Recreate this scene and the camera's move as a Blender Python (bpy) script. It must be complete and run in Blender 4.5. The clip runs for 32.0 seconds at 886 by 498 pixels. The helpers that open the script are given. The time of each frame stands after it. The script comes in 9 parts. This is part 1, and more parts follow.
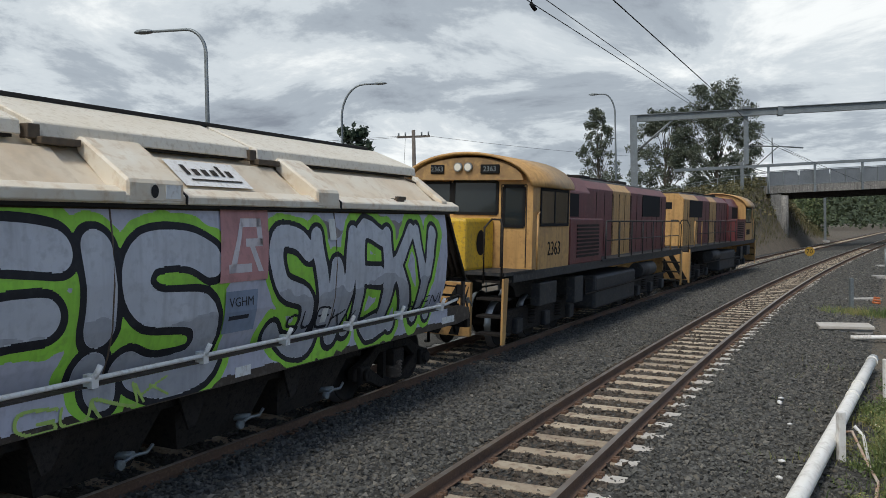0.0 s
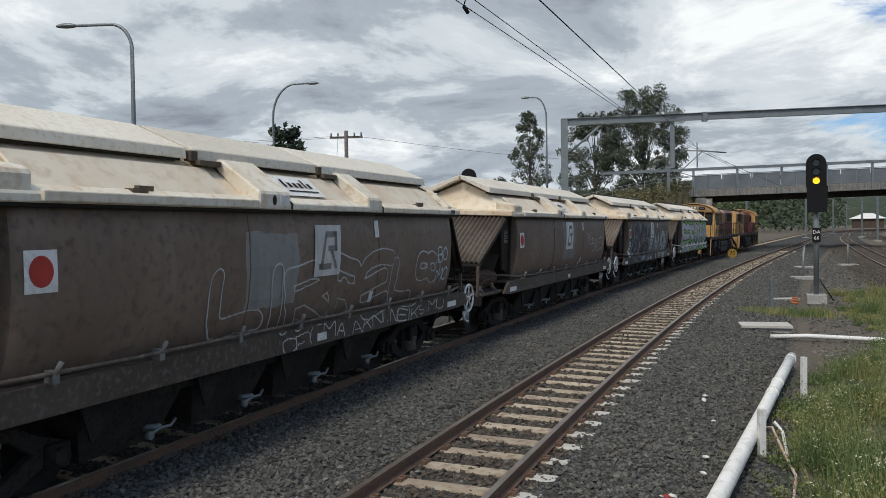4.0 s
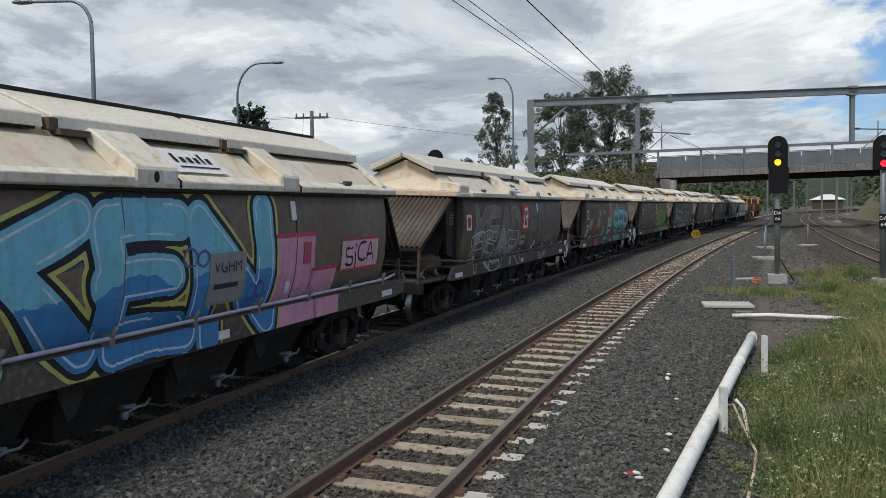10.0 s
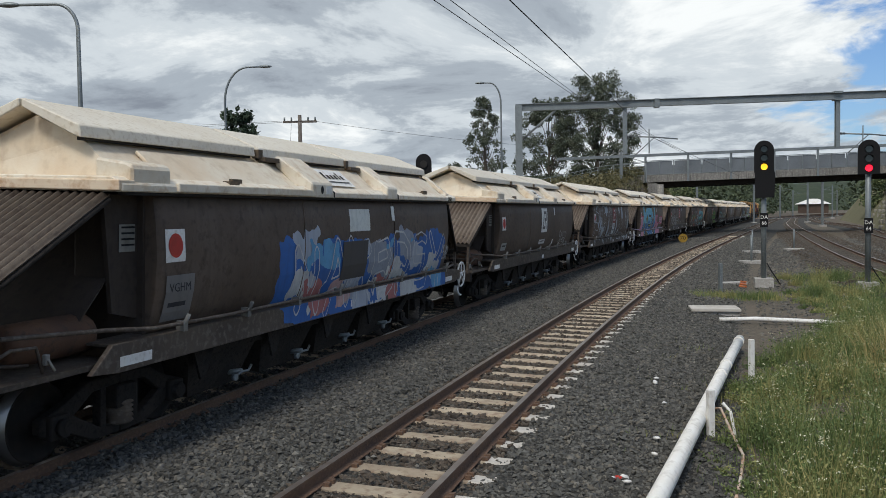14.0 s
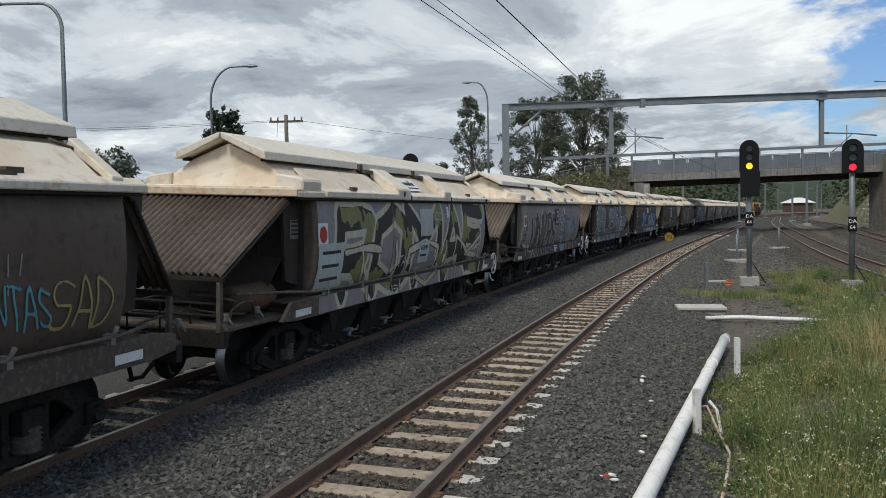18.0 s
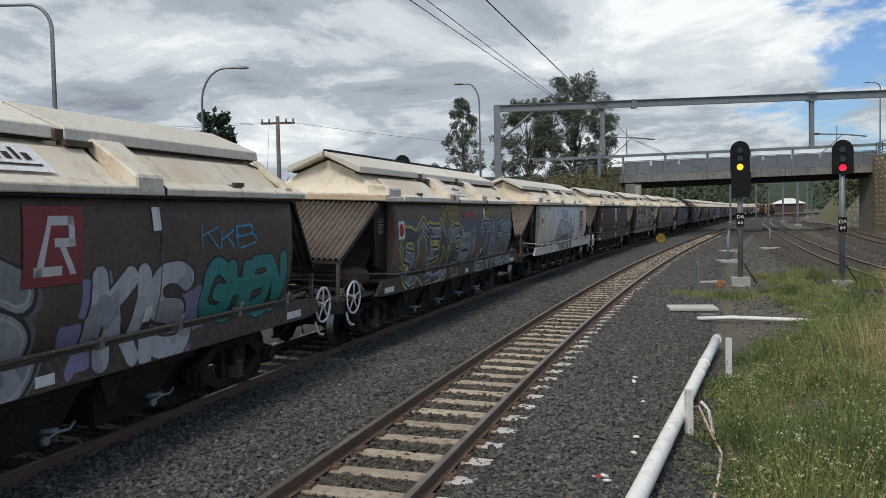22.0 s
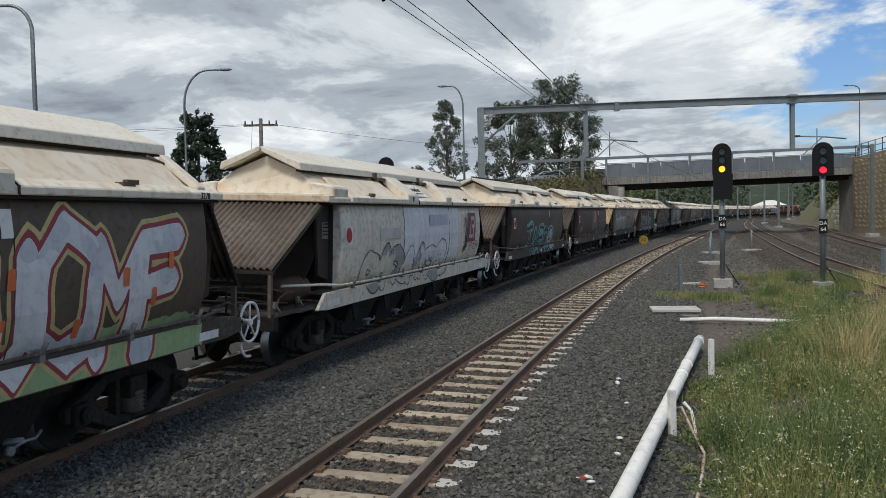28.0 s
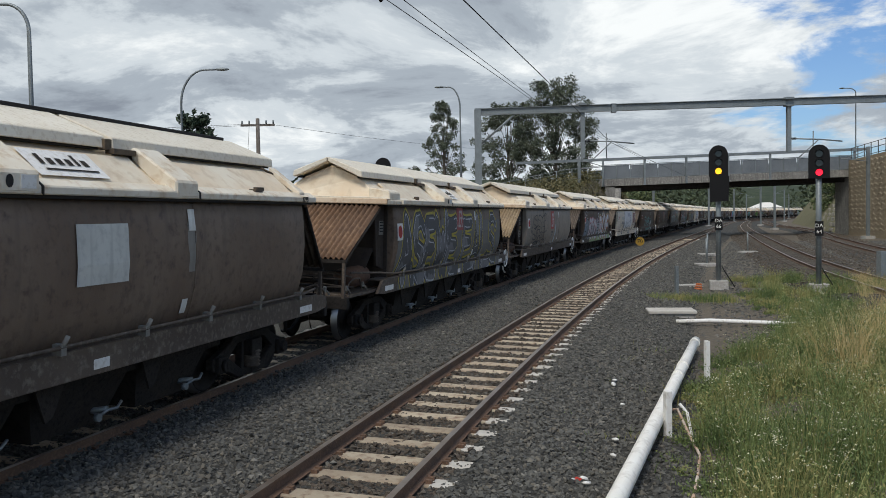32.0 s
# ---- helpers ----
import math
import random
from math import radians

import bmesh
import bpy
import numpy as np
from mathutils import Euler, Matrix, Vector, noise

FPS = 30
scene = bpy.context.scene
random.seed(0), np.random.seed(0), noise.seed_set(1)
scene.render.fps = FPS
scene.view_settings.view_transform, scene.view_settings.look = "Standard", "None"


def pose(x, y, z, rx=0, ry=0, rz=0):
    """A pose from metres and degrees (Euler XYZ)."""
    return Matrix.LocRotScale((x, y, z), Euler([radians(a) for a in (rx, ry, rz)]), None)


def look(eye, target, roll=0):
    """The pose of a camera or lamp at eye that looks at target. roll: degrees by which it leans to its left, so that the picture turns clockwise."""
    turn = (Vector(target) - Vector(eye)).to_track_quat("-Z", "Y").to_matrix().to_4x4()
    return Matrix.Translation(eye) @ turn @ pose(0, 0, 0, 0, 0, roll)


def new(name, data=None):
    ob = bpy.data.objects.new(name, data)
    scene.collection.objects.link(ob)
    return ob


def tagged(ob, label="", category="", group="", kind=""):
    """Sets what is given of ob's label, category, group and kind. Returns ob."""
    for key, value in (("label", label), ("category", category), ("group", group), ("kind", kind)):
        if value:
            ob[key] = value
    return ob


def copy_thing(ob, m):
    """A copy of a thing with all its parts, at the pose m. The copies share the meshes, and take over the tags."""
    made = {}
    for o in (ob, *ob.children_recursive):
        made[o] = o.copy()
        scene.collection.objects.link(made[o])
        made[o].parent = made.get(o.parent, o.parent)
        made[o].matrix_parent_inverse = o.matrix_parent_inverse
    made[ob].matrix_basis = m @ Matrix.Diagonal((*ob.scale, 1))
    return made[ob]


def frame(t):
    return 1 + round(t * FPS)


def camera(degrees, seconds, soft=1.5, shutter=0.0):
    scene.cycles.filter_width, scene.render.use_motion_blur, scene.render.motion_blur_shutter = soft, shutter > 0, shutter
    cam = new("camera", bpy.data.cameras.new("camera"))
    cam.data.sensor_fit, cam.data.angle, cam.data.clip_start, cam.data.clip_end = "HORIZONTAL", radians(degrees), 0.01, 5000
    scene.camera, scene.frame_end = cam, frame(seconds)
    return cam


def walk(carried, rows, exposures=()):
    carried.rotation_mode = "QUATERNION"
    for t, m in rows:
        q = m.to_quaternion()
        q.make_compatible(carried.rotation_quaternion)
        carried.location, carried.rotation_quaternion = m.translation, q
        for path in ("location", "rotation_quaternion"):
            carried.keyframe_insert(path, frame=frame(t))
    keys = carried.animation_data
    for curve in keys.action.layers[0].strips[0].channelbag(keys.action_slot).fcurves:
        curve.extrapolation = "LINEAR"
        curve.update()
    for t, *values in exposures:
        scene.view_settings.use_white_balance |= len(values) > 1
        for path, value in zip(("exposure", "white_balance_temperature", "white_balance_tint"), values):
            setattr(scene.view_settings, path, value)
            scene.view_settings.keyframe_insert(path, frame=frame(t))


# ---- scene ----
# camera: stands still on the platform end and pans slowly by hand
cam = camera(55.404, 32.0, 0.8)
EYE = (0.0, 0.0, 2.319)
TURNS = [
    (0, 88.628, 1.063, 10.075), (0.5, 89.196, 0.799, 8.972), (1, 89.747, 0.654, 7.844), (1.5, 89.601, 0.569, 7.022),
    (2, 89.390, 0.722, 6.358), (2.5, 89.015, 0.919, 6.094), (3, 88.866, 0.860, 6.128), (3.5, 88.722, 0.879, 5.888),
    (5.5, 88.426, 0.701, 4.481), (6, 87.973, 0.676, 4.257), (6.5, 87.758, 0.691, 4.005), (7, 87.842, 0.636, 3.826),
    (7.5, 87.872, 0.642, 3.690), (8, 87.708, 0.674, 3.439), (8.5, 87.472, 0.662, 3.323), (9, 87.288, 0.663, 3.273),
    (9.5, 87.306, 0.814, 3.280), (10, 87.328, 0.908, 3.262), (10.5, 87.360, 1.070, 3.305), (11, 87.295, 1.042, 3.141),
    (11.5, 87.274, 1.013, 2.979), (12, 87.383, 0.929, 2.755), (12.5, 87.526, 0.853, 2.608), (13, 87.508, 0.809, 2.629),
    (13.5, 87.482, 0.894, 2.718), (14, 87.601, 0.900, 2.465), (14.5, 87.669, 0.771, 2.210), (16.5, 87.763, 0.832, 1.877),
    (17, 87.729, 1.016, 1.854), (17.5, 87.686, 0.948, 1.700), (18, 87.564, 1.035, 1.587), (18.5, 87.295, 1.100, 1.477),
    (19, 87.166, 1.214, 1.554), (19.5, 87.219, 1.370, 1.608), (20, 87.191, 1.253, 1.521), (20.5, 87.124, 1.060, 1.346),
    (21, 87.231, 0.923, 1.065), (21.5, 87.486, 0.955, 1.021), (22, 87.652, 1.170, 1.046), (22.5, 87.621, 1.154, 0.959),
    (23, 87.535, 1.033, 0.954), (23.5, 87.502, 0.929, 0.898), (24, 87.598, 0.933, 0.897), (24.5, 87.688, 1.067, 0.829),
    (25, 87.711, 1.248, 0.768), (25.5, 87.617, 1.314, 0.588), (27.5, 87.787, 1.408, -0.053), (28, 87.775, 1.233, -0.048),
    (28.5, 87.708, 1.193, -0.086), (29, 87.597, 1.216, -0.016), (29.5, 87.537, 1.204, 0.031), (30, 87.562, 1.118, -0.025),
    (30.5, 87.540, 1.054, -0.080), (31, 87.434, 1.085, -0.079), (31.5, 87.521, 1.152, -0.032), (32, 87.823, 0.996, -0.273),
]
walk(cam, [(t, pose(*EYE, rx, ry, rz)) for t, rx, ry, rz in TURNS])

# ---- light: bright overcast sky with a few blue gaps ----
SUN_EL, SUN_ROT = radians(52), radians(200)


def make_world():
    w = bpy.data.worlds.new("sky")
    w.use_nodes = True
    scene.world = w
    n, l = w.node_tree.nodes, w.node_tree.links
    n.clear()
    out = n.new("ShaderNodeOutputWorld")
    bg = n.new("ShaderNodeBackground")
    sky = n.new("ShaderNodeTexSky")
    sky.sky_type, sky.sun_disc = "NISHITA", False
    sky.sun_elevation, sky.sun_rotation = SUN_EL, SUN_ROT
    skys = n.new("ShaderNodeVectorMath")
    skys.operation = "MULTIPLY"
    skys.inputs[1].default_value = (0.07, 0.09, 0.118)
    l.new(sky.outputs[0], skys.inputs[0])
    co = n.new("ShaderNodeTexCoord")
    sep = n.new("ShaderNodeSeparateXYZ")
    l.new(co.outputs["Generated"], sep.inputs[0])

    def math_node(op, a, b=None):
        m = n.new("ShaderNodeMath")
        m.operation = op
        for i, v in ((0, a), (1, b)):
            if v is None:
                continue
            if isinstance(v, (int, float)):
                m.inputs[i].default_value = v
            else:
                l.new(v, m.inputs[i])
        return m.outputs[0]

    z = math_node("MAXIMUM", sep.outputs[2], 0.0)
    z = math_node("ADD", z, 0.20)
    px, py = math_node("DIVIDE", sep.outputs[0], z), math_node("DIVIDE", sep.outputs[1], z)
    vec = n.new("ShaderNodeCombineXYZ")
    l.new(px, vec.inputs[0])
    l.new(py, vec.inputs[1])
    vec.inputs[2].default_value = 3.7

    def noise_tex(scale, detail, rough, off=0.0, distort=0.0):
        t = n.new("ShaderNodeTexNoise")
        t.inputs["Scale"].default_value = scale
        t.inputs["Detail"].default_value = detail
        t.inputs["Roughness"].default_value = rough
        t.inputs["Distortion"].default_value = distort
        a = n.new("ShaderNodeVectorMath")
        a.inputs[1].default_value = (off, off * 0.7, off)
        l.new(vec.outputs[0], a.inputs[0])
        l.new(a.outputs[0], t.inputs["Vector"])
        return t.outputs["Fac"]

    def ramp(fac, stops):
        r = n.new("ShaderNodeValToRGB")
        e = r.color_ramp.elements
        while len(e) < len(stops):
            e.new(0.5)
        for el, (p, c) in zip(e, stops):
            el.position, el.color = p, (*c, 1)
        r.color_ramp.interpolation = "EASE"
        l.new(fac, r.inputs[0])
        return r.outputs[0]

    big = noise_tex(1.5, 11, 0.63, 5.3, 0.35)
    cloud = ramp(big, [(0.30, (0.245, 0.28, 0.335)), (0.45, (0.405, 0.46, 0.52)), (0.545, (0.64, 0.70, 0.745)), (0.68, (0.95, 0.985, 0.99))])
    # the gaps open towards the east, where blue shows
    gap = noise_tex(1.9, 7, 0.6, 21.0, 0.3)
    side = math_node("MULTIPLY", math_node("SUBTRACT", px, math_node("MULTIPLY", py, 0.32)), 0.42)
    hole = math_node("ADD", gap, math_node("MINIMUM", math_node("MAXIMUM", side, -0.2), 0.16))
    holes = ramp(hole, [(0.585, (0, 0, 0)), (0.71, (1, 1, 1))])
    mix = n.new("ShaderNodeMix")
    mix.data_type = "RGBA"
    l.new(holes, mix.inputs[0])
    l.new(cloud, mix.inputs[6])
    l.new(skys.outputs[0], mix.inputs[7])
    l.new(mix.outputs[2], bg.inputs[0])
    bg.inputs[1].default_value = 1.0
    l.new(bg.outputs[0], out.inputs[0])


make_world()
sun = new("sun", bpy.data.lights.new("sun", "SUN"))
sun.data.energy, sun.data.angle, sun.data.color = 2.1, radians(14), (1.0, 0.96, 0.9)
sun.matrix_world = look((0, 0, 0), (-math.sin(SUN_ROT) * math.cos(SUN_EL), -math.cos(SUN_ROT) * math.cos(SUN_EL), -math.sin(SUN_EL)))
scene.view_settings.exposure = 0.0


# ---- materials ----
def material(name, base, rough=0.7, metal=0.0, vary=None, scale=3.0, fine=None, fine_scale=60.0, bump=0.0, bump_scale=80.0, glow=0.0, per_object=0.0, streak=0.0, stretch=None, coat=0.0):
    """Two scales of colour change, a fine relief, and a shift by object."""
    m = bpy.data.materials.new(name)
    m.use_nodes = True
    n, l = m.node_tree.nodes, m.node_tree.links
    b = n["Principled BSDF"]
    b.inputs["Roughness"].default_value, b.inputs["Metallic"].default_value = rough, metal
    b.inputs["Coat Weight"].default_value = coat
    b.inputs["Specular IOR Level"].default_value = 0.28 if rough > 0.55 and not metal else 0.5
    co = n.new("ShaderNodeTexCoord")
    src = co.outputs["Object"]
    if stretch:
        mp = n.new("ShaderNodeMapping")
        mp.inputs["Scale"].default_value = stretch
        l.new(src, mp.inputs[0])
        src = mp.outputs[0]
    info = n.new("ShaderNodeObjectInfo")
    add = n.new("ShaderNodeVectorMath")
    sc = n.new("ShaderNodeVectorMath")
    sc.operation = "SCALE"
    l.new(info.outputs["Random"], sc.inputs["Scale"])
    sc.inputs[0].default_value = (17, 31, 23)
    l.new(src, add.inputs[0])
    l.new(sc.outputs[0], add.inputs[1])

    def tex(scale_, detail=6, rough_=0.6):
        t = n.new("ShaderNodeTexNoise")
        t.inputs["Scale"].default_value, t.inputs["Detail"].default_value, t.inputs["Roughness"].default_value = scale_, detail, rough_
        l.new(add.outputs[0], t.inputs["Vector"])
        return t.outputs["Fac"]

    def mixed(fac, a, c):
        x = n.new("ShaderNodeMix")
        x.data_type = "RGBA"
        l.new(fac, x.inputs[0])
        for i, v in ((6, a), (7, c)):
            if isinstance(v, tuple):
                x.inputs[i].default_value = (*v, 1)
            else:
                l.new(v, x.inputs[i])
        return x.outputs[2]

    def sharpen(fac, lo, hi):
        r = n.new("ShaderNodeMapRange")
        r.inputs[1].default_value, r.inputs[2].default_value = lo, hi
        l.new(fac, r.inputs[0])
        return r.outputs[0]

    col = base
    if vary:
        col = mixed(sharpen(tex(scale), 0.38, 0.66), col, vary)
    if fine:
        col = mixed(sharpen(tex(fine_scale, 3), 0.5, 0.72), col, fine)
    if streak:
        w = n.new("ShaderNodeMapping")
        w.inputs["Scale"].default_value = (6, 6, 0.5)
        l.new(add.outputs[0], w.inputs[0])
        t = n.new("ShaderNodeTexNoise")
        t.inputs["Scale"].default_value, t.inputs["Detail"].default_value = 1.6, 5
        l.new(w.outputs[0], t.inputs["Vector"])
        dark = tuple(c * (1 - streak) for c in (vary or base))
        col = mixed(sharpen(t.outputs["Fac"], 0.5, 0.75), col, dark)
    if per_object:
        h = n.new("ShaderNodeHueSaturation")
        r = n.new("ShaderNodeMapRange")
        r.inputs[3].default_value, r.inputs[4].default_value = 1 - per_object, 1 + per_object
        l.new(info.outputs["Random"], r.inputs[0])
        l.new(r.outputs[0], h.inputs["Value"])
        if isinstance(col, tuple):
            h.inputs["Color"].default_value = (*col, 1)
        else:
            l.new(col, h.inputs["Color"])
        col = h.outputs[0]
    if isinstance(col, tuple):
        b.inputs["Base Color"].default_value = (*col, 1)
    else:
        l.new(col, b.inputs["Base Color"])
    if bump:
        bp = n.new("ShaderNodeBump")
        bp.inputs["Strength"].default_value, bp.inputs["Distance"].default_value = bump, 0.02
        l.new(tex(bump_scale, 4), bp.inputs["Height"])
        l.new(bp.outputs[0], b.inputs["Normal"])
    if glow:
        b.inputs["Emission Color"].default_value = (*base, 1)
        b.inputs["Emission Strength"].default_value = glow
    return m


M = dict(
    rail=material("rail_rust", (0.15, 0.085, 0.052), 0.75, 0.1, (0.10, 0.06, 0.04), 2, (0.22, 0.125, 0.075), 30, 0.4),
    rail_top=material("rail_polished", (0.30, 0.255, 0.22), 0.38, 0.75, (0.22, 0.165, 0.13), 3),
    sleeper=material("concrete_sleeper", (0.50, 0.42, 0.31), 0.9, 0, (0.36, 0.285, 0.205), 2.5, (0.24, 0.16, 0.11), 9, 0.4, 60, per_object=0.18),
    # bed darker than the loose stones: shade in the gaps, put into colour
    ballast=material("ballast", (0.05, 0.048, 0.043), 0.95, 0, (0.024, 0.024, 0.022), 14, (0.12, 0.112, 0.098), 38, 1.0, 26),
    stone=material("ballast_stone", (0.085, 0.086, 0.085), 0.9, 0, (0.17, 0.165, 0.155), 1.2, (0.04, 0.04, 0.04), 22, 0.3, 60),
    white=material("white_paint", (0.80, 0.79, 0.76), 0.55, 0, (0.72, 0.70, 0.66), 3, (0.58, 0.54, 0.48), 18, 0.1),
    roof=material("wagon_roof_cream", (0.75, 0.67, 0.53), 0.5, 0, (0.66, 0.51, 0.345), 0.9, (0.58, 0.46, 0.32), 5, 0.1, 40, per_object=0.08),
    roof_edge=material("roof_edge_pale", (0.74, 0.68, 0.565), 0.5, 0, (0.66, 0.56, 0.42), 2, (0.54, 0.41, 0.27), 7, per_object=0.06),
    roof_lid=material("roof_lid_cream", (0.73, 0.675, 0.565), 0.55, 0, (0.67, 0.60, 0.48), 1.1, (0.56, 0.48, 0.36), 16, 0.15, 40, per_object=0.12),
    hinge=material("rusty_hinge", (0.075, 0.056, 0.04), 0.7, 0.2, (0.13, 0.095, 0.06), 8),
    # black of seals and print, and of strips that stand for shade
    seal=material("seal_and_shade_black", (0.022, 0.02, 0.019), 0.7),
    body=material("wagon_brown", (0.150, 0.104, 0.073), 0.62, 0, (0.20, 0.150, 0.112), 0.8, (0.105, 0.075, 0.056), 9, 0.12, 30, per_object=0.2, streak=0.28),
    body_dark=material("wagon_dark_brown", (0.098, 0.069, 0.050), 0.62, 0, (0.132, 0.099, 0.075), 0.8, (0.068, 0.049, 0.038), 9, 0.12, 30, per_object=0.1, streak=0.28),
    body_grey=material("wagon_grey_brown", (0.335, 0.285, 0.23), 0.65, 0, (0.265, 0.222, 0.178), 0.9, (0.25, 0.23, 0.20), 7, 0.12, 30, streak=0.25),
    body_white=material("wagon_pale_grey", (0.80, 0.72, 0.59), 0.6, 0, (0.68, 0.60, 0.49), 0.9, (0.44, 0.37, 0.29), 9, 0.1, 30, streak=0.2),
    corrug=material("corrugated_brown", (0.115, 0.086, 0.064), 0.6, 0, (0.17, 0.14, 0.11), 1.1, (0.07, 0.05, 0.04), 12, 0.15, per_object=0.25, streak=0.3),
    corrug_rust=material("corrugated_rusty", (0.47, 0.345, 0.21), 0.75, 0, (0.38, 0.235, 0.125), 1.1, (0.52, 0.41, 0.27), 12, 0.15, streak=0.3),
    end_dark=material("end_wall_brown", (0.042, 0.032, 0.025), 0.75, 0, (0.064, 0.049, 0.039), 1.2, (0.035, 0.027, 0.022), 10, 0.15, per_object=0.2, streak=0.3),
    frame=material("underframe_dark", (0.022, 0.019, 0.0165), 0.85, 0, (0.036, 0.029, 0.024), 2, (0.006, 0.005, 0.005), 20, 0.3, per_object=0.2),
    solebar=material("solebar_brown", (0.10, 0.078, 0.06), 0.65, 0, (0.065, 0.05, 0.04), 1.1, (0.16, 0.135, 0.11), 14, 0.15, per_object=0.2),
    wheel=material("wheel_steel_dirty", (0.015, 0.013, 0.012), 0.85, 0.0, (0.028, 0.023, 0.019), 4, None, bump=0.2),
    tread=material("wheel_tread", (0.35, 0.34, 0.33), 0.35, 0.9),
    grey=material("galvanised", (0.21, 0.235, 0.24), 0.5, 0.35, (0.165, 0.185, 0.19), 1.5, (0.27, 0.29, 0.295), 18, 0.05, per_object=0.1),
    conc=material("concrete", (0.40, 0.38, 0.35), 0.9, 0, (0.30, 0.285, 0.26), 0.8, (0.47, 0.45, 0.42), 12, 0.25),
    black=material("black_paint", (0.007, 0.007, 0.008), 0.8),
    lamp_on_y=material("yellow_aspect", (1.0, 0.50, 0.02), 0.4, glow=1.5),
    lamp_on_r=material("red_aspect", (1.0, 0.015, 0.045), 0.4, glow=1.4),
    glass=material("dark_glass", (0.02, 0.026, 0.028), 0.08, 0),
    red=material("red_paint", (0.50, 0.05, 0.035), 0.6, 0, (0.36, 0.04, 0.03), 5),
    yellow=material("loco_yellow", (0.57, 0.335, 0.12), 0.5, 0, (0.47, 0.27, 0.10), 1.4, (0.36, 0.20, 0.08), 9, 0.05, streak=0.2),
    lemon=material("loco_bright_yellow", (0.72, 0.46, 0.03), 0.5, 0, (0.6, 0.36, 0.03), 2, (0.42, 0.25, 0.05), 15),
    maroon=material("loco_maroon", (0.155, 0.03, 0.034), 0.5, 0, (0.12, 0.03, 0.03), 1.5, (0.2, 0.07, 0.06), 12, 0.05, streak=0.25),
    loco_grey=material("loco_underframe_grey", (0.045, 0.046, 0.047), 0.6, 0, (0.028, 0.028, 0.029), 2, (0.075, 0.069, 0.062), 14, 0.1),
    grass=material("grass_blade", (0.085, 0.105, 0.030), 0.8, 0, (0.13, 0.135, 0.045), 1.3, (0.05, 0.075, 0.02), 9),
    flower=material("white_flower", (0.60, 0.59, 0.42), 0.8),
    bark=material("eucalypt_bark", (0.10, 0.085, 0.07), 0.9, 0, (0.15, 0.13, 0.11), 3, (0.09, 0.07, 0.05), 14, 0.5),
    hill=material("wooded_hill", (0.032, 0.048, 0.028), 0.95, 0, (0.055, 0.07, 0.04), 0.06, (0.02, 0.03, 0.018), 0.35),
)


# ---- mesh helpers ----
def box(bm, x0, x1, y0, y1, z0, z1, bevel=0.0, mat=0):
    g = bmesh.ops.create_cube(bm, size=1.0)
    vs = g["verts"]
    for v in vs:
        v.co = ((x0 + x1) / 2 + v.co.x * (x1 - x0), (y0 + y1) / 2 + v.co.y * (y1 - y0), (z0 + z1) / 2 + v.co.z * (z1 - z0))
    fs = {f for v in vs for f in v.link_faces}
    for f in fs:
        f.material_index = mat
    if bevel:
        r = bmesh.ops.bevel(bm, geom=list({e for v in vs for e in v.link_edges}), offset=bevel, segments=2, affect="EDGES", profile=0.5)
        for f in r["faces"]:
            f.material_index = mat
    return vs


def rod(bm, a, b, r, seg=8, mat=0, r2=None):
    """A round bar from a to b."""
    a, b = Vector(a), Vector(b)
    d = b - a
    q = d.to_track_quat("Z", "Y").to_matrix().to_4x4()
    g = bmesh.ops.create_cone(bm, cap_ends=True, segments=seg, radius1=r, radius2=r if r2 is None else r2, depth=d.length, matrix=Matrix.Translation((a + b) / 2) @ q)
    for f in {f for v in g["verts"] for f in v.link_faces}:
        f.material_index = mat
        f.smooth = len(f.verts) == 4
    return g["verts"]


def tube(bm, pts, r, seg=8, mat=0):
    """A round bar bent through the points."""
    pts = [Vector(p) for p in pts]
    rings = []
    for i, p in enumerate(pts):
        d = (pts[min(i + 1, len(pts) - 1)] - pts[max(i - 1, 0)]).normalized()
        q = d.to_track_quat("Z", "Y").to_matrix()
        rr = r[i] if isinstance(r, (list, tuple)) else r
        rings.append([bm.verts.new(p + q @ Vector((math.cos(k * 2 * math.pi / seg) * rr, math.sin(k * 2 * math.pi / seg) * rr, 0))) for k in range(seg)])
    for ra, rb in zip(rings, rings[1:]):
        for k in range(seg):
            f = bm.faces.new((ra[k], ra[(k + 1) % seg], rb[(k + 1) % seg], rb[k]))
            f.material_index, f.smooth = mat, True
    for ring, flip in ((rings[0], True), (rings[-1], False)):
        f = bm.faces.new(ring[::-1] if flip else ring)
        f.material_index = mat


def prism(bm, outline, axis, a, b, mat=0, bevel=0.0):
    """A flat outline pushed along an axis from a to b: axis 'x' takes (y, z), 'y' takes (x, z), 'z' takes (x, y)."""
    def put(p, w):
        return {"x": (w, p[0], p[1]), "y": (p[0], w, p[1]), "z": (p[0], p[1], w)}[axis]
    va = [bm.verts.new(put(p, a)) for p in outline]
    vb = [bm.verts.new(put(p, b)) for p in outline]
    fs = [bm.faces.new(va), bm.faces.new(vb[::-1])]
    n = len(outline)
    for i in range(n):
        fs.append(bm.faces.new((va[(i + 1) % n], va[i], vb[i], vb[(i + 1) % n])))
    for f in fs:
        f.material_index = mat
    bmesh.ops.recalc_face_normals(bm, faces=fs)
    if bevel:
        r = bmesh.ops.bevel(bm, geom=list({e for f in fs for e in f.edges}), offset=bevel, segments=1, affect="EDGES")
        for f in r["faces"]:
            f.material_index = mat
    return va + vb


def quad(bm, pts, mat=0):
    f = bm.faces.new([bm.verts.new(p) for p in pts])
    f.material_index = mat
    return f


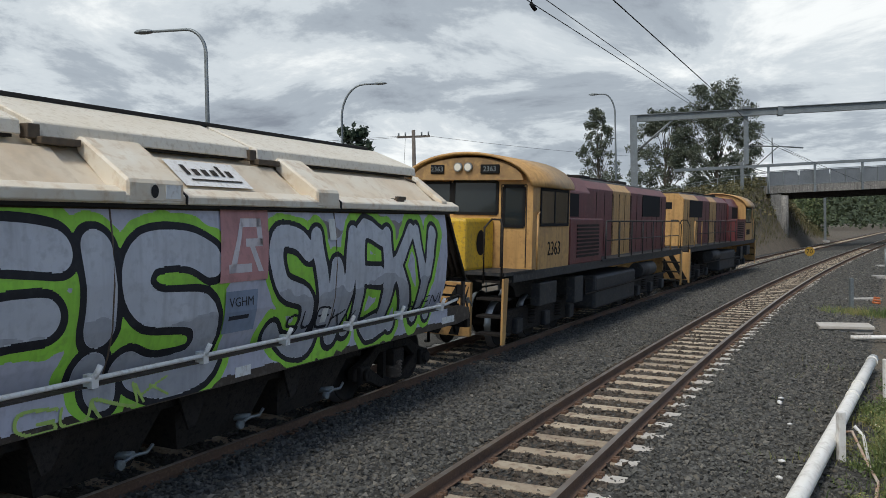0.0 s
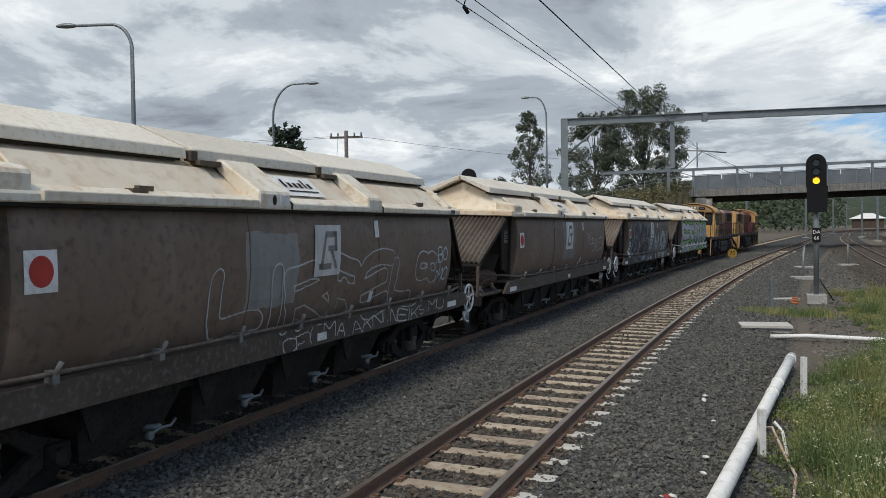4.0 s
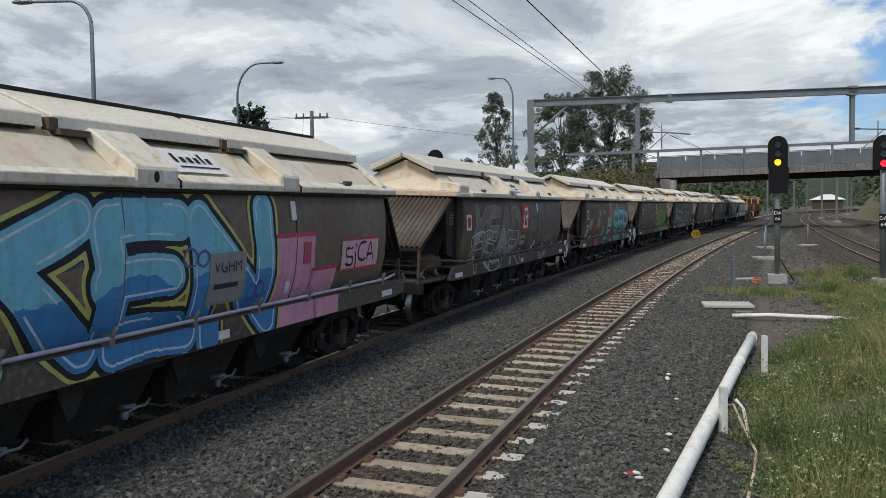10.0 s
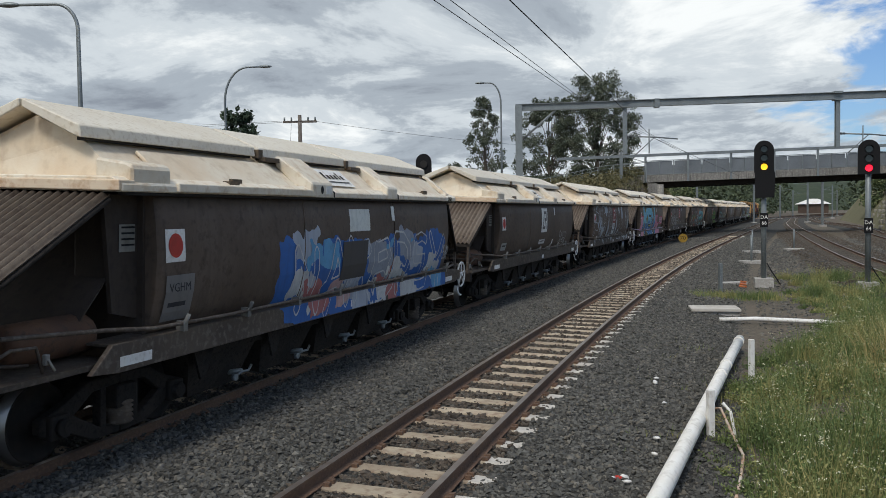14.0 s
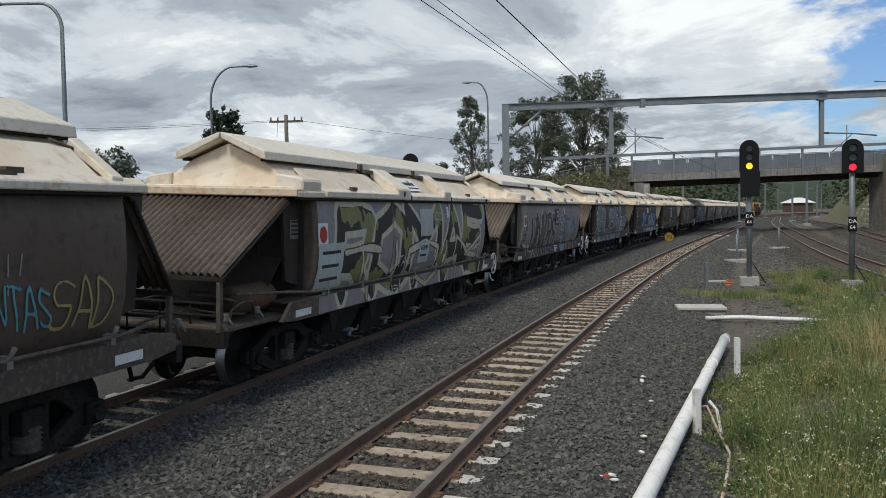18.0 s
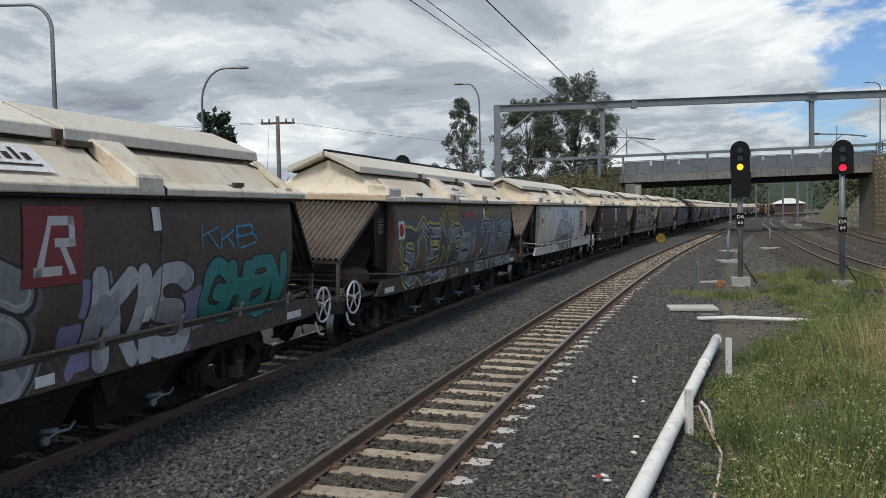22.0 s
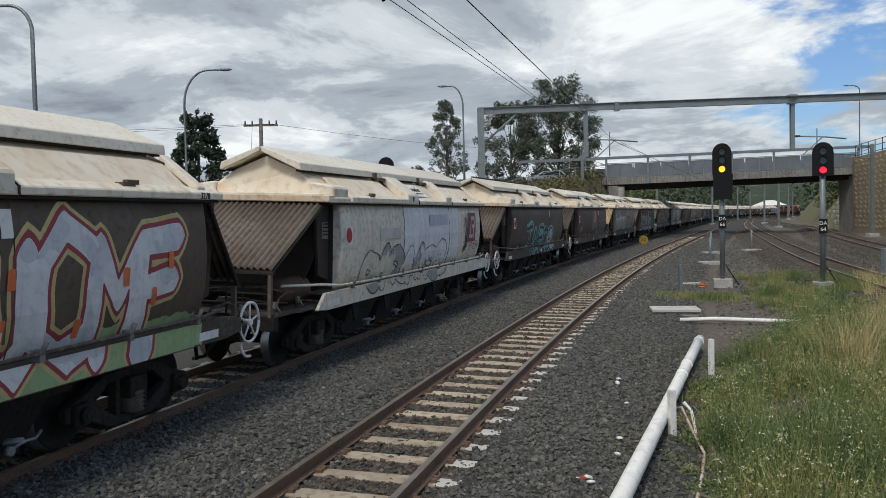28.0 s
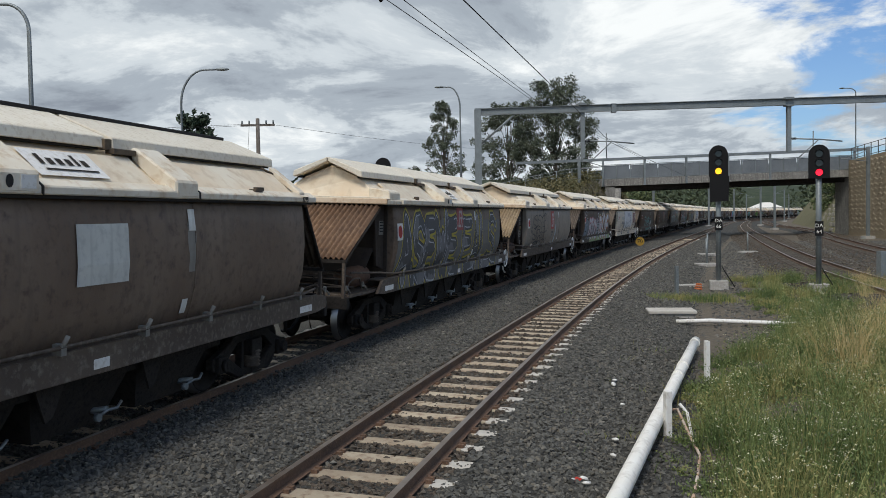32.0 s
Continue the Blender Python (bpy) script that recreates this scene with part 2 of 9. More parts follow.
def mesh_of(bm, name, mats):
    me = bpy.data.meshes.new(name)
    bm.to_mesh(me)
    bm.free()
    for m in mats if isinstance(mats, (list, tuple)) else [mats]:
        me.materials.append(m)
    return me


def part(name, bm, mats, parent, label="", m=None):
    ob = new(name, mesh_of(bm, name, mats))
    ob.parent = parent
    if m is not None:
        ob.matrix_basis = m
    if label:
        tagged(ob, label)
    return ob


def thing(name, bm, mats, m, label, category, group="", kind=""):
    ob = new(name, mesh_of(bm, name, mats) if bm else None)
    ob.matrix_basis = m
    return tagged(ob, label, category, group, kind)


# ---- the lines of the tracks ----
STEP = 0.5


def line_of(x0, th, k0, k1, far):
    """A clothoid that starts at (x0, 4): lists of x, y and heading over arc length from -420 m."""
    s = np.arange(-420, 620, STEP)
    k = np.where(s < 0, np.maximum(0, k0 + k0 * s / 60.0), np.maximum(0, k0 + k1 * s))
    k = k + np.interp(s, [p[0] for p in far], [p[1] for p in far])
    a = np.concatenate([[0], np.cumsum((k[1:] + k[:-1]) / 2 * STEP)])
    i = int(420 / STEP)
    a = a - a[i] + th
    x = np.concatenate([[0], np.cumsum((np.sin(a[1:]) + np.sin(a[:-1])) / 2 * STEP)])
    y = np.concatenate([[0], np.cumsum((np.cos(a[1:]) + np.cos(a[:-1])) / 2 * STEP)])
    return s, x - x[i] + x0, y - y[i] + 4.0, a


FAR = [(170, 0.0), (215, 0.0016), (330, 0.0019), (400, 0.0024), (620, 0.0024)]
GOODS = line_of(-5.96, 0.256, 2.123e-3, -2.248e-5, FAR)
MAIN = line_of(-1.818, radians(14.65), 2.76e-3, -3.64e-5, FAR)


def along(line, s, o=0.0, z=0.0):
    x, y, a = (float(np.interp(s, line[0], c)) for c in line[1:])
    return Vector((x + o * math.cos(a), y - o * math.sin(a), z)), a


# ---- ground ----
def ground_height(x, y):
    """Flat yard, a bank that carries the road up to the bridge on the west side, a rise beyond the yard in the east."""
    p = 0.0
    off = x - float(np.interp(y, GOODS[2], GOODS[1]))
    bank = min(1.0, max(0.0, (-off - 2.7) / 2.8)) * math.exp(-((y - 92) / 26.0) ** 2) * min(1.0, max(0.0, (off + 42) / 20.0))
    p += float(np.interp(x, [-12, 0, 7, 11, 16], [2.4, 4.2, 5.15, 5.65, 6.3])) * bank
    return -0.30 + p


def build_ground():
    bm = bmesh.new()
    xs = [-2500, -900, -300, -150, -100] + [-80 + 4 * i for i in range(20)] + [1.5 * i for i in range(20)] + [30 + 4 * i for i in range(23)] + [130, 180, 300, 900, 2500]
    ys = [-2500, -600, -150, -60, -20] + [4 * i for i in range(40)] + [170, 200, 260, 400, 900, 2500]
    rows = [[bm.verts.new((x, y, ground_height(x, y))) for x in xs] for y in ys]
    for r0, r1 in zip(rows, rows[1:]):
        for i in range(len(xs) - 1):
            f = bm.faces.new((r0[i], r0[i + 1], r1[i + 1], r1[i]))
            f.smooth = True
    soil = material("yard_soil", (0.125, 0.102, 0.076), 0.95, 0, (0.085, 0.073, 0.057), 0.5, (0.18, 0.155, 0.12), 9, 1.0, 22)
    thing("ground", bm, soil, Matrix(), "gravelly yard soil with patches of thin grass", "ground", kind="structure")


def ribbon(line, s0, s1, step, profile):
    """A strip along a line; the profile gives heights over sideways offsets."""
    bm = bmesh.new()
    prev = None
    s = s0
    while s <= s1:
        row = [bm.verts.new(along(line, s, o, z)[0]) for o, z in profile]
        if prev:
            for i in range(len(row) - 1):
                bm.faces.new((prev[i], prev[i + 1], row[i + 1], row[i]))
        prev = row
        s += step
    return bm


RAIL = [(-0.062, -0.132), (0.062, -0.132), (0.062, -0.123), (0.010, -0.106), (0.010, -0.038), (0.032, -0.028), (0.032, 0.0), (-0.032, 0.0), (-0.032, -0.028), (-0.010, -0.038), (-0.010, -0.106), (-0.062, -0.123)]


def rail_mesh(line, s0, s1, step, off, z):
    bm = bmesh.new()
    prev = None
    n = len(RAIL)
    s = s0
    while s <= s1 + 1e-6:
        row = [bm.verts.new(along(line, s, off + p[0], z + p[1])[0]) for p in RAIL]
        if prev:
            for i in range(n):
                f = bm.faces.new((prev[i], prev[(i + 1) % n], row[(i + 1) % n], row[i]))
                f.material_index = 1 if i == 6 else 0
        prev = row
        s += step
    bmesh.ops.recalc_face_normals(bm, faces=bm.faces)
    return bm


def sleeper_shape():
    """A concrete sleeper, 2.15 m long, with its rail clips."""
    bm = bmesh.new()
    prism(bm, [(-0.125, -0.2), (0.125, -0.2), (0.105, 0.0), (-0.105, 0.0)], "x", -1.07, 1.07, 0, 0.012)
    for c in (-0.566, 0.566):
        for d in (-0.10, 0.10):
            for y in (-0.045, 0.045):
                box(bm, c + d - 0.03, c + d + 0.03, y - 0.025, y + 0.025, -0.005, 0.035, 0, 1)
    for x in (-0.68, 0.68):
        bmesh.ops.bisect_plane(bm, geom=bm.verts[:] + bm.edges[:] + bm.faces[:], plane_co=(x, 0, 0), plane_no=(1, 0, 0))
    for f in bm.faces:
        if abs(f.calc_center_median().x) > 0.69 and f.material_index == 0:
            f.material_index = 2
    return mesh_of(bm, "sleeper", [M["sleeper"], M["rail"], M["sleeper_end"]])


def build_track(name, line, s0, s1, parts_to, gauge_z, cant, label, first=0.0, far_mat=None):
    """Two rails on concrete sleepers in ballast; the nearest sleepers are single pieces."""
    root = thing(name, None, None, Matrix(), label, "railway track", "tracks of the yard", "structure")
    for off, z in ((-0.566, gauge_z + cant), (0.566, gauge_z)):
        bm = rail_mesh(line, s0, min(s1, 130), 1.0, off, z)
        part("rail", bm, [M["rail"], M["rail_top"]], root, "worn steel rail with rusty web and polished head")
        if s1 > 130:
            part("rail", rail_mesh(line, 130, s1, 4.0, off, z), [M["rail"], M["rail_top"]], root)
    me = sleeper_shape()
    lean = math.degrees(math.atan2(cant, 1.132))
    rnd = random.Random(5)
    s = first
    while s < parts_to:
        p, a = along(line, s, 0, gauge_z + cant / 2 - 0.134)
        ob = new("sleeper", me)
        ob.parent = root
        ob.matrix_basis = pose(p.x, p.y, p.z + rnd.uniform(-0.006, 0.004), 0, lean, -math.degrees(a) + rnd.uniform(-0.7, 0.7))
        s += 0.615
    bm = bmesh.new()
    while s < s1:
        p, a = along(line, s, 0, gauge_z + cant / 2 - 0.134)
        m = pose(p.x, p.y, p.z, 0, lean, -math.degrees(a))
        vs = [bm.verts.new(m @ Vector(c)) for c in ((-1.07, -0.11, 0), (1.07, -0.11, 0), (1.07, 0.11, 0), (-1.07, 0.11, 0), (-1.07, -0.11, -0.15), (1.07, -0.11, -0.15))]
        bm.faces.new(vs[:4])
        bm.faces.new((vs[4], vs[5], vs[1], vs[0]))
        s += 0.615
    if len(bm.verts):
        tagged(part("far_sleepers", bm, far_mat or M["sleeper"], root), kind="stuff")
    else:
        bm.free()
    return root


# ---- ballast stones ----
def stones(name, x, y, z, size, label, seed, mat):
    """Many rough eight-sided stones in one mesh, at the given places."""
    rng = np.random.default_rng(seed)
    n = len(x)
    base = np.array([(1, 0, 0), (-1, 0, 0), (0, 1, 0), (0, -1, 0), (0, 0, 1), (0, 0, -1)], float)
    tri = np.array([(0, 2, 4), (2, 1, 4), (1, 3, 4), (3, 0, 4), (2, 0, 5), (1, 2, 5), (3, 1, 5), (0, 3, 5)])
    q = rng.normal(size=(n, 4))
    q /= np.linalg.norm(q, axis=1)[:, None]
    a, b, c, d = q.T
    R = np.stack([np.stack([1 - 2 * (c * c + d * d), 2 * (b * c - a * d), 2 * (b * d + a * c)], 1),
                  np.stack([2 * (b * c + a * d), 1 - 2 * (b * b + d * d), 2 * (c * d - a * b)], 1),
                  np.stack([2 * (b * d - a * c), 2 * (c * d + a * b), 1 - 2 * (b * b + c * c)], 1)], 1)
    v = base[None] * rng.uniform(0.55, 1.25, (n, 1, 3)) * rng.uniform(0.75, 1.2, (n, 6, 1))
    v = np.einsum("nij,nkj->nki", R, v) * (size * rng.uniform(0.55, 1.4, n))[:, None, None]
    v[:, :, 2] *= 0.8
    v += np.stack([x, y, z], 1)[:, None, :]
    f = tri[None] + (np.arange(n) * 6)[:, None, None]
    me = bpy.data.meshes.new(name)
    me.from_pydata(v.reshape(-1, 3).tolist(), [], f.reshape(-1, 3).tolist())
    me.materials.append(mat)
    return tagged(new(name, me), label, "ballast", kind="stuff")


def strewn(line, s0, s1, o0, o1, n, seed):
    """Random places on a strip along a line: offsets too."""
    rng = np.random.default_rng(seed)
    s, o = rng.uniform(s0, s1, n), rng.uniform(o0, o1, n)
    x, y, a = (np.interp(s, line[0], c) for c in line[1:])
    return x + o * np.cos(a), y - o * np.sin(a), o, s


def pebble_material(base=(0.079, 0.077, 0.069)):
    """Grey stones, each with a tone of its own."""
    m = bpy.data.materials.new("ballast_stone")
    m.use_nodes = True
    n, l = m.node_tree.nodes, m.node_tree.links
    g = n.new("ShaderNodeNewGeometry")
    r = n.new("ShaderNodeValToRGB")
    e = r.color_ramp.elements
    for p, c in ((0.3, base), (0.75, tuple(c * 1.5 for c in base)), (0.95, (0.13, 0.115, 0.092))):
        k = e.new(p)
        k.color = (*c, 1)
    e[0].color, e[-1].color = (*(c * 0.55 for c in base), 1), (0.20, 0.19, 0.165, 1)
    l.new(g.outputs["Random Per Island"], r.inputs[0])
    b = n["Principled BSDF"]
    l.new(r.outputs[0], b.inputs["Base Color"])
    b.inputs["Roughness"].default_value = 0.92
    return m


M["pebble"] = pebble_material()
M["pebble_rust"] = pebble_material((0.072, 0.057, 0.043))
M["sleeper_end"] = material("clean_concrete", (0.54, 0.51, 0.46), 0.85, 0, (0.44, 0.40, 0.35), 4)
M["old_sleeper"] = material("weathered_sleeper", (0.11, 0.095, 0.078), 0.9, 0, (0.07, 0.06, 0.05), 2, (0.15, 0.13, 0.11), 9)

build_ground()
BED = [(-8.4, -0.34), (-6.9, -0.28), (-5.6, -0.19), (-4.9, -0.185), (-3.6, -0.185), (-3.0, -0.175), (-2.4, -0.16), (-1.5, -0.085), (-0.95, -0.072), (-0.76, -0.082), (-0.66, -0.115), (-0.45, -0.132), (0.45, -0.154), (0.66, -0.165), (0.84, -0.155), (0.96, -0.138), (1.25, -0.136), (1.5, -0.15), (2.3, -0.22), (2.9, -0.272), (3.5, -0.335)]


def bed_height(o):
    return np.interp(o, [p[0] for p in BED], [p[1] for p in BED])


thing("ballast_bed", ribbon(MAIN, -15, 400, 2.0, BED), M["ballast"], Matrix(), "dark grey crushed-stone ballast bed under two tracks", "ballast", kind="structure")
for s0_, s1_, n_, size_, seed_ in ((-7.0, 2.5, 24000, 0.034, 4), (2.5, 18, 120000, 0.031, 1), (18, 36, 72000, 0.038, 2), (36, 75, 46000, 0.052, 3)):
    x_, y_, o_, a_ = strewn(MAIN, s0_, s1_, -5.2, 4.2, n_, seed_)
    pick_ = np.random.default_rng(seed_ + 50)
    keep_ = np.abs(np.abs(o_) - 0.566) > 0.05
    gap_ = np.abs((a_ - 3.45 + 0.3075) % 0.615 - 0.3075)
    chance_ = pick_.uniform(0, 1, len(o_))
    keep_ &= ~((np.abs(o_) < 0.62) & (gap_ < 0.105) & (chance_ > 0.12))
    keep_ &= ~((o_ >= 0.62) & (o_ < 1.08) & (gap_ < 0.125) & (chance_ > 0.38))
    keep_ &= ~((o_ > 2.5) & (chance_ > np.interp(o_, [2.5, 3.2, 4.2], [0.8, 0.35, 0.16])))
    z_ = bed_height(o_) + pick_.normal(0, 0.012, len(o_)) - 0.004
    for in_, mat_, lab_ in ((np.abs(o_) < 0.8, M["pebble_rust"], "rust-stained crushed stone between the rails"), (np.abs(o_) >= 0.8, M["pebble"], "loose grey crushed stone between the tracks")):
        k_ = keep_ & in_
        stones("ballast_stones", x_[k_], y_[k_], z_[k_], size_, lab_, seed_, mat_)
# gravel strewn over the yard east of the main track
x_, y_, o_, a_ = strewn(MAIN, 14, 75, 3.6, 22, 52000, 7)
stones("yard_gravel", x_, y_, np.full(len(x_), -0.30), 0.036 + 0.0005 * y_, "loose grey gravel on the yard", 7, M["pebble"])
build_track("railway_track", GOODS, -60, 560, 90, -0.056, 0.05, "narrow-gauge goods track on concrete sleepers, in ballast", -6.0)
build_track("railway_track", MAIN, -6, 560, 78, 0.0, 0.03, "empty narrow-gauge main track on pale concrete sleepers", -5.775, M["old_sleeper"])


# two more tracks curve in from the east side
def side_line(points):
    """A smooth line through a few places, as arc length, x, y, heading."""
    pts = np.array(points, float)
    t = np.arange(len(pts))
    tt = np.linspace(0, len(pts) - 1, 400)
    out = []
    for c in (0, 1):
        p = pts[:, c]
        m = np.gradient(p)
        i = np.minimum(tt.astype(int), len(p) - 2)
        u = tt - i
        out.append((2 * u**3 - 3 * u**2 + 1) * p[i] + (u**3 - 2 * u**2 + u) * m[i] + (-2 * u**3 + 3 * u**2) * p[i + 1] + (u**3 - u**2) * m[i + 1])
    x, y = out
    s = np.concatenate([[0], np.cumsum(np.hypot(np.diff(x), np.diff(y)))])
    return s, x, y, np.arctan2(np.gradient(x), np.gradient(y))


def beside(y, d):
    """A place d metres east of the main track's line at y."""
    i = float(np.interp(y, MAIN[2], MAIN[0]))
    p, a = along(MAIN, i, d)
    return p.x, p.y


LOOP = side_line([(8.5, 2), (12.4, 20), (16.4, 36), (22.2, 55), (29.0, 76), beside(118, 4.4), beside(160, 3.8), beside(230, 3.7), beside(320, 3.7), beside(420, 3.7)])
SIDING = side_line([(12.2, 2), (17.6, 24), (24.6, 46), (33.6, 72), (46.0, 105), beside(160, 8.2), beside(230, 7.6), beside(320, 7.4), beside(420, 7.4)])
for ln in (LOOP, SIDING):
    thing("ballast_bed", ribbon(ln, 0, 380, 4.0, [(-2.4, -0.34), (-1.6, -0.2), (1.7, -0.2), (2.5, -0.34)]), M["ballast"], Matrix(), "dark ballast under a curving side track", "ballast", kind="structure")
    build_track("railway_track", ln, 0, 380, 0, 0.0, 0.0, "curving side track with rusty rails on sleepers", far_mat=M["old_sleeper"])
    x_, y_, o_, a_ = strewn(ln, 12, 95, -2.5, 2.6, 20000, 9)
    k_ = np.abs(np.abs(o_) - 0.566) > 0.06
    stones("ballast_stones", x_[k_], y_[k_], np.interp(o_[k_], [-2.5, -1.6, 1.7, 2.6], [-0.33, -0.2, -0.2, -0.33]), 0.05, "dark crushed stone on the side track", 9, M["pebble_rust"])


# ---- overhead line ----
def i_beam(bm, p, q, w, h):
    """A rolled-steel beam from p to q (level), with flanges."""
    p, q = Vector(p), Vector(q)
    d = (q - p)
    m = Matrix.Translation(p) @ Matrix.Rotation(math.atan2(d.y, d.x), 4, "Z") @ Matrix.Rotation(-math.atan2(d.z, math.hypot(d.x, d.y)), 4, "Y")
    L = d.length
    a, t = w / 2, 0.03
    vs = prism(bm, [(-a, -h / 2), (a, -h / 2), (a, -h / 2 + t), (0.012, -h / 2 + t), (0.012, h / 2 - t), (a, h / 2 - t), (a, h / 2), (-a, h / 2), (-a, h / 2 - t), (-0.012, h / 2 - t), (-0.012, -h / 2 + t), (-a, -h / 2 + t)], "x", 0, L)
    for v in vs:
        v.co = m @ v.co


def h_post(bm, x, y, z0, z1, w=0.25):
    for d in (-w / 2, w / 2 - 0.02):
        box(bm, x - w / 2, x + w / 2, y + d, y + d + 0.02, z0, z1)
    box(bm, x - 0.01, x + 0.01, y - w / 2 + 0.02, y + w / 2 - 0.02, z0, z1)


def cantilever(parent, x, y, z, reach):
    """Registration arm with its upright, stay and insulators."""
    bm = bmesh.new()
    tube(bm, [(x, y, z), (x + reach * 0.6, y - 0.1, z - 0.08), (x + reach, y - 0.2, z - 0.2)], 0.035, 8)
    rod(bm, (x + reach * 0.55, y - 0.1, z - 0.12), (x + reach * 0.2, y, z - 0.95), 0.025)
    rod(bm, (x + reach * 0.46, y - 0.08, z + 0.35), (x + reach * 0.46, y - 0.08, z - 0.9), 0.03)
    arm = part("cantilever_arm", bm, M["grey"], parent)
    bm = bmesh.new()
    for k in range(4):
        rod(bm, (x + 0.12 + k * 0.07, y, z - 0.01), (x + 0.15 + k * 0.07, y, z - 0.015), 0.06, 10)
    part("insulator", bm, M["black"], arm)


def build_gantry():
    root = thing("gantry", None, None, Matrix(), "galvanised steel portal gantry carrying the overhead wires", "gantry")
    bm = bmesh.new()
    h_post(bm, 2.1, 44, -0.3, 7.85, 0.34)
    part("post", bm, M["grey"], root)
    bm = bmesh.new()
    i_beam(bm, (1.95, 44.02, 7.72), (21.9, 42.0, 7.80), 0.22, 0.36)
    part("beam", bm, M["grey"], root)
    bm = bmesh.new()
    i_beam(bm, (21.9, 42.0, 7.80), (30.5, 41.1, 7.85), 0.22, 0.36)
    part("beam", bm, M["grey"], root)
    bm = bmesh.new()
    h_post(bm, 30.4, 41.1, -0.3, 7.9, 0.34)
    part("post", bm, M["grey"], root)
    bm = bmesh.new()
    rod(bm, (2.3, 44.0, 6.1), (4.0, 43.8, 7.55), 0.055)
    part("knee_brace", bm, M["grey"], root)
    bm = bmesh.new()
    box(bm, 8.9, 9.15, 43.2, 43.5, 7.5, 7.95)
    part("splice_plate", bm, M["grey"], root)
    for x, y, zb in ((7.45, 43.45, 5.2), (17.6, 42.4, 5.3)):
        bm = bmesh.new()
        h_post(bm, x, y, zb, 7.6, 0.2)
        box(bm, x - 0.2, x + 0.2, y - 0.2, y + 0.2, 7.55, 7.62)
        box(bm, x - 0.2, x + 0.2, y - 0.2, y + 0.2, 7.9, 8.0)
        part("drop_post", bm, M["grey"], root)
        cantilever(root, x, y, 6.1 if x < 10 else 5.95, 2.6)


def wire(name, pts, sag, r, label):
    bm = bmesh.new()
    for a, b in zip(pts, pts[1:]):
        a, b = Vector(a), Vector(b)
        tube(bm, [a.lerp(b, i / 10) - Vector((0, 0, sag * 4 * (i / 10) * (1 - i / 10))) for i in range(11)], r, 6)
    return thing(name, bm, M["black"], Matrix(), label, "overhead wire", "overhead wires")


def WIRE_A(y):
    return (-7.474 + 0.2948 * y, y, 7.614 + 0.0064 * y)


def WIRE_B(y):
    return (-7.29 + 0.2904 * y, y, 8.0)


def WIRE_C(y):
    return (-3.159 + 0.2777 * y, y, 5.444 + 0.012 * y)


def build_wires():
    g = lambda y, o, z: (along(GOODS, float(np.interp(y, GOODS[2], GOODS[0])), o)[0].x, y, z)
    m = lambda y, o, z: (along(MAIN, float(np.interp(y, MAIN[2], MAIN[0])), o)[0].x, y, z)
    wire("catenary_wire", [WIRE_A(-20), WIRE_A(43.5), g(100, 0, 7.6)], 0.0, 0.011, "upper dark overhead wire above the goods track")
    wire("catenary_wire", [WIRE_B(-20), WIRE_B(43.5), g(100, 0.4, 7.7)], 0.0, 0.011, "second dark overhead wire above the goods track")
    wire("contact_wire", [WIRE_C(-20), WIRE_C(43.0), m(100, 0, 5.6)], 0.0, 0.010, "dark contact wire above the empty main track")
    bm = bmesh.new()
    p = Vector(WIRE_A(20.6))
    q = Vector(WIRE_B(20.6))
    tube(bm, [q + Vector((0, 0, 0.02)), q + Vector((0.02, 0.05, 0.32)), q + Vector((0.0, 0.1, 0.9))], 0.012, 6)
    rod(bm, p + Vector((0, 0, -0.02)), p + Vector((0.1, 0.12, -0.16)), 0.05, 8)
    rod(bm, p, q, 0.015, 6)
    thing("wire_clamp", bm, M["black"], Matrix(), "dark clamp and insulator on the overhead wires", "insulator")


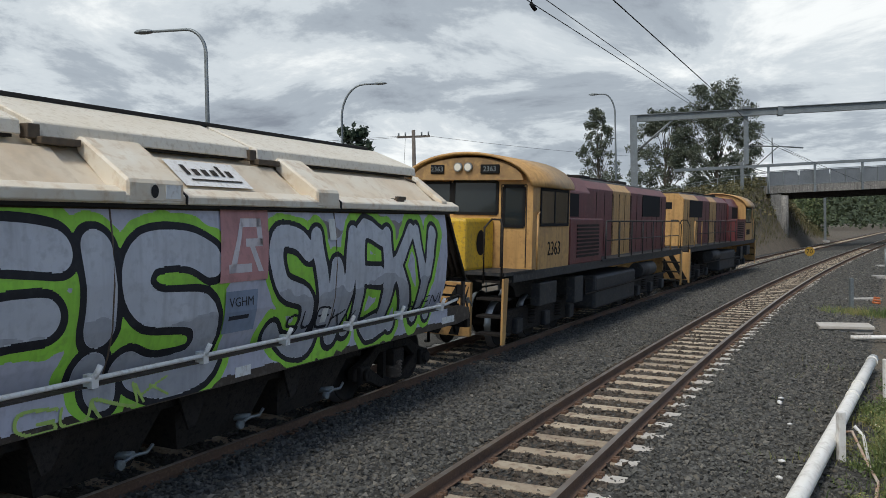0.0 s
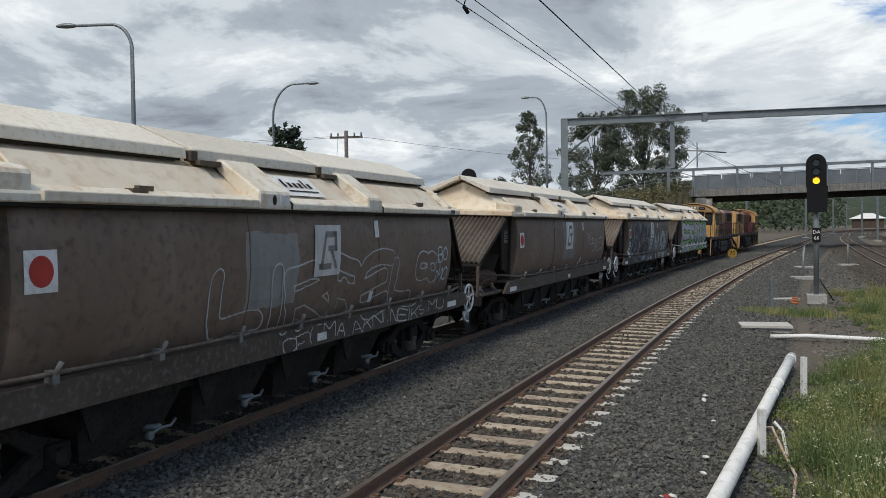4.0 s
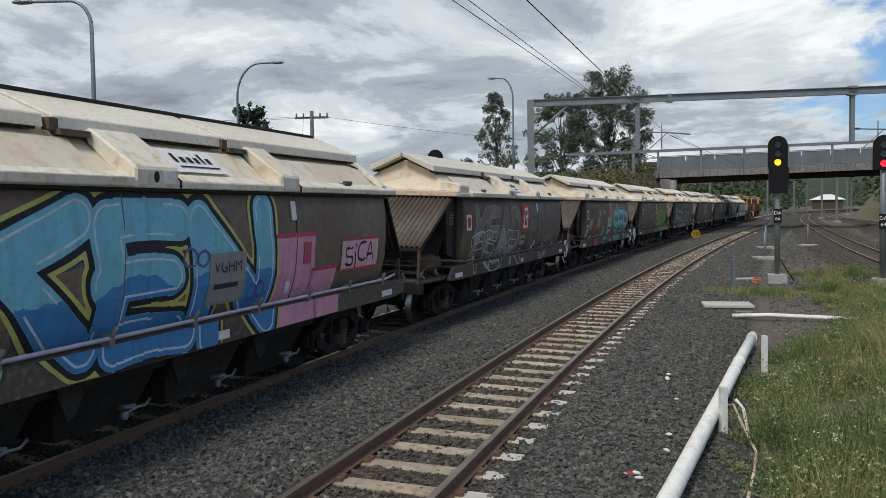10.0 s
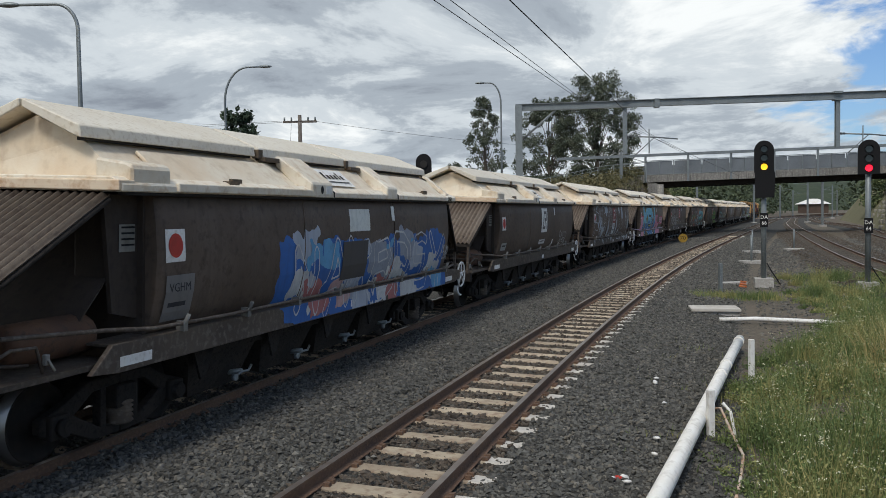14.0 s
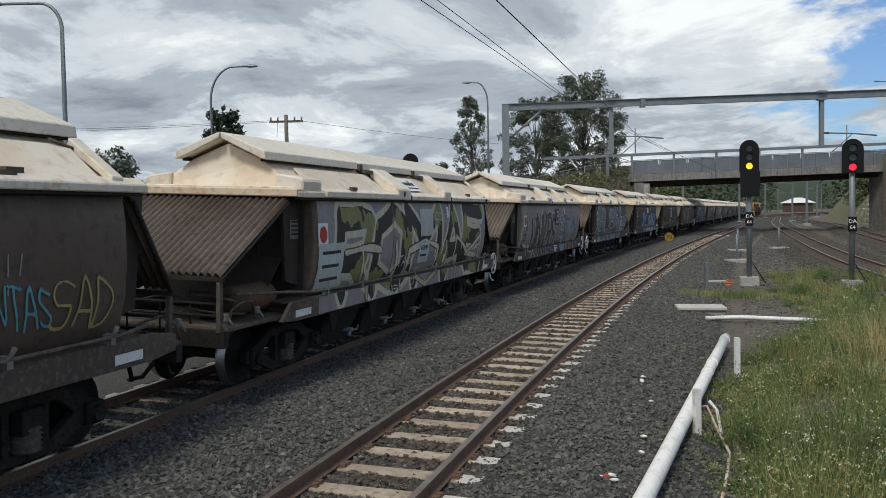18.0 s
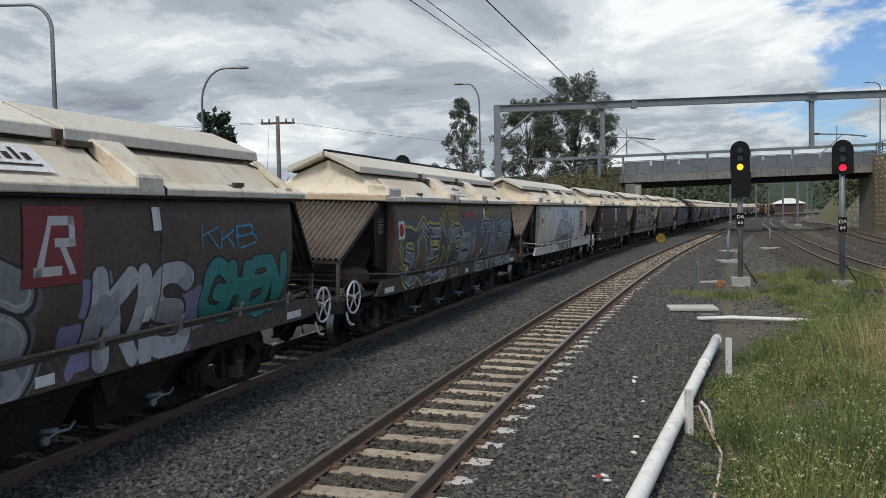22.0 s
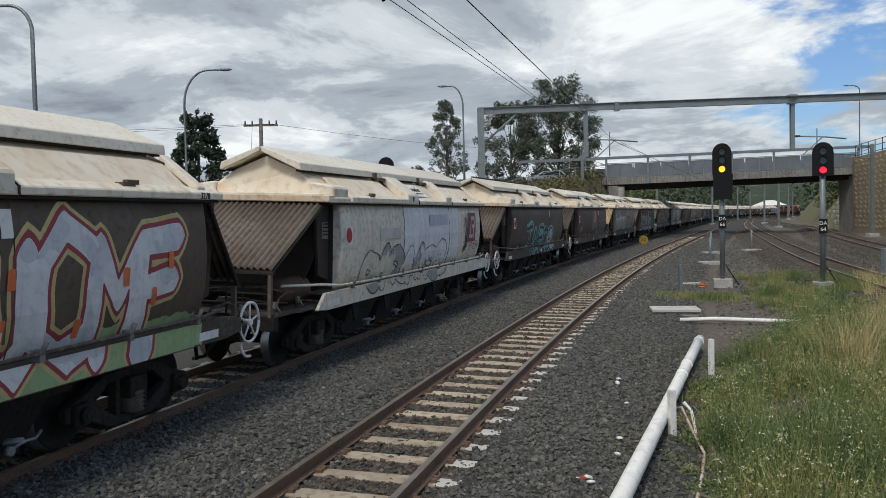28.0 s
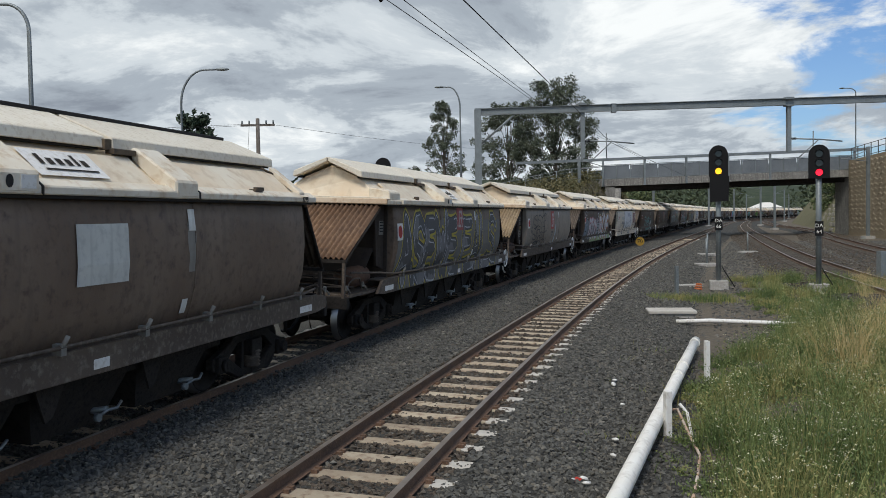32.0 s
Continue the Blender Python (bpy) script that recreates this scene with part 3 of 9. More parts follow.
# ---- bridge ----
def build_bridge():
    L, R = Vector((17.2, 88.5, 0)), Vector((43.0, 87.5, 0))
    root = thing("road_bridge", None, None, Matrix(), "concrete road overbridge with grey mesh screens", "bridge")

    def on(u, dy=0.0, z=0.0):
        p = L.lerp(R, u)
        return p.x, p.y + dy, z

    def slab(name, u0, u1, d0, d1, z0, z1, mats, parent=root, label="", rise=0.55):
        bm = bmesh.new()
        for v in box(bm, 0, 1, 0, 1, 0, 1):
            u = u0 + v.co.x * (u1 - u0)
            p = L.lerp(R, u)
            v.co = (p.x, p.y + d0 + v.co.y * (d1 - d0), (z0 + v.co.z * (z1 - z0)) + rise * u)
        return part(name, bm, mats, parent, label)

    stained = material("stained_concrete", (0.23, 0.22, 0.20), 0.9, 0, (0.165, 0.157, 0.142), 0.6, (0.36, 0.345, 0.31), 7, 0.3, streak=0.4)
    slab("deck", -0.02, 1.0, 0, 9, 5.35, 5.9, stained)
    slab("edge_beam", -0.02, 1.0, -0.25, 0.0, 5.2, 5.95, stained, label="weathered concrete edge beam")
    slab("edge_beam", -0.02, 1.0, 9.0, 9.25, 5.05, 5.95, stained)
    # near-black girders: the shadow under the deck is put into their colour
    for u in (0.0, 0.16, 0.5, 1.0):
        slab("girder", 0, 1, 1.0 + u * 6, 1.5 + u * 6, 4.72, 5.35, M["frame"])
    # solid panels; their bluish tone paints in the sky showing through mesh
    screen = material("mesh_screen", (0.17, 0.19, 0.205), 0.7, 0.2, (0.13, 0.145, 0.158), 0.7, (0.22, 0.235, 0.25), 30)
    n = 9
    for i in range(n):
        slab("mesh_panel", i / n + 0.004, (i + 1) / n - 0.004, -0.12, -0.09, 5.95, 7.35, screen)
    for i in range(2 * n + 1):
        slab("screen_post", i / (2 * n) - 0.0015, i / (2 * n) + 0.0015, -0.22, -0.13, 5.4, 7.4, M["grey"])
    for z in (5.98, 7.38):
        slab("screen_rail", 0, 1, -0.2, -0.1, z, z + 0.07, M["grey"])
    for i in range(n):
        slab("far_screen_panel", i / n + 0.004, (i + 1) / n - 0.004, 9.1, 9.13, 5.95, 7.35, screen)
    for i in range(7):
        slab("guard_rail_post", i / 6 - 0.004, i / 6 + 0.004, -0.40, -0.26, 5.2, 8.0, M["grey"])
    slab("pipe_rail", -0.35, 1.05, -0.5, -0.1, 7.85, 8.12, M["grey"], label="wide galvanised service tray above the screen")
    # west pier and abutment
    bm = bmesh.new()
    box(bm, 17.4, 18.4, 88.2, 97.5, -0.4, 5.1)
    part("abutment", bm, stained, root, "stained concrete abutment")
    bm = bmesh.new()
    rod(bm, (18.7, 88.6, -0.4), (18.7, 88.6, 5.0), 0.45, 16)
    part("pier", bm, stained, root)
    bm = bmesh.new()
    box(bm, 42.6, 45.5, 87.4, 90.6, -0.4, 5.6)
    part("abutment", bm, stained, root)


def build_retaining_wall():
    """Brown textured wall beside the siding, from the bridge towards the platform."""
    brown = material("retaining_wall_brown", (0.36, 0.285, 0.19), 0.9, 0, (0.30, 0.235, 0.155), 0.5, (0.42, 0.34, 0.24), 6, 0.5)
    pale = material("wall_relief", (0.55, 0.46, 0.33), 0.9, 0, (0.46, 0.38, 0.27), 2)
    root = thing("retaining_wall", None, None, Matrix(), "tall brown retaining wall with a raised angular pattern", "wall", kind="structure")
    a, b = Vector((42.3, 87.0, 0)), Vector((38.4, 70.0, 0))
    c = Vector((50, 52, 0))
    for p, q, h0, h1 in ((a, b, 7.4, 6.9), (b, c, 6.9, 6.6)):
        d = (q - p).normalized()
        nrm = Vector((d.y, -d.x, 0))
        if nrm.dot(Vector((0, 0, 0)) - p) < 0:
            nrm = -nrm
        bm = bmesh.new()
        prism(bm, [(p.x, p.y), (q.x, q.y), (q.x - nrm.x, q.y - nrm.y), (p.x - nrm.x, p.y - nrm.y)], "z", -0.4, h0)
        part("wall_panel", bm, brown, root)
        L = (q - p).length
        rnd = random.Random(3)
        bm = bmesh.new()
        z = 0.5
        while z < h0 - 0.4:
            u, up = rnd.uniform(0.1, 0.7), 1
            while u < L - 1.0:
                run = rnd.uniform(0.55, 0.95)
                a0, a1 = p + d * u + nrm * 0.02, p + d * (u + run) + nrm * 0.02
                rise = 0.24 * up
                rod(bm, (a0.x, a0.y, z - rise / 2), (a1.x, a1.y, z + rise / 2), 0.04, 4)
                u += run + (0.35 if rnd.random() < 0.25 else 0.0)
                up = -up
            z += 0.46
        tagged(part("relief_pattern", bm, pale, root), kind="stuff")
        bm = bmesh.new()
        for i in range(int(L / 2.4) + 1):
            w = p + d * i * 2.4 - nrm * 0.3
            rod(bm, (w.x, w.y, h0), (w.x, w.y, h0 + 1.3), 0.04, 6)
        for z in (0.2, 0.75, 1.25):
            rod(bm, (p.x - nrm.x * 0.3, p.y - nrm.y * 0.3, h0 + z), (q.x - nrm.x * 0.3, q.y - nrm.y * 0.3, h0 + z), 0.03, 6)
        part("top_fence", bm, material("dull_fence", (0.07, 0.062, 0.055), 0.8), root)


# ---- lamps, poles, signals ----
def street_lamp(base, head, bend, r, label, curl=0.62):
    """A tapered pole whose arm bends over to a flat lantern."""
    b, h = Vector(base), Vector(head)
    root = thing("street_lamp", None, None, Matrix.Translation(b), label, "street lamp", "street lamps")
    top = Vector((0, 0, h.z - b.z))
    out = Vector((h.x - b.x, h.y - b.y, 0))
    pts, rr = [Vector((0, 0, 0)), Vector((0, 0, (top.z - bend) * 0.5)), Vector((0, 0, top.z - bend))], [r, r * 0.8, r * 0.62]
    for i in range(1, 9):
        a = i / 8 * math.pi / 2
        pts.append(Vector((0, 0, top.z - bend)) + out * curl * (1 - math.cos(a)) + Vector((0, 0, bend * math.sin(a))))
        rr.append(r * (0.62 - 0.15 * i / 8))
    pts.append(pts[-1] + out * (0.92 - curl))
    rr.append(r * 0.42)
    bm = bmesh.new()
    tube(bm, pts, rr, 8)
    part("pole", bm, M["grey"], root)
    bm = bmesh.new()
    e = pts[-1]
    d = out.normalized()
    g = bmesh.ops.create_uvsphere(bm, u_segments=12, v_segments=8, radius=1)
    ang = Matrix.Rotation(math.atan2(d.y, d.x), 3, "Z")
    for v in g["verts"]:
        v.co = e + d * 0.3 + ang @ Vector((v.co.x * 0.42, v.co.y * 0.17, v.co.z * (0.11 if v.co.z > 0 else 0.08)))
    part("lantern", bm, M["grey"], root)


def power_pole(x, y, h):
    root = thing("power_pole", None, None, pose(x, y, 0), "weathered timber power pole with one crossarm", "pole")
    wood = material("pole_timber", (0.13, 0.11, 0.095), 0.9, 0, (0.19, 0.17, 0.15), 2, (0.09, 0.075, 0.06), 15, 0.4)
    bm = bmesh.new()
    rod(bm, (0, 0, -0.5), (0, 0, h), 0.19, 10, 0, 0.13)
    part("pole", bm, wood, root)
    bm = bmesh.new()
    box(bm, -1.2, 1.2, -0.06, 0.06, h - 0.55, h - 0.4)
    part("crossarm", bm, wood, root)
    for k in (-1.1, -0.6, 0.6, 1.1):
        bm = bmesh.new()
        rod(bm, (k, 0, h - 0.4), (k, 0, h - 0.15), 0.06, 8)
        part("insulator", bm, M["grey"], root)


def letters(text, size, m, mats, parent, name="lettering", extrude=0.003):
    c = bpy.data.curves.new("text", "FONT")
    c.body, c.size, c.extrude, c.align_x, c.align_y = text, size, extrude, "CENTER", "CENTER"
    c.resolution_u = 2
    tmp = bpy.data.objects.new("text", c)
    scene.collection.objects.link(tmp)
    me = bpy.data.meshes.new_from_object(tmp.evaluated_get(bpy.context.evaluated_depsgraph_get()))
    bpy.data.objects.remove(tmp)
    bpy.data.curves.remove(c)
    me.materials.append(mats)
    ob = new(name, me)
    ob.parent, ob.matrix_basis = parent, m
    return ob


def signal(x, y, h_lamp, facing, aspect, plate, lamp_mat):
    """A colour-light signal: round-topped dark board with hooded lenses, on a tubular post."""
    root = thing("railway_signal", None, None, pose(x, y, -0.3, 0, 0, facing), f"colour-light signal showing {aspect} on a galvanised post", "signal", "colour-light signals")
    z = h_lamp + 0.3
    bm = bmesh.new()
    rod(bm, (0, 0.1, 0.3), (0, 0.1, z + 0.5), 0.085, 12)
    part("post", bm, M["grey"], root)
    bm = bmesh.new()
    box(bm, -0.3, 0.3, -0.2, 0.4, -0.15, 0.30, 0.02)
    part("base_block", bm, M["conc"], root)
    bm = bmesh.new()
    pts = [(-0.31, z - 0.19), (0.31, z - 0.19)] + [(0.31 * math.cos(a), z + 0.54 + 0.33 * math.sin(a)) for a in (i * math.pi / 12 for i in range(13))]
    prism(bm, pts, "y", -0.06, 0.0, 0, 0.008)
    part("backboard", bm, M["black"], root, "matt black round-topped board")
    for i in range(3):
        zz = z + i * 0.29
        bm = bmesh.new()
        rod(bm, (0, -0.06, zz), (0, -0.085, zz), 0.105, 20)
        lit = i == 0
        part("lens", bm, lamp_mat if lit else M["glass"], root, f"lit {aspect} lens" if lit else "")
        bm = bmesh.new()
        rows = []
        for yy, lo in ((-0.06, 0.2), (-0.20, 0.8)):
            rows.append([bm.verts.new((0.13 * math.cos(a), yy, zz + 0.13 * math.sin(a))) for a in np.linspace(lo, math.pi - lo, 11)])
        for k in range(10):
            bm.faces.new((rows[0][k], rows[0][k + 1], rows[1][k + 1], rows[1][k]))
        ob = part("hood", bm, M["black"], root)
        sm = ob.modifiers.new("wall", "SOLIDIFY")
        sm.thickness = 0.008
    bm = bmesh.new()
    box(bm, -0.125, 0.125, -0.05, -0.02, z - 1.99, z - 1.53)
    pl = part("identity_plate", bm, M["black"], root, "black plate with white characters")
    letters(plate[0], 0.165, pose(0, -0.056, z - 1.67, 90, 0, 0), M["white"], pl)
    letters(plate[1], 0.165, pose(0, -0.056, z - 1.86, 90, 0, 0), M["white"], pl)
    bm = bmesh.new()
    tube(bm, [(0.1, 0.1, 0.8), (0.2, 0.0, 0.6), (0.35, -0.1, 0.35), (0.5, -0.15, 0.1)], 0.02)
    part("cable", bm, M["black"], root)
    return root


def build_rock_slope():
    """Pale stone-pitched cutting beyond the bridge, its pieces laid in rough courses."""
    root = thing("rock_slope", None, None, Matrix(), "pale stone-pitched cutting slope beyond the bridge", "slope", kind="structure")
    foot = [Vector(p) for p in ((45.6, 92, -0.35), (46.4, 101, -0.35), (55.8, 125.6, -0.35), (75.2, 180, -0.35))]
    back = Vector((4.2, -1.6, 5.6))
    rock = material("pitched_stone", (0.30, 0.28, 0.24), 0.9, 0, (0.20, 0.185, 0.155), 1.2, (0.38, 0.36, 0.32), 8, 0.5, per_object=0.2)
    bm = bmesh.new()
    for p, q in zip(foot, foot[1:]):
        quad(bm, [p, q, q + back, p + back])
        quad(bm, [p + back, q + back, q + back + Vector((30, 0, 0.5)), p + back + Vector((30, 0, 0.5))])
    part("slope_face", bm, material("slope_soil", (0.13, 0.12, 0.07), 0.95, 0, (0.17, 0.155, 0.09), 0.5, (0.09, 0.10, 0.045), 4, 0.8), root)
    rnd = random.Random(12)
    bm = bmesh.new()
    box(bm, -0.5, 0.5, -0.12, 0.12, -0.22, 0.22, 0.05)
    me = mesh_of(bm, "stone", rock)
    out = Vector((-back.z, 0, back.x)).normalized() * 0.06
    for i, (p, q, n) in enumerate(((foot[0], foot[1], 9), (foot[1], foot[2], 12))):
        ang = math.degrees(math.atan2(q.y - p.y, q.x - p.x))
        for r in range(9):
            for k in range(n):
                if rnd.random() < 0.12 + 0.35 * i:
                    continue
                w = p.lerp(q, (k + 0.5 * (r % 2)) / n) + back * ((r + 0.5) / 9.5) + out
                ob = new("stone", me)
                ob.parent = root
                ob.matrix_basis = pose(w.x, w.y, w.z, rnd.uniform(-4, 4), rnd.uniform(-4, 4), ang + rnd.uniform(-4, 4)) @ Matrix.Diagonal((rnd.uniform(0.7, 1.15), 1, rnd.uniform(0.8, 1.2), 1))


build_gantry()
build_rock_slope()
build_wires()
build_bridge()
build_retaining_wall()
street_lamp((-14.3, 30, -0.3), (-16.7, 30, 10.05), 0.95, 0.12, "tall galvanised street lamp with a curved arm", 0.33)
street_lamp((-15.05, 50, -0.3), (-12.7, 50, 11.2), 2.0, 0.12, "tall galvanised street lamp with a curved arm")
street_lamp((1.9, 70, 2.5), (0.4, 70, 13.0), 1.7, 0.11, "galvanised street lamp on the bridge approach")
street_lamp((54.4, 110, -0.3), (52.8, 110, 18.1), 0.6, 0.12, "galvanised street lamp on the bridge approach")
street_lamp((-26.5, 46, -0.3), (-25.2, 46, 8.3), 1.6, 0.1, "galvanised street lamp beside the side road")
power_pole(-12.7, 60, 9.5)
power_pole(-32.6, 55, 9.8)
s1 = signal(9.45, 28.5, 3.70, -14, "yellow", ("DA", "66"), M["lamp_on_y"])
signal(11.95, 26.5, 3.51, -18, "red", ("DA", "64"), M["lamp_on_r"])
bm = bmesh.new()
for v in box(bm, -0.27, 0.29, -0.1, 0.2, 3.02, 3.80, 0.02):
    pass
prism(bm, [(-0.27, 2.97), (0.31, 2.99), (0.34, 3.83), (-0.29, 3.83)], "y", -0.16, -0.08)
part("route_box", bm, M["black"], s1, "blank black route indicator box")


# ---- the yard beside the main track ----
M["pipe_white"] = material("pipe_white", (0.88, 0.86, 0.80), 0.6, 0, (0.82, 0.79, 0.72), 3, (0.66, 0.63, 0.57), 9, 0.1)
def build_pipe():
    root = thing("white_pipe", None, None, Matrix(), "long white-painted pipe lying beside the ballast", "pipe")
    pts = [(-1.40, -0.4, -0.05), (1.46, 7.0, -0.06), (2.60, 10.0, -0.07), (3.7, 12.9, -0.07), (4.72, 15.55, -0.06)]
    bm = bmesh.new()
    tube(bm, pts, 0.083, 14)
    part("pipe_run", bm, M["pipe_white"], root)
    for u, r in ((4.62, 0.094), (3.75, 0.09), (3.45, 0.088)):
        y = np.interp(u, [p[0] for p in pts], [p[1] for p in pts])
        d = Vector((1.02, 2.65, 0)).normalized()
        c = Vector((u, y, -0.065))
        bm = bmesh.new()
        rod(bm, c - d * 0.07, c + d * 0.07, r, 14)
        part("pipe_collar", bm, M["pipe_white"], root)
    bm = bmesh.new()
    tube(bm, [(2.62, 9.75, 0.02), (2.78, 9.9, 0.0), (2.82, 9.6, -0.2), (2.74, 8.9, -0.27), (2.5, 8.2, -0.28), (2.2, 7.4, -0.28)], 0.018, 6)
    part("loose_cable", bm, material("sunbleached_cable", (0.42, 0.24, 0.15), 0.7, 0, (0.6, 0.55, 0.48), 6), root, "sun-bleached reddish cable beside the pipe")
    bm = bmesh.new()
    tube(bm, [(2.82, 9.95, 0.05), (2.9, 9.9, -0.05), (2.88, 9.65, -0.28)], 0.02, 6)
    part("conduit", bm, M["white"], root)


def marker_post(x, y, z1, w, mat, label):
    bm = bmesh.new()
    box(bm, -w / 2, w / 2, -w / 2, w / 2, -0.25, z1 + 0.3, 0.008)
    thing("marker_post", bm, mat, pose(x, y, -0.3, 0, 0, 14), label, "post", "white posts beside the pipe")


def build_slabs():
    bm = bmesh.new()
    box(bm, -0.58, 0.58, -0.42, 0.42, 0.0, 0.07, 0.012)
    t = thing("pit_cover", bm, M["sleeper_end"], pose(5.78, 21.1, -0.17, 0, 0, -8), "pale concrete lid of a cable pit", "pit cover")
    bm = bmesh.new()
    box(bm, -0.55, 0.55, -0.36, 0.36, -0.3, 0.0)
    part("pit_wall", bm, M["conc"], t)
    bm = bmesh.new()
    tube(bm, [(5.45, 19.45, -0.2), (6.2, 19.3, -0.17), (7.6, 18.85, -0.2), (9.0, 18.3, -0.24)], 0.05, 8)
    thing("conduit_pipe", bm, M["white"], Matrix(), "thin white conduit lying on the ground", "pipe")
    orange = material("orange_plastic", (0.52, 0.15, 0.045), 0.5, 0, (0.36, 0.10, 0.035), 8)
    for x, y, n in ((8.75, 28.5, 3), (12.9, 27.3, 2)):
        bm = bmesh.new()
        for k in range(n):
            rod(bm, (0.03 * k, 0.02 * k, k * 0.075), (0.03 * k + 0.01, 0.02 * k, k * 0.075 + 0.06), 0.13 - 0.015 * k, 14)
        thing("cable_coil", bm, orange, pose(x, y, -0.3, 0, 0, 25), "stacked orange plastic cable coils", "cable coil")
    for x, y in ((16.1, 50.6), (19.4, 53.0), (13.0, 41.0)):
        bm = bmesh.new()
        box(bm, -0.5, 0.5, -0.4, 0.4, -0.05, 0.14, 0.02)
        t = thing("signal_base", bm, M["conc"], pose(x, y, -0.3), "low concrete block with a short steel post", "base block", "concrete blocks with posts")
        bm = bmesh.new()
        rod(bm, (0, 0, 0.1), (0, 0, 1.35), 0.05, 8)
        part("short_post", bm, M["grey"], t)
    bm = bmesh.new()
    box(bm, -0.5, 0.6, -0.25, 0.25, 0.0, 0.09, 0.01)
    thing("cable_trough_lid", bm, M["conc"], pose(8.6, 29.6, -0.3, 0, 0, 10), "concrete trough lid lying on the ballast", "trough lid")
    bm = bmesh.new()
    box(bm, -0.9, 0.9, -0.35, 0.35, 0, 0.1, 0.01)
    thing("cable_trough_lid", bm, M["conc"], pose(12.2, 43.5, -0.3, 0, 0, 60), "concrete trough lid lying on the ballast", "trough lid")
    # litter on the ballast
    rnd = random.Random(8)
    for x, y in ((2.58, 12.5), (2.5, 12.2), (1.2, 7.8), (1.32, 7.7), (2.35, 10.9), (3.3, 15.6), (2.7, 14.8), (4.5, 20.3), (1.9, 9.2), (3.1, 17.0), (1.75, 8.6)):
        bm = bmesh.new()
        g = bmesh.ops.create_icosphere(bm, subdivisions=1, radius=1)
        for v in g["verts"]:
            k = 1 + 0.5 * noise.noise(v.co * 2.2 + Vector((x, y, 0)))
            v.co = Vector((v.co.x * 0.045, v.co.y * 0.028, v.co.z * 0.016)) * k * (1.4 if y > 12 else 1.0)
        for f in bm.faces:
            f.smooth = True
        thing("scrap", bm, M["white"], pose(x, y, -0.16 if x < 3 else -0.24, rnd.uniform(-20, 20), rnd.uniform(-20, 20), rnd.uniform(0, 360)), "crumpled white scrap of litter on the stones", "litter", "scraps of litter")

    can = thing("drink_can", None, None, pose(1.30, 7.88, -0.19, 0, 8, 35), "crushed red and white drink can on the stones", "litter")
    for x0, x1, mt in ((-0.07, 0.0, "red"), (0.0, 0.07, "white")):
        bm = bmesh.new()
        tube(bm, [(x, 0, 0.01 * math.sin(x * 60)) for x in np.linspace(x0, x1, 5)], [0.030, 0.034, 0.026, 0.033, 0.028], 9)
        part("can_half", bm, M[mt], can)


def approach_fence():
    """Wire fence along the road that climbs to the bridge."""
    root = thing("approach_fence", None, None, Matrix(), "galvanised wire fence along the climbing road", "fence")
    top = lambda x: float(np.interp(x, [2, 7.4, 12.5, 17.2], [4.7, 5.9, 6.9, 7.35]))
    for k in range(10):
        x = 2.5 + k * 1.6
        bm = bmesh.new()
        rod(bm, (x, 86.6, top(x) - 2.2), (x, 86.6, top(x)), 0.04, 6)
        part("post", bm, M["grey"], root)
    for d in (0.03, 0.35, 0.7, 1.05, 1.4):
        bm = bmesh.new()
        tube(bm, [(x, 86.6, top(x) - d) for x in np.linspace(2.5, 16.9, 12)], 0.03 if d < 0.1 else 0.012, 5)
        part("wire", bm, M["grey"], root)


def speed_sign():
    yl = material("sign_yellow", (0.36, 0.22, 0.03), 0.7, 0, (0.26, 0.16, 0.03), 4)
    t = thing("speed_sign", None, None, pose(14.76, 62.0, -0.25, 0, 0, -13), "round yellow speed board reading 70 on a short post", "sign")
    bm = bmesh.new()
    rod(bm, (0, 0.03, -0.1), (0, 0.03, 0.8), 0.035, 8)
    part("post", bm, M["grey"], t)
    bm = bmesh.new()
    rod(bm, (0, 0.0, 0.52), (0, -0.02, 0.52), 0.32, 24)
    d = part("disc", bm, yl, t)
    letters("70", 0.42, pose(0, -0.026, 0.52, 90, 0, 0), M["black"], d)


def rear_signal():
    t = thing("railway_signal", None, None, pose(-1.95, 30, -0.3, 0, 0, 3), "dark round-topped signal board on a post behind the goods track", "signal")
    bm = bmesh.new()
    rod(bm, (0, 0, 0), (0, 0, 4.3), 0.08, 10)
    part("post", bm, M["grey"], t)
    bm = bmesh.new()
    prism(bm, [(-0.28, 3.6), (0.28, 3.6)] + [(0.28 * math.cos(a), 4.45 + 0.30 * math.sin(a)) for a in np.linspace(0, math.pi, 13)], "y", -0.1, -0.04, 0, 0.01)
    part("backboard", bm, M["black"], t)
    bm = bmesh.new()
    rod(bm, (0, -0.1, 4.38), (0, -0.16, 4.38), 0.13, 16)
    part("hood", bm, M["seal"], t)


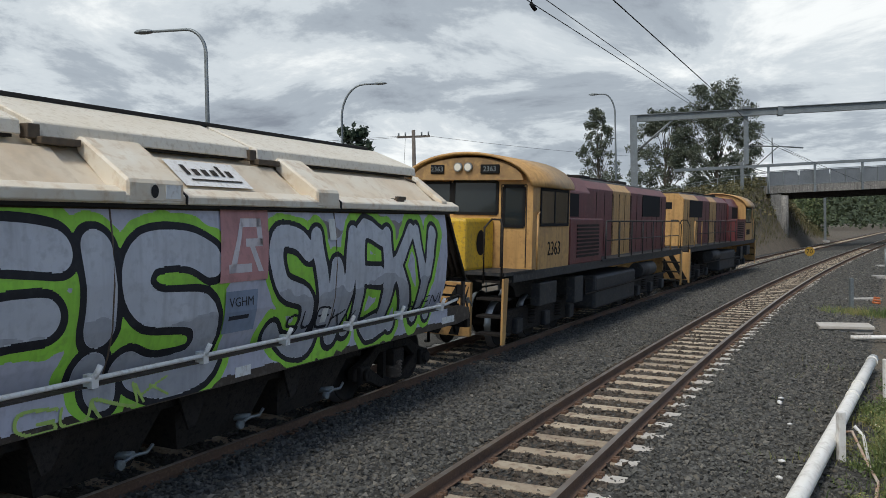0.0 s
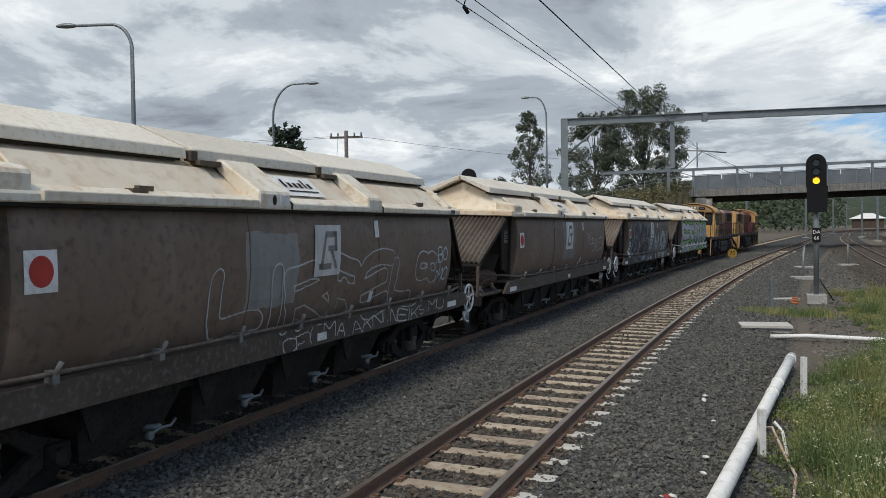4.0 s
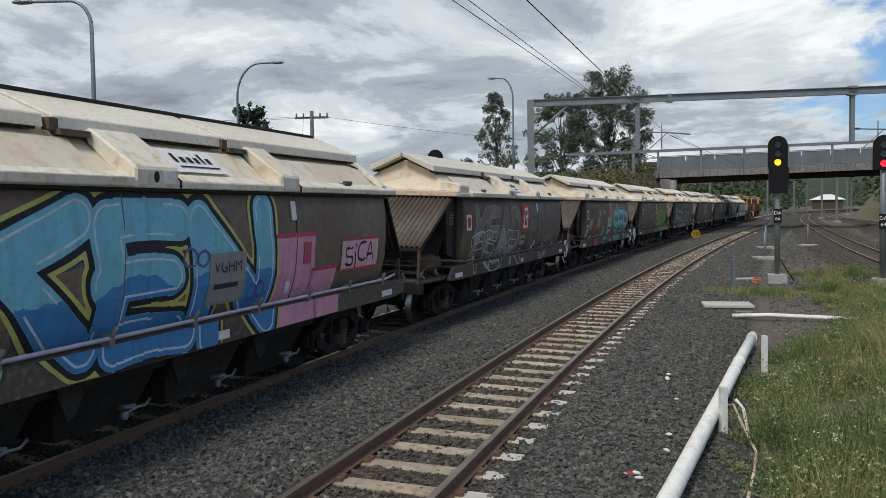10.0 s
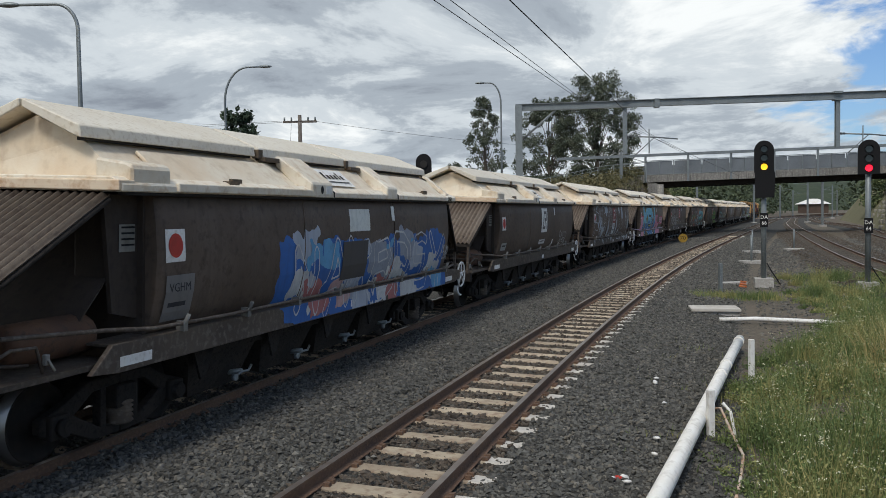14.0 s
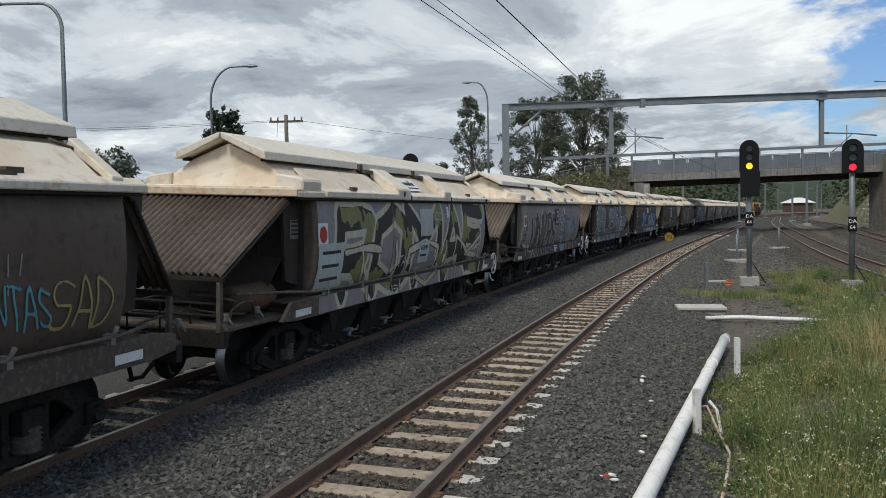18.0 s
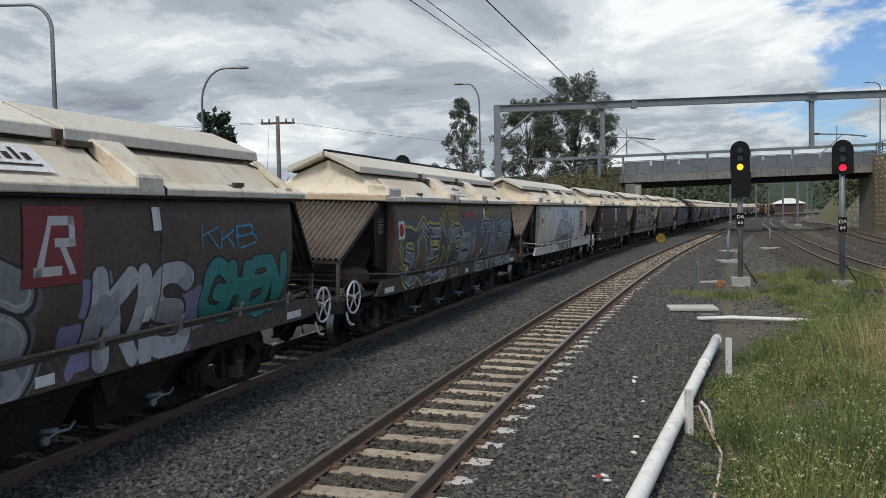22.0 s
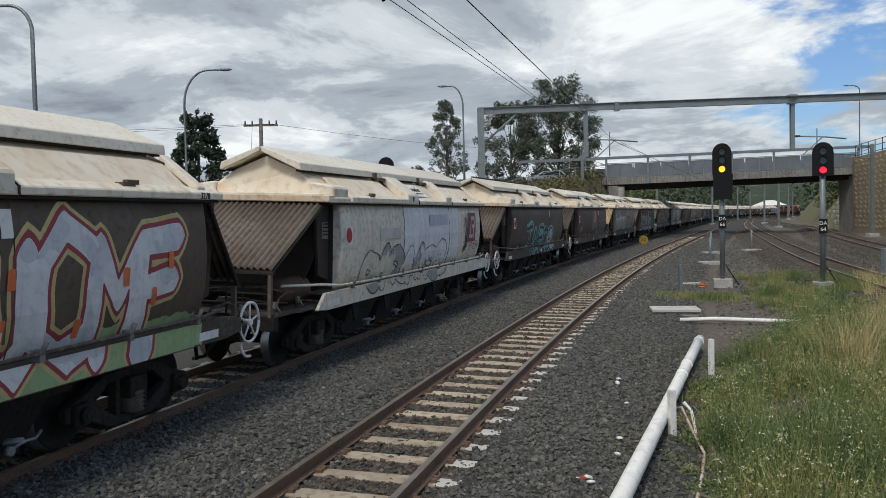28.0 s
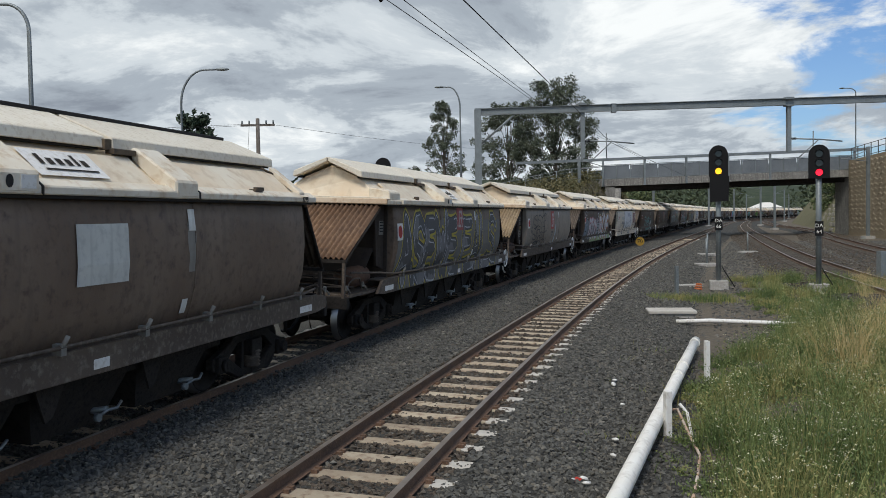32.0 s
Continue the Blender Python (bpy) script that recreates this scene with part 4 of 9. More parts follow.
# ---- grass and weeds ----
def blades(name, x, y, z, h, lean, width, mat, label, category, seed, out=None):
    """Thin bent blades, two facets each, in one mesh."""
    rng = np.random.default_rng(seed)
    n = len(x)
    a = rng.uniform(0, 2 * np.pi, n)
    l = lean * rng.uniform(0.2, 1.0, n) * h
    w = width * rng.uniform(0.6, 1.3, n)
    b = np.stack([x, y, z], 1)
    side = np.stack([np.cos(a), np.sin(a), 0 * a], 1) * w[:, None]
    a2 = rng.uniform(0, 2 * np.pi, n) if out is None else out + rng.normal(0, 0.7, n)
    fall = np.stack([np.cos(a2), np.sin(a2), 0 * a], 1)
    mid = b + fall * (l * 0.35)[:, None] + np.stack([0 * a, 0 * a, h * 0.6], 1)
    tip = b + fall * l[:, None] + np.stack([0 * a, 0 * a, h], 1)
    v = np.stack([b - side, b + side, mid + side * 0.7, mid - side * 0.7, tip], 1).reshape(-1, 3)
    k = (np.arange(n) * 5)[:, None]
    faces = (k + np.array([[0, 1, 2, 3]])).tolist() + (k + np.array([[3, 2, 4]])).tolist()
    me = bpy.data.meshes.new(name)
    me.from_pydata(v.tolist(), [], faces)
    me.materials.append(mat)
    return tagged(new(name, me), label, category, kind="stuff")


def scraps(name, p, size, mat, label, category, seed, flat=0.0):
    """Small leaves or petals: one triangle pair each, in one mesh."""
    rng = np.random.default_rng(seed)
    n = len(p)
    u = rng.normal(size=(n, 3))
    u[:, 2] *= 1 - flat
    u /= np.linalg.norm(u, axis=1)[:, None]
    w = np.cross(u, rng.normal(size=(n, 3)))
    w /= np.linalg.norm(w, axis=1)[:, None] + 1e-9
    s = (size * rng.uniform(0.5, 1.4, n))[:, None]
    v = np.stack([p - u * s, p + w * s * 0.45, p + u * s, p - w * s * 0.45], 1).reshape(-1, 3)
    f = (np.arange(n) * 4)[:, None] + np.array([[0, 1, 2, 3]])
    me = bpy.data.meshes.new(name)
    me.from_pydata(v.tolist(), [], f.tolist())
    for m in mat if isinstance(mat, list) else [mat]:
        me.materials.append(m)
    return me


def leaf_material(name, a, b, c):
    """Each leaf gets a tone of its own between three greens."""
    m = bpy.data.materials.new(name)
    m.use_nodes = True
    n, l = m.node_tree.nodes, m.node_tree.links
    g = n.new("ShaderNodeNewGeometry")
    r = n.new("ShaderNodeValToRGB")
    e = r.color_ramp.elements
    e.new(0.5).color = (*b, 1)
    e[0].color, e[-1].color = (*a, 1), (*c, 1)
    co, tx, mx, ad = n.new("ShaderNodeTexCoord"), n.new("ShaderNodeTexNoise"), n.new("ShaderNodeMapRange"), n.new("ShaderNodeMath")
    tx.inputs["Scale"].default_value, tx.inputs["Detail"].default_value = 1.1, 4
    l.new(co.outputs["Object"], tx.inputs["Vector"])
    mx.inputs[1].default_value, mx.inputs[2].default_value, mx.inputs[3].default_value, mx.inputs[4].default_value = 0.36, 0.64, -0.22, 0.72
    l.new(tx.outputs["Fac"], mx.inputs[0])
    ad.operation = "MULTIPLY_ADD"
    l.new(g.outputs["Random Per Island"], ad.inputs[0])
    ad.inputs[1].default_value = 0.5
    l.new(mx.outputs[0], ad.inputs[2])
    l.new(ad.outputs[0], r.inputs[0])
    p = n["Principled BSDF"]
    l.new(r.outputs[0], p.inputs["Base Color"])
    p.inputs["Roughness"].default_value = 0.7
    return m


M["weed"] = leaf_material("weed_leaf", (0.06, 0.10, 0.028), (0.145, 0.19, 0.058), (0.30, 0.265, 0.10))
M["straw"] = leaf_material("straw_blade", (0.36, 0.27, 0.11), (0.52, 0.41, 0.20), (0.26, 0.25, 0.09))
M["gum"] = leaf_material("gum_leaf", (0.04, 0.055, 0.035), (0.08, 0.098, 0.062), (0.14, 0.155, 0.105))
M["pine"] = leaf_material("pine_leaf", (0.012, 0.028, 0.014), (0.022, 0.042, 0.02), (0.04, 0.06, 0.03))
M["olive"] = leaf_material("olive_scrub", (0.055, 0.06, 0.022), (0.10, 0.092, 0.038), (0.17, 0.14, 0.062))
M["far_leaf"] = leaf_material("far_leaf", (0.025, 0.04, 0.018), (0.045, 0.065, 0.03), (0.075, 0.095, 0.045))
M["scrub"] = leaf_material("scrub_leaf", (0.045, 0.07, 0.026), (0.085, 0.115, 0.042), (0.15, 0.165, 0.07))


def weed_edge(y):
    """The west edge of the weeds, beside the pipe."""
    return np.interp(y, [0, 6, 9, 12, 14.5, 18, 20.5, 24, 28, 32, 40], [-0.1, 1.35, 2.38, 3.25, 4.5, 7.1, 7.7, 8.2, 9.4, 10.7, 14.0])


def build_weeds():
    rng = np.random.default_rng(4)

    def field(n, y0, y1, w0, w1, power=1.0):
        y = rng.uniform(y0, y1, n)
        x = weed_edge(y) + w0 + (w1 - w0) * rng.uniform(0, 1, n) ** power
        return x, y

    def clumps(x, y, freq, cut):
        keep = np.array([noise.noise((float(a) * freq, float(b) * freq, 0.3)) > cut for a, b in zip(x, y)])
        return x[keep], y[keep]

    zg = -0.31
    def plants(n, stems, y0, y1, w0, w1, r0, r1, cut, freq, tall, power=1.0):
        """Stems that lean out from scattered plant centres: places, heights, directions."""
        cx, cy = field(n, y0, y1, w0, w1, power)
        cx = cx + rng.normal(0, 0.18, len(cx))
        cx, cy = clumps(cx, cy, freq, cut)
        edge = np.clip((cx - weed_edge(cy)) / 0.9, 0.38, 1.0)
        rough = np.array([noise.noise((float(a) * 0.8, float(b) * 0.8, 5.1)) for a, b in zip(cx, cy)])
        ch = tall * rng.uniform(0.4, 1.15, len(cx)) * edge * np.clip(0.85 + 1.1 * rough, 0.35, 1.5)
        cr = rng.uniform(r0, r1, len(cx)) * (0.5 + 0.5 * edge)
        k = np.repeat(np.arange(len(cx)), stems)
        a = rng.uniform(0, 2 * np.pi, len(k))
        q = rng.uniform(0, 1, len(k)) ** 0.7
        return cx[k] + cr[k] * q * np.cos(a), cy[k] + cr[k] * q * np.sin(a), ch[k] * rng.uniform(0.45, 1.1, len(k)) * (1.05 - 0.4 * q), a

    def leaves(name, x, y, h, a, k, size, mat, label, seed):
        u = rng.uniform(0.15, 1.0, len(x) * k)
        px = np.repeat(x, k) + np.repeat(np.cos(a) * h, k) * 0.35 * u * u + rng.normal(0, 0.025, len(u))
        py = np.repeat(y, k) + np.repeat(np.sin(a) * h, k) * 0.35 * u * u + rng.normal(0, 0.025, len(u))
        me = scraps(name, np.stack([px, py, zg + np.repeat(h, k) * u], 1), size, mat, "", "", seed)
        tagged(new(name, me), label, "weeds", kind="stuff")

    # bushy green weeds close to the pipe
    x, y, h, a = plants(1650, 34, 4.5, 19.5, 0.2, 6.0, 0.10, 0.34, -0.30, 0.9, 0.74)
    blades("weeds", x, y, np.full(len(x), zg), h, 0.5, 0.0045, M["weed"], "tangled green weeds beside the pipe", "weeds", 11, a)
    leaves("weed_leaves", x, y, h, a, 4, 0.017, M["weed"], "small leaves on the green weeds", 12)
    pick = rng.uniform(0, 1, len(x)) < np.where((y > 6.5) & (h > 0.34), 0.10, 0.0)
    fx, fy, fh, fa = x[pick], y[pick], h[pick], a[pick]
    k = 5
    p = np.stack([np.repeat(fx + np.cos(fa) * fh * 0.3, k) + rng.normal(0, 0.022, k * len(fx)), np.repeat(fy + np.sin(fa) * fh * 0.3, k) + rng.normal(0, 0.022, k * len(fx)), zg + np.repeat(fh, k) + rng.normal(0.01, 0.01, k * len(fx))], 1)
    me = scraps("weed_flowers", p, 0.0105, M["flower"], "", "", 13)
    tagged(new("weed_flowers", me), "tiny white flower heads on the weeds", "flowers", kind="stuff")
    # straw between the weeds and tall dry grass further out
    x, y, h, a = plants(150, 40, 8, 20, 2.8, 6.0, 0.08, 0.25, -0.05, 0.6, 0.66)
    blades("dry_grass", x, y, np.full(len(x), zg), h, 0.4, 0.0035, M["straw"], "dry straw stems among the weeds", "grass", 20, a)
    x, y, h, a = plants(260, 46, 11.5, 19, 2.3, 6.5, 0.10, 0.3, -0.1, 0.5, 0.86)
    blades("dry_grass", x, y, np.full(len(x), zg), h, 0.5, 0.0042, M["straw"], "golden dry grass rising through the weeds", "grass", 23, a)
    x, y, h, a = plants(900, 62, 12.5, 30, 2.0, 10.5, 0.12, 0.4, -0.32, 0.45, 0.92)
    far = (y < 19) | (x > weed_edge(y) + np.interp(y, [19, 22, 30], [2.2, 3.6, 4.6]))
    x, y, h, a = x[far], y[far], h[far], a[far]
    blades("dry_grass", x, y, np.full(len(x), zg), h, 0.55, 0.005, M["straw"], "tall dry straw-coloured grass", "grass", 14, a)
    # lower green patches round the signals and pits
    x, y, h, a = plants(520, 40, 19, 32, 0.5, 5.5, 0.12, 0.4, -0.12, 0.5, 0.55)
    blades("grass_patch", x, y, np.full(len(x), zg), h, 0.5, 0.007, M["weed"], "green grass round the signal posts", "grass", 15, a)
    leaves("weed_leaves", x, y, h, a, 2, 0.025, M["weed"], "small leaves on the weeds by the signals", 22)
    x = rng.uniform(6.2, 8.6, 2200)
    y = 24.9 + rng.normal(0, 0.35, 2200) - (x - 7.4) * 0.2
    blades("grass_patch", x, y, np.full(2200, zg), rng.uniform(0.08, 0.3, 2200), 0.5, 0.007, M["weed"], "low green grass at the foot of a post", "grass", 16)
    x = rng.uniform(1.2, 4.4, 2600)
    y = rng.uniform(6.0, 17, 2600)
    x, y = clumps(x, y, 1.7, 0.2)
    blades("stray_grass", x, y, np.full(len(x), -0.29), rng.uniform(0.06, 0.2, len(x)), 0.6, 0.006, M["weed"], "stray tufts of grass on the stones", "grass", 17)
    # bank by the bridge and the far verge
    n = 26000
    y = rng.uniform(60, 125, n)
    off = rng.uniform(3.0, 16, n)
    x = np.interp(y, GOODS[2], GOODS[1]) - off
    z = np.array([ground_height(float(a), float(b)) for a, b in zip(x, y)])
    blades("bank_grass", x, y, z - 0.03, rng.uniform(0.3, 0.8, n), 0.6, 0.022, M["olive"], "rough dry grass on the bank", "grass", 18)
    n = 14000
    y = rng.uniform(62, 125, n)
    x = np.interp(y, GOODS[2], GOODS[1]) - rng.uniform(4.0, 16, n)
    z = np.array([ground_height(float(a), float(b)) for a, b in zip(x, y)])
    me = scraps("bank_scrub", np.stack([x, y, z + rng.uniform(0.1, 1.0, n)], 1), 0.16, M["olive"], "", "", 19)
    tagged(new("bank_scrub", me), "low olive scrub on the bank", "scrub", kind="stuff")


# ---- trees ----
def tree(name, x, y, z, height, blobs, leaf, size, per, seed, label, trunk_r=0.22, category="tree", lean=0.0):
    """Tapered trunk, limbs to each clump, and a crown of loose leaves round the clumps (dx, dy, z share, radius)."""
    rnd = random.Random(seed)
    rng = np.random.default_rng(seed)
    root = thing(name, None, None, pose(x, y, z), label, category)
    bm = bmesh.new()
    top = height * 0.8
    pts = [Vector((lean * (k / 6) ** 2 + rnd.uniform(-0.1, 0.1) * k / 6, rnd.uniform(-0.1, 0.1), top * k / 6 - 0.3)) for k in range(7)]
    tube(bm, pts, [trunk_r * (1 - 0.8 * k / 6) for k in range(7)], 8)
    part("trunk", bm, M["bark"], root)
    allp = []
    bm = bmesh.new()
    for nth, (dx, dy, zs, r) in enumerate(blobs):
        c = Vector((dx, dy, zs * height))
        k = min(5, max(1, int(zs * 5)))
        a = pts[k]
        if c.z < a.z:
            a = pts[max(1, k - 1)]
        if nth % 5 == 0:
            tube(bm, [a, a.lerp(c, 0.5) + Vector((0.1, 0, 0.45 * r)), c], [trunk_r * 0.24, trunk_r * 0.13, trunk_r * 0.05], 5)
        n = int(per * r * r)
        d = rng.normal(size=(n, 3))
        d /= np.linalg.norm(d, axis=1)[:, None]
        rad = r * rng.uniform(0.25, 1.0, n) ** 0.55 * (1 + 0.3 * rng.normal(size=n) * 0.5)
        q = d * rad[:, None] * np.array([1, 1, 0.85])
        allp.append(q + np.array(c))
    part("branchwork", bm, M["bark"], root)
    me = scraps("crown", np.concatenate(allp), size, leaf, "", "", seed)
    ob = new("crown", me)
    ob.parent = root
    return root


def crown_blobs(rnd, n, w, d, z0, z1, r0, r1, shape):
    out = []
    for _ in range(n):
        u = rnd.random()
        k = shape(u)
        a = rnd.uniform(0, 6.28)
        q = math.sqrt(rnd.random())
        out.append((w * k * q * math.cos(a), d * k * q * math.sin(a), z0 + (z1 - z0) * u, rnd.uniform(r0, r1)))
    return out


def build_trees():
    r = random.Random(21)
    gum = lambda u: 0.45 + 0.55 * math.sin(math.pi * min(1, u * 0.9 + 0.08))
    tree("gum_tree", 13.4, 96, 2.5, 15.5, crown_blobs(r, 230, 4.3, 3.4, 0.14, 0.98, 0.30, 0.85, gum), M["gum"], 0.115, 420, 31, "tall loose-crowned gum tree beyond the gantry", 0.3)
    tree("gum_tree", 8.0, 97, 2.5, 12.8, crown_blobs(r, 200, 4.2, 2.8, 0.10, 0.98, 0.30, 0.85, gum), M["gum"], 0.115, 420, 32, "gum tree with a dense dark crown", 0.26)
    tree("gum_tree", 17.0, 99, 2.5, 13.2, crown_blobs(r, 70, 1.9, 1.6, 0.25, 0.98, 0.3, 0.7, gum), M["gum"], 0.11, 420, 33, "thin gum tree beside the taller one", 0.2)
    spire = lambda u: 0.16 + 0.95 * (1 - u) ** 0.8
    tree("she_oak", 0.6, 86, 2.5, 11.6, crown_blobs(r, 150, 3.1, 2.2, 0.05, 0.99, 0.18, 0.52, spire), M["gum"], 0.10, 560, 34, "slender feathery she-oak on the bank", 0.2)
    tree("she_oak", -2.4, 87, 2.5, 5.2, crown_blobs(r, 60, 1.9, 1.4, 0.1, 0.97, 0.2, 0.5, spire), M["gum"], 0.10, 560, 35, "low feathery she-oak on the bank", 0.12)
    # dark conifer with level whorls
    wh = []
    for k in range(7):
        z = 0.28 + k * 0.105
        w = 3.7 * (1 - k / 8.0)
        for j in range(7):
            a = j * 0.9 + k
            wh.append((w * 0.8 * math.cos(a), w * 0.8 * math.sin(a), z + 0.02 * math.sin(j * 2), 0.80 - 0.04 * k))
    wh += [(0, 0, 0.985, 0.22)]
    tree("conifer", -18.6, 65, -0.3, 11.2, wh, M["pine"], 0.19, 420, 36, "dark conifer with level tiers of branches", 0.2)
    tree("garden_tree", -34.5, 80, -0.3, 9.6, crown_blobs(r, 24, 3.6, 3, 0.35, 0.95, 0.8, 1.5, gum), M["gum"], 0.24, 110, 37, "bushy garden tree behind the house", 0.25)
    tree("garden_shrub", -38.0, 62, -0.3, 4.8, crown_blobs(r, 12, 2.6, 2, 0.2, 0.9, 0.7, 1.2, gum), M["scrub"], 0.2, 130, 38, "loose green garden shrub by the house", 0.1)
    tree("garden_shrub", -25.5, 58, -0.3, 3.6, crown_blobs(r, 10, 1.8, 1.8, 0.2, 0.9, 0.6, 1.0, gum), M["scrub"], 0.2, 130, 39, "loose green garden shrub by the house", 0.1)
    for i, (x, y, h) in enumerate(((30, 140, 6), (36, 150, 7), (24, 150, 8), (20, 135, 6), (66, 124, 8.5), (75, 150, 9), (84, 170, 9), (70, 118, 9), (62, 132, 9), (16, 128, 7), (26, 128, 6))):
        tree("scrub_tree", x, y, -0.3, h, crown_blobs(r, 24, 3.2, 3.0, 0.1, 0.95, 0.9, 1.6, gum), M["scrub"], 0.26, 90, 40 + i, "rounded scrub tree beyond the bridge", 0.15)
    # palm
    t = thing("palm_tree", None, None, pose(-36.6, 70, -0.3), "palm tree with drooping fronds", "tree")
    bm = bmesh.new()
    tube(bm, [(0, 0, 0), (0.1, 0, 3), (0, 0.1, 6.6)], [0.2, 0.15, 0.11], 8)
    part("trunk", bm, M["bark"], t)
    for k in range(11):
        a = k * 2 * math.pi / 11 + 0.2
        d = Vector((math.cos(a), math.sin(a), 0))
        s = Vector((-d.y, d.x, 0))
        up = 1.3 if k % 2 else 0.8
        bm = bmesh.new()
        spine = [Vector((0, 0.1, 6.6)) + d * (2.5 * u) + Vector((0, 0, up * math.sin(u * 2.2) - 1.3 * u * u)) for u in np.linspace(0, 1, 9)]
        for i in range(1, 9):
            w = 0.42 * math.sin(math.pi * (0.12 + 0.8 * i / 9))
            for sg in (-1, 1):
                for j in range(3):
                    p0 = spine[i - 1].lerp(spine[i], j / 3)
                    p1 = spine[i - 1].lerp(spine[i], (j + 0.7) / 3)
                    bm.faces.new([bm.verts.new(q) for q in (p0, p1, (p0 + p1) / 2 + s * sg * w + d * 0.2 - Vector((0, 0, 0.3 * w)))])
        part("frond", bm, M["pine"], t)


def far_woods():
    """Wooded skyline behind the yard, and the belt of trees under the bridge."""
    rng = np.random.default_rng(9)
    n = 80000
    ang = rng.uniform(-0.9, 0.75, n)
    dist = rng.uniform(260, 470, n)
    x, y = dist * np.sin(ang), dist * np.cos(ang)
    off = x - np.interp(y, GOODS[2], GOODS[1])
    keep = (np.abs(off - 4) > 13) | (dist > 400)
    keep &= ~((np.abs(x - 0.388 * y) < 10) & (y < 445))
    x, y = x[keep], y[keep]
    top = np.array([13 + 5 * noise.noise((float(a) * 0.03, float(b) * 0.03, 2.0)) for a, b in zip(x, y)])
    z = top * rng.uniform(0, 1, len(x)) ** 0.7
    me = scraps("far_trees", np.stack([x, y, z], 1), 0.85, M["far_leaf"], "", "", 10)
    tagged(new("far_trees", me), "belt of mixed green trees in the distance", "trees", kind="stuff")
    bm = bmesh.new()
    prev = None
    for i in range(61):
        a = -1.3 + 2.6 * i / 60
        h = 44 + 16 * noise.noise((a * 2.3, 1.7, 0)) + 6 * noise.noise((a * 11, 4, 0))
        row = [bm.verts.new((r * math.sin(a), r * math.cos(a), zz)) for r, zz in ((900, -1), (1000, h * 0.55), (1150, h), (1500, h * 0.7))]
        if prev:
            for k in range(3):
                f = bm.faces.new((prev[k], prev[k + 1], row[k + 1], row[k]))
                f.smooth = True
        prev = row
    thing("far_hills", bm, M["hill"], Matrix(), "low wooded hills on the horizon", "hills", kind="structure")


# ---- houses, masts, the car park ----
def build_house():
    t = thing("house", None, None, pose(-31.5, 64, -0.3, 0, 0, 10), "single-storey house with a red tin roof", "house")
    wall = material("house_wall", (0.55, 0.50, 0.38), 0.8, 0, (0.48, 0.43, 0.33), 1)
    redroof = material("red_tin", (0.42, 0.075, 0.055), 0.6, 0, (0.34, 0.06, 0.05), 0.8, (0.5, 0.12, 0.09), 4)
    bm = bmesh.new()
    box(bm, -4, 4, 0, 7, 0, 3.2)
    part("wall", bm, wall, t)
    bm = bmesh.new()
    va = [bm.verts.new(p) for p in ((-4.6, -0.8, 3.1), (4.6, -0.8, 3.1), (4.6, 7.6, 3.1), (-4.6, 7.6, 3.1), (-1.2, 3.4, 5.0), (1.2, 3.4, 5.0))]
    for f in ((0, 1, 5, 4), (1, 2, 5), (2, 3, 4, 5), (3, 0, 4), (3, 2, 1, 0)):
        bm.faces.new([va[i] for i in f])
    part("roof", bm, redroof, t)
    for x0, x1, z0, z1 in ((-3.4, -0.6, 0.9, 2.7), (0.4, 1.6, 0.2, 2.6), (2.2, 3.5, 1.2, 2.6)):
        bm = bmesh.new()
        box(bm, x0, x1, -0.04, 0.02, z0, z1)
        w = part("window", bm, M["glass"], t)
        bm = bmesh.new()
        for a, b, c, d in ((x0 - 0.08, x0, z0, z1), (x1, x1 + 0.08, z0, z1), (x0, x1, z1, z1 + 0.08), (x0, x1, z0 - 0.08, z0)):
            box(bm, a, b, -0.07, 0.0, c, d)
        part("window_frame", bm, M["white"], w)
    for x in (-3.9, 0, 3.9):
        bm = bmesh.new()
        box(bm, x - 0.08, x + 0.08, -0.75, -0.6, 0, 3.1)
        part("verandah_post", bm, M["white"], t)


def far_station():
    t = thing("station_building", None, None, pose(166, 428, -0.3, 0, 0, -22), "low building with a bright white hipped roof", "building")
    bm = bmesh.new()
    box(bm, -7, 7, 0, 10, 0, 4.6)
    part("wall", bm, material("shaded_brick_wall", (0.10, 0.07, 0.055), 0.85, 0, (0.07, 0.05, 0.04), 1), t)
    bm = bmesh.new()
    va = [bm.verts.new(p) for p in ((-8.5, -1, 4.5), (8.5, -1, 4.5), (8.5, 11, 4.5), (-8.5, 11, 4.5), (-2, 5, 7.2), (2, 5, 7.2))]
    for f in ((0, 1, 5, 4), (1, 2, 5), (2, 3, 4, 5), (3, 0, 4), (3, 2, 1, 0)):
        bm.faces.new([va[i] for i in f])
    part("roof", bm, M["white"], t)


def mast(x, y, h, arm, label="galvanised overhead-line mast with a bracket arm"):
    t = thing("overhead_mast", None, None, pose(x, y, -0.3), label, "mast", "overhead-line masts")
    bm = bmesh.new()
    h_post(bm, 0, 0, 0, h, 0.26)
    part("post", bm, M["grey"], t)
    bm = bmesh.new()
    box(bm, -0.45, 0.45, -0.45, 0.45, -0.2, 0.28, 0.03)
    part("foot", bm, M["conc"], t)
    bm = bmesh.new()
    rod(bm, (0, 0, h - 1.3), (arm, 0, h - 1.0), 0.04, 6)
    rod(bm, (0, 0, h - 0.3), (arm * 0.8, 0, h - 1.05), 0.03, 6)
    part("bracket_arm", bm, M["grey"], t)


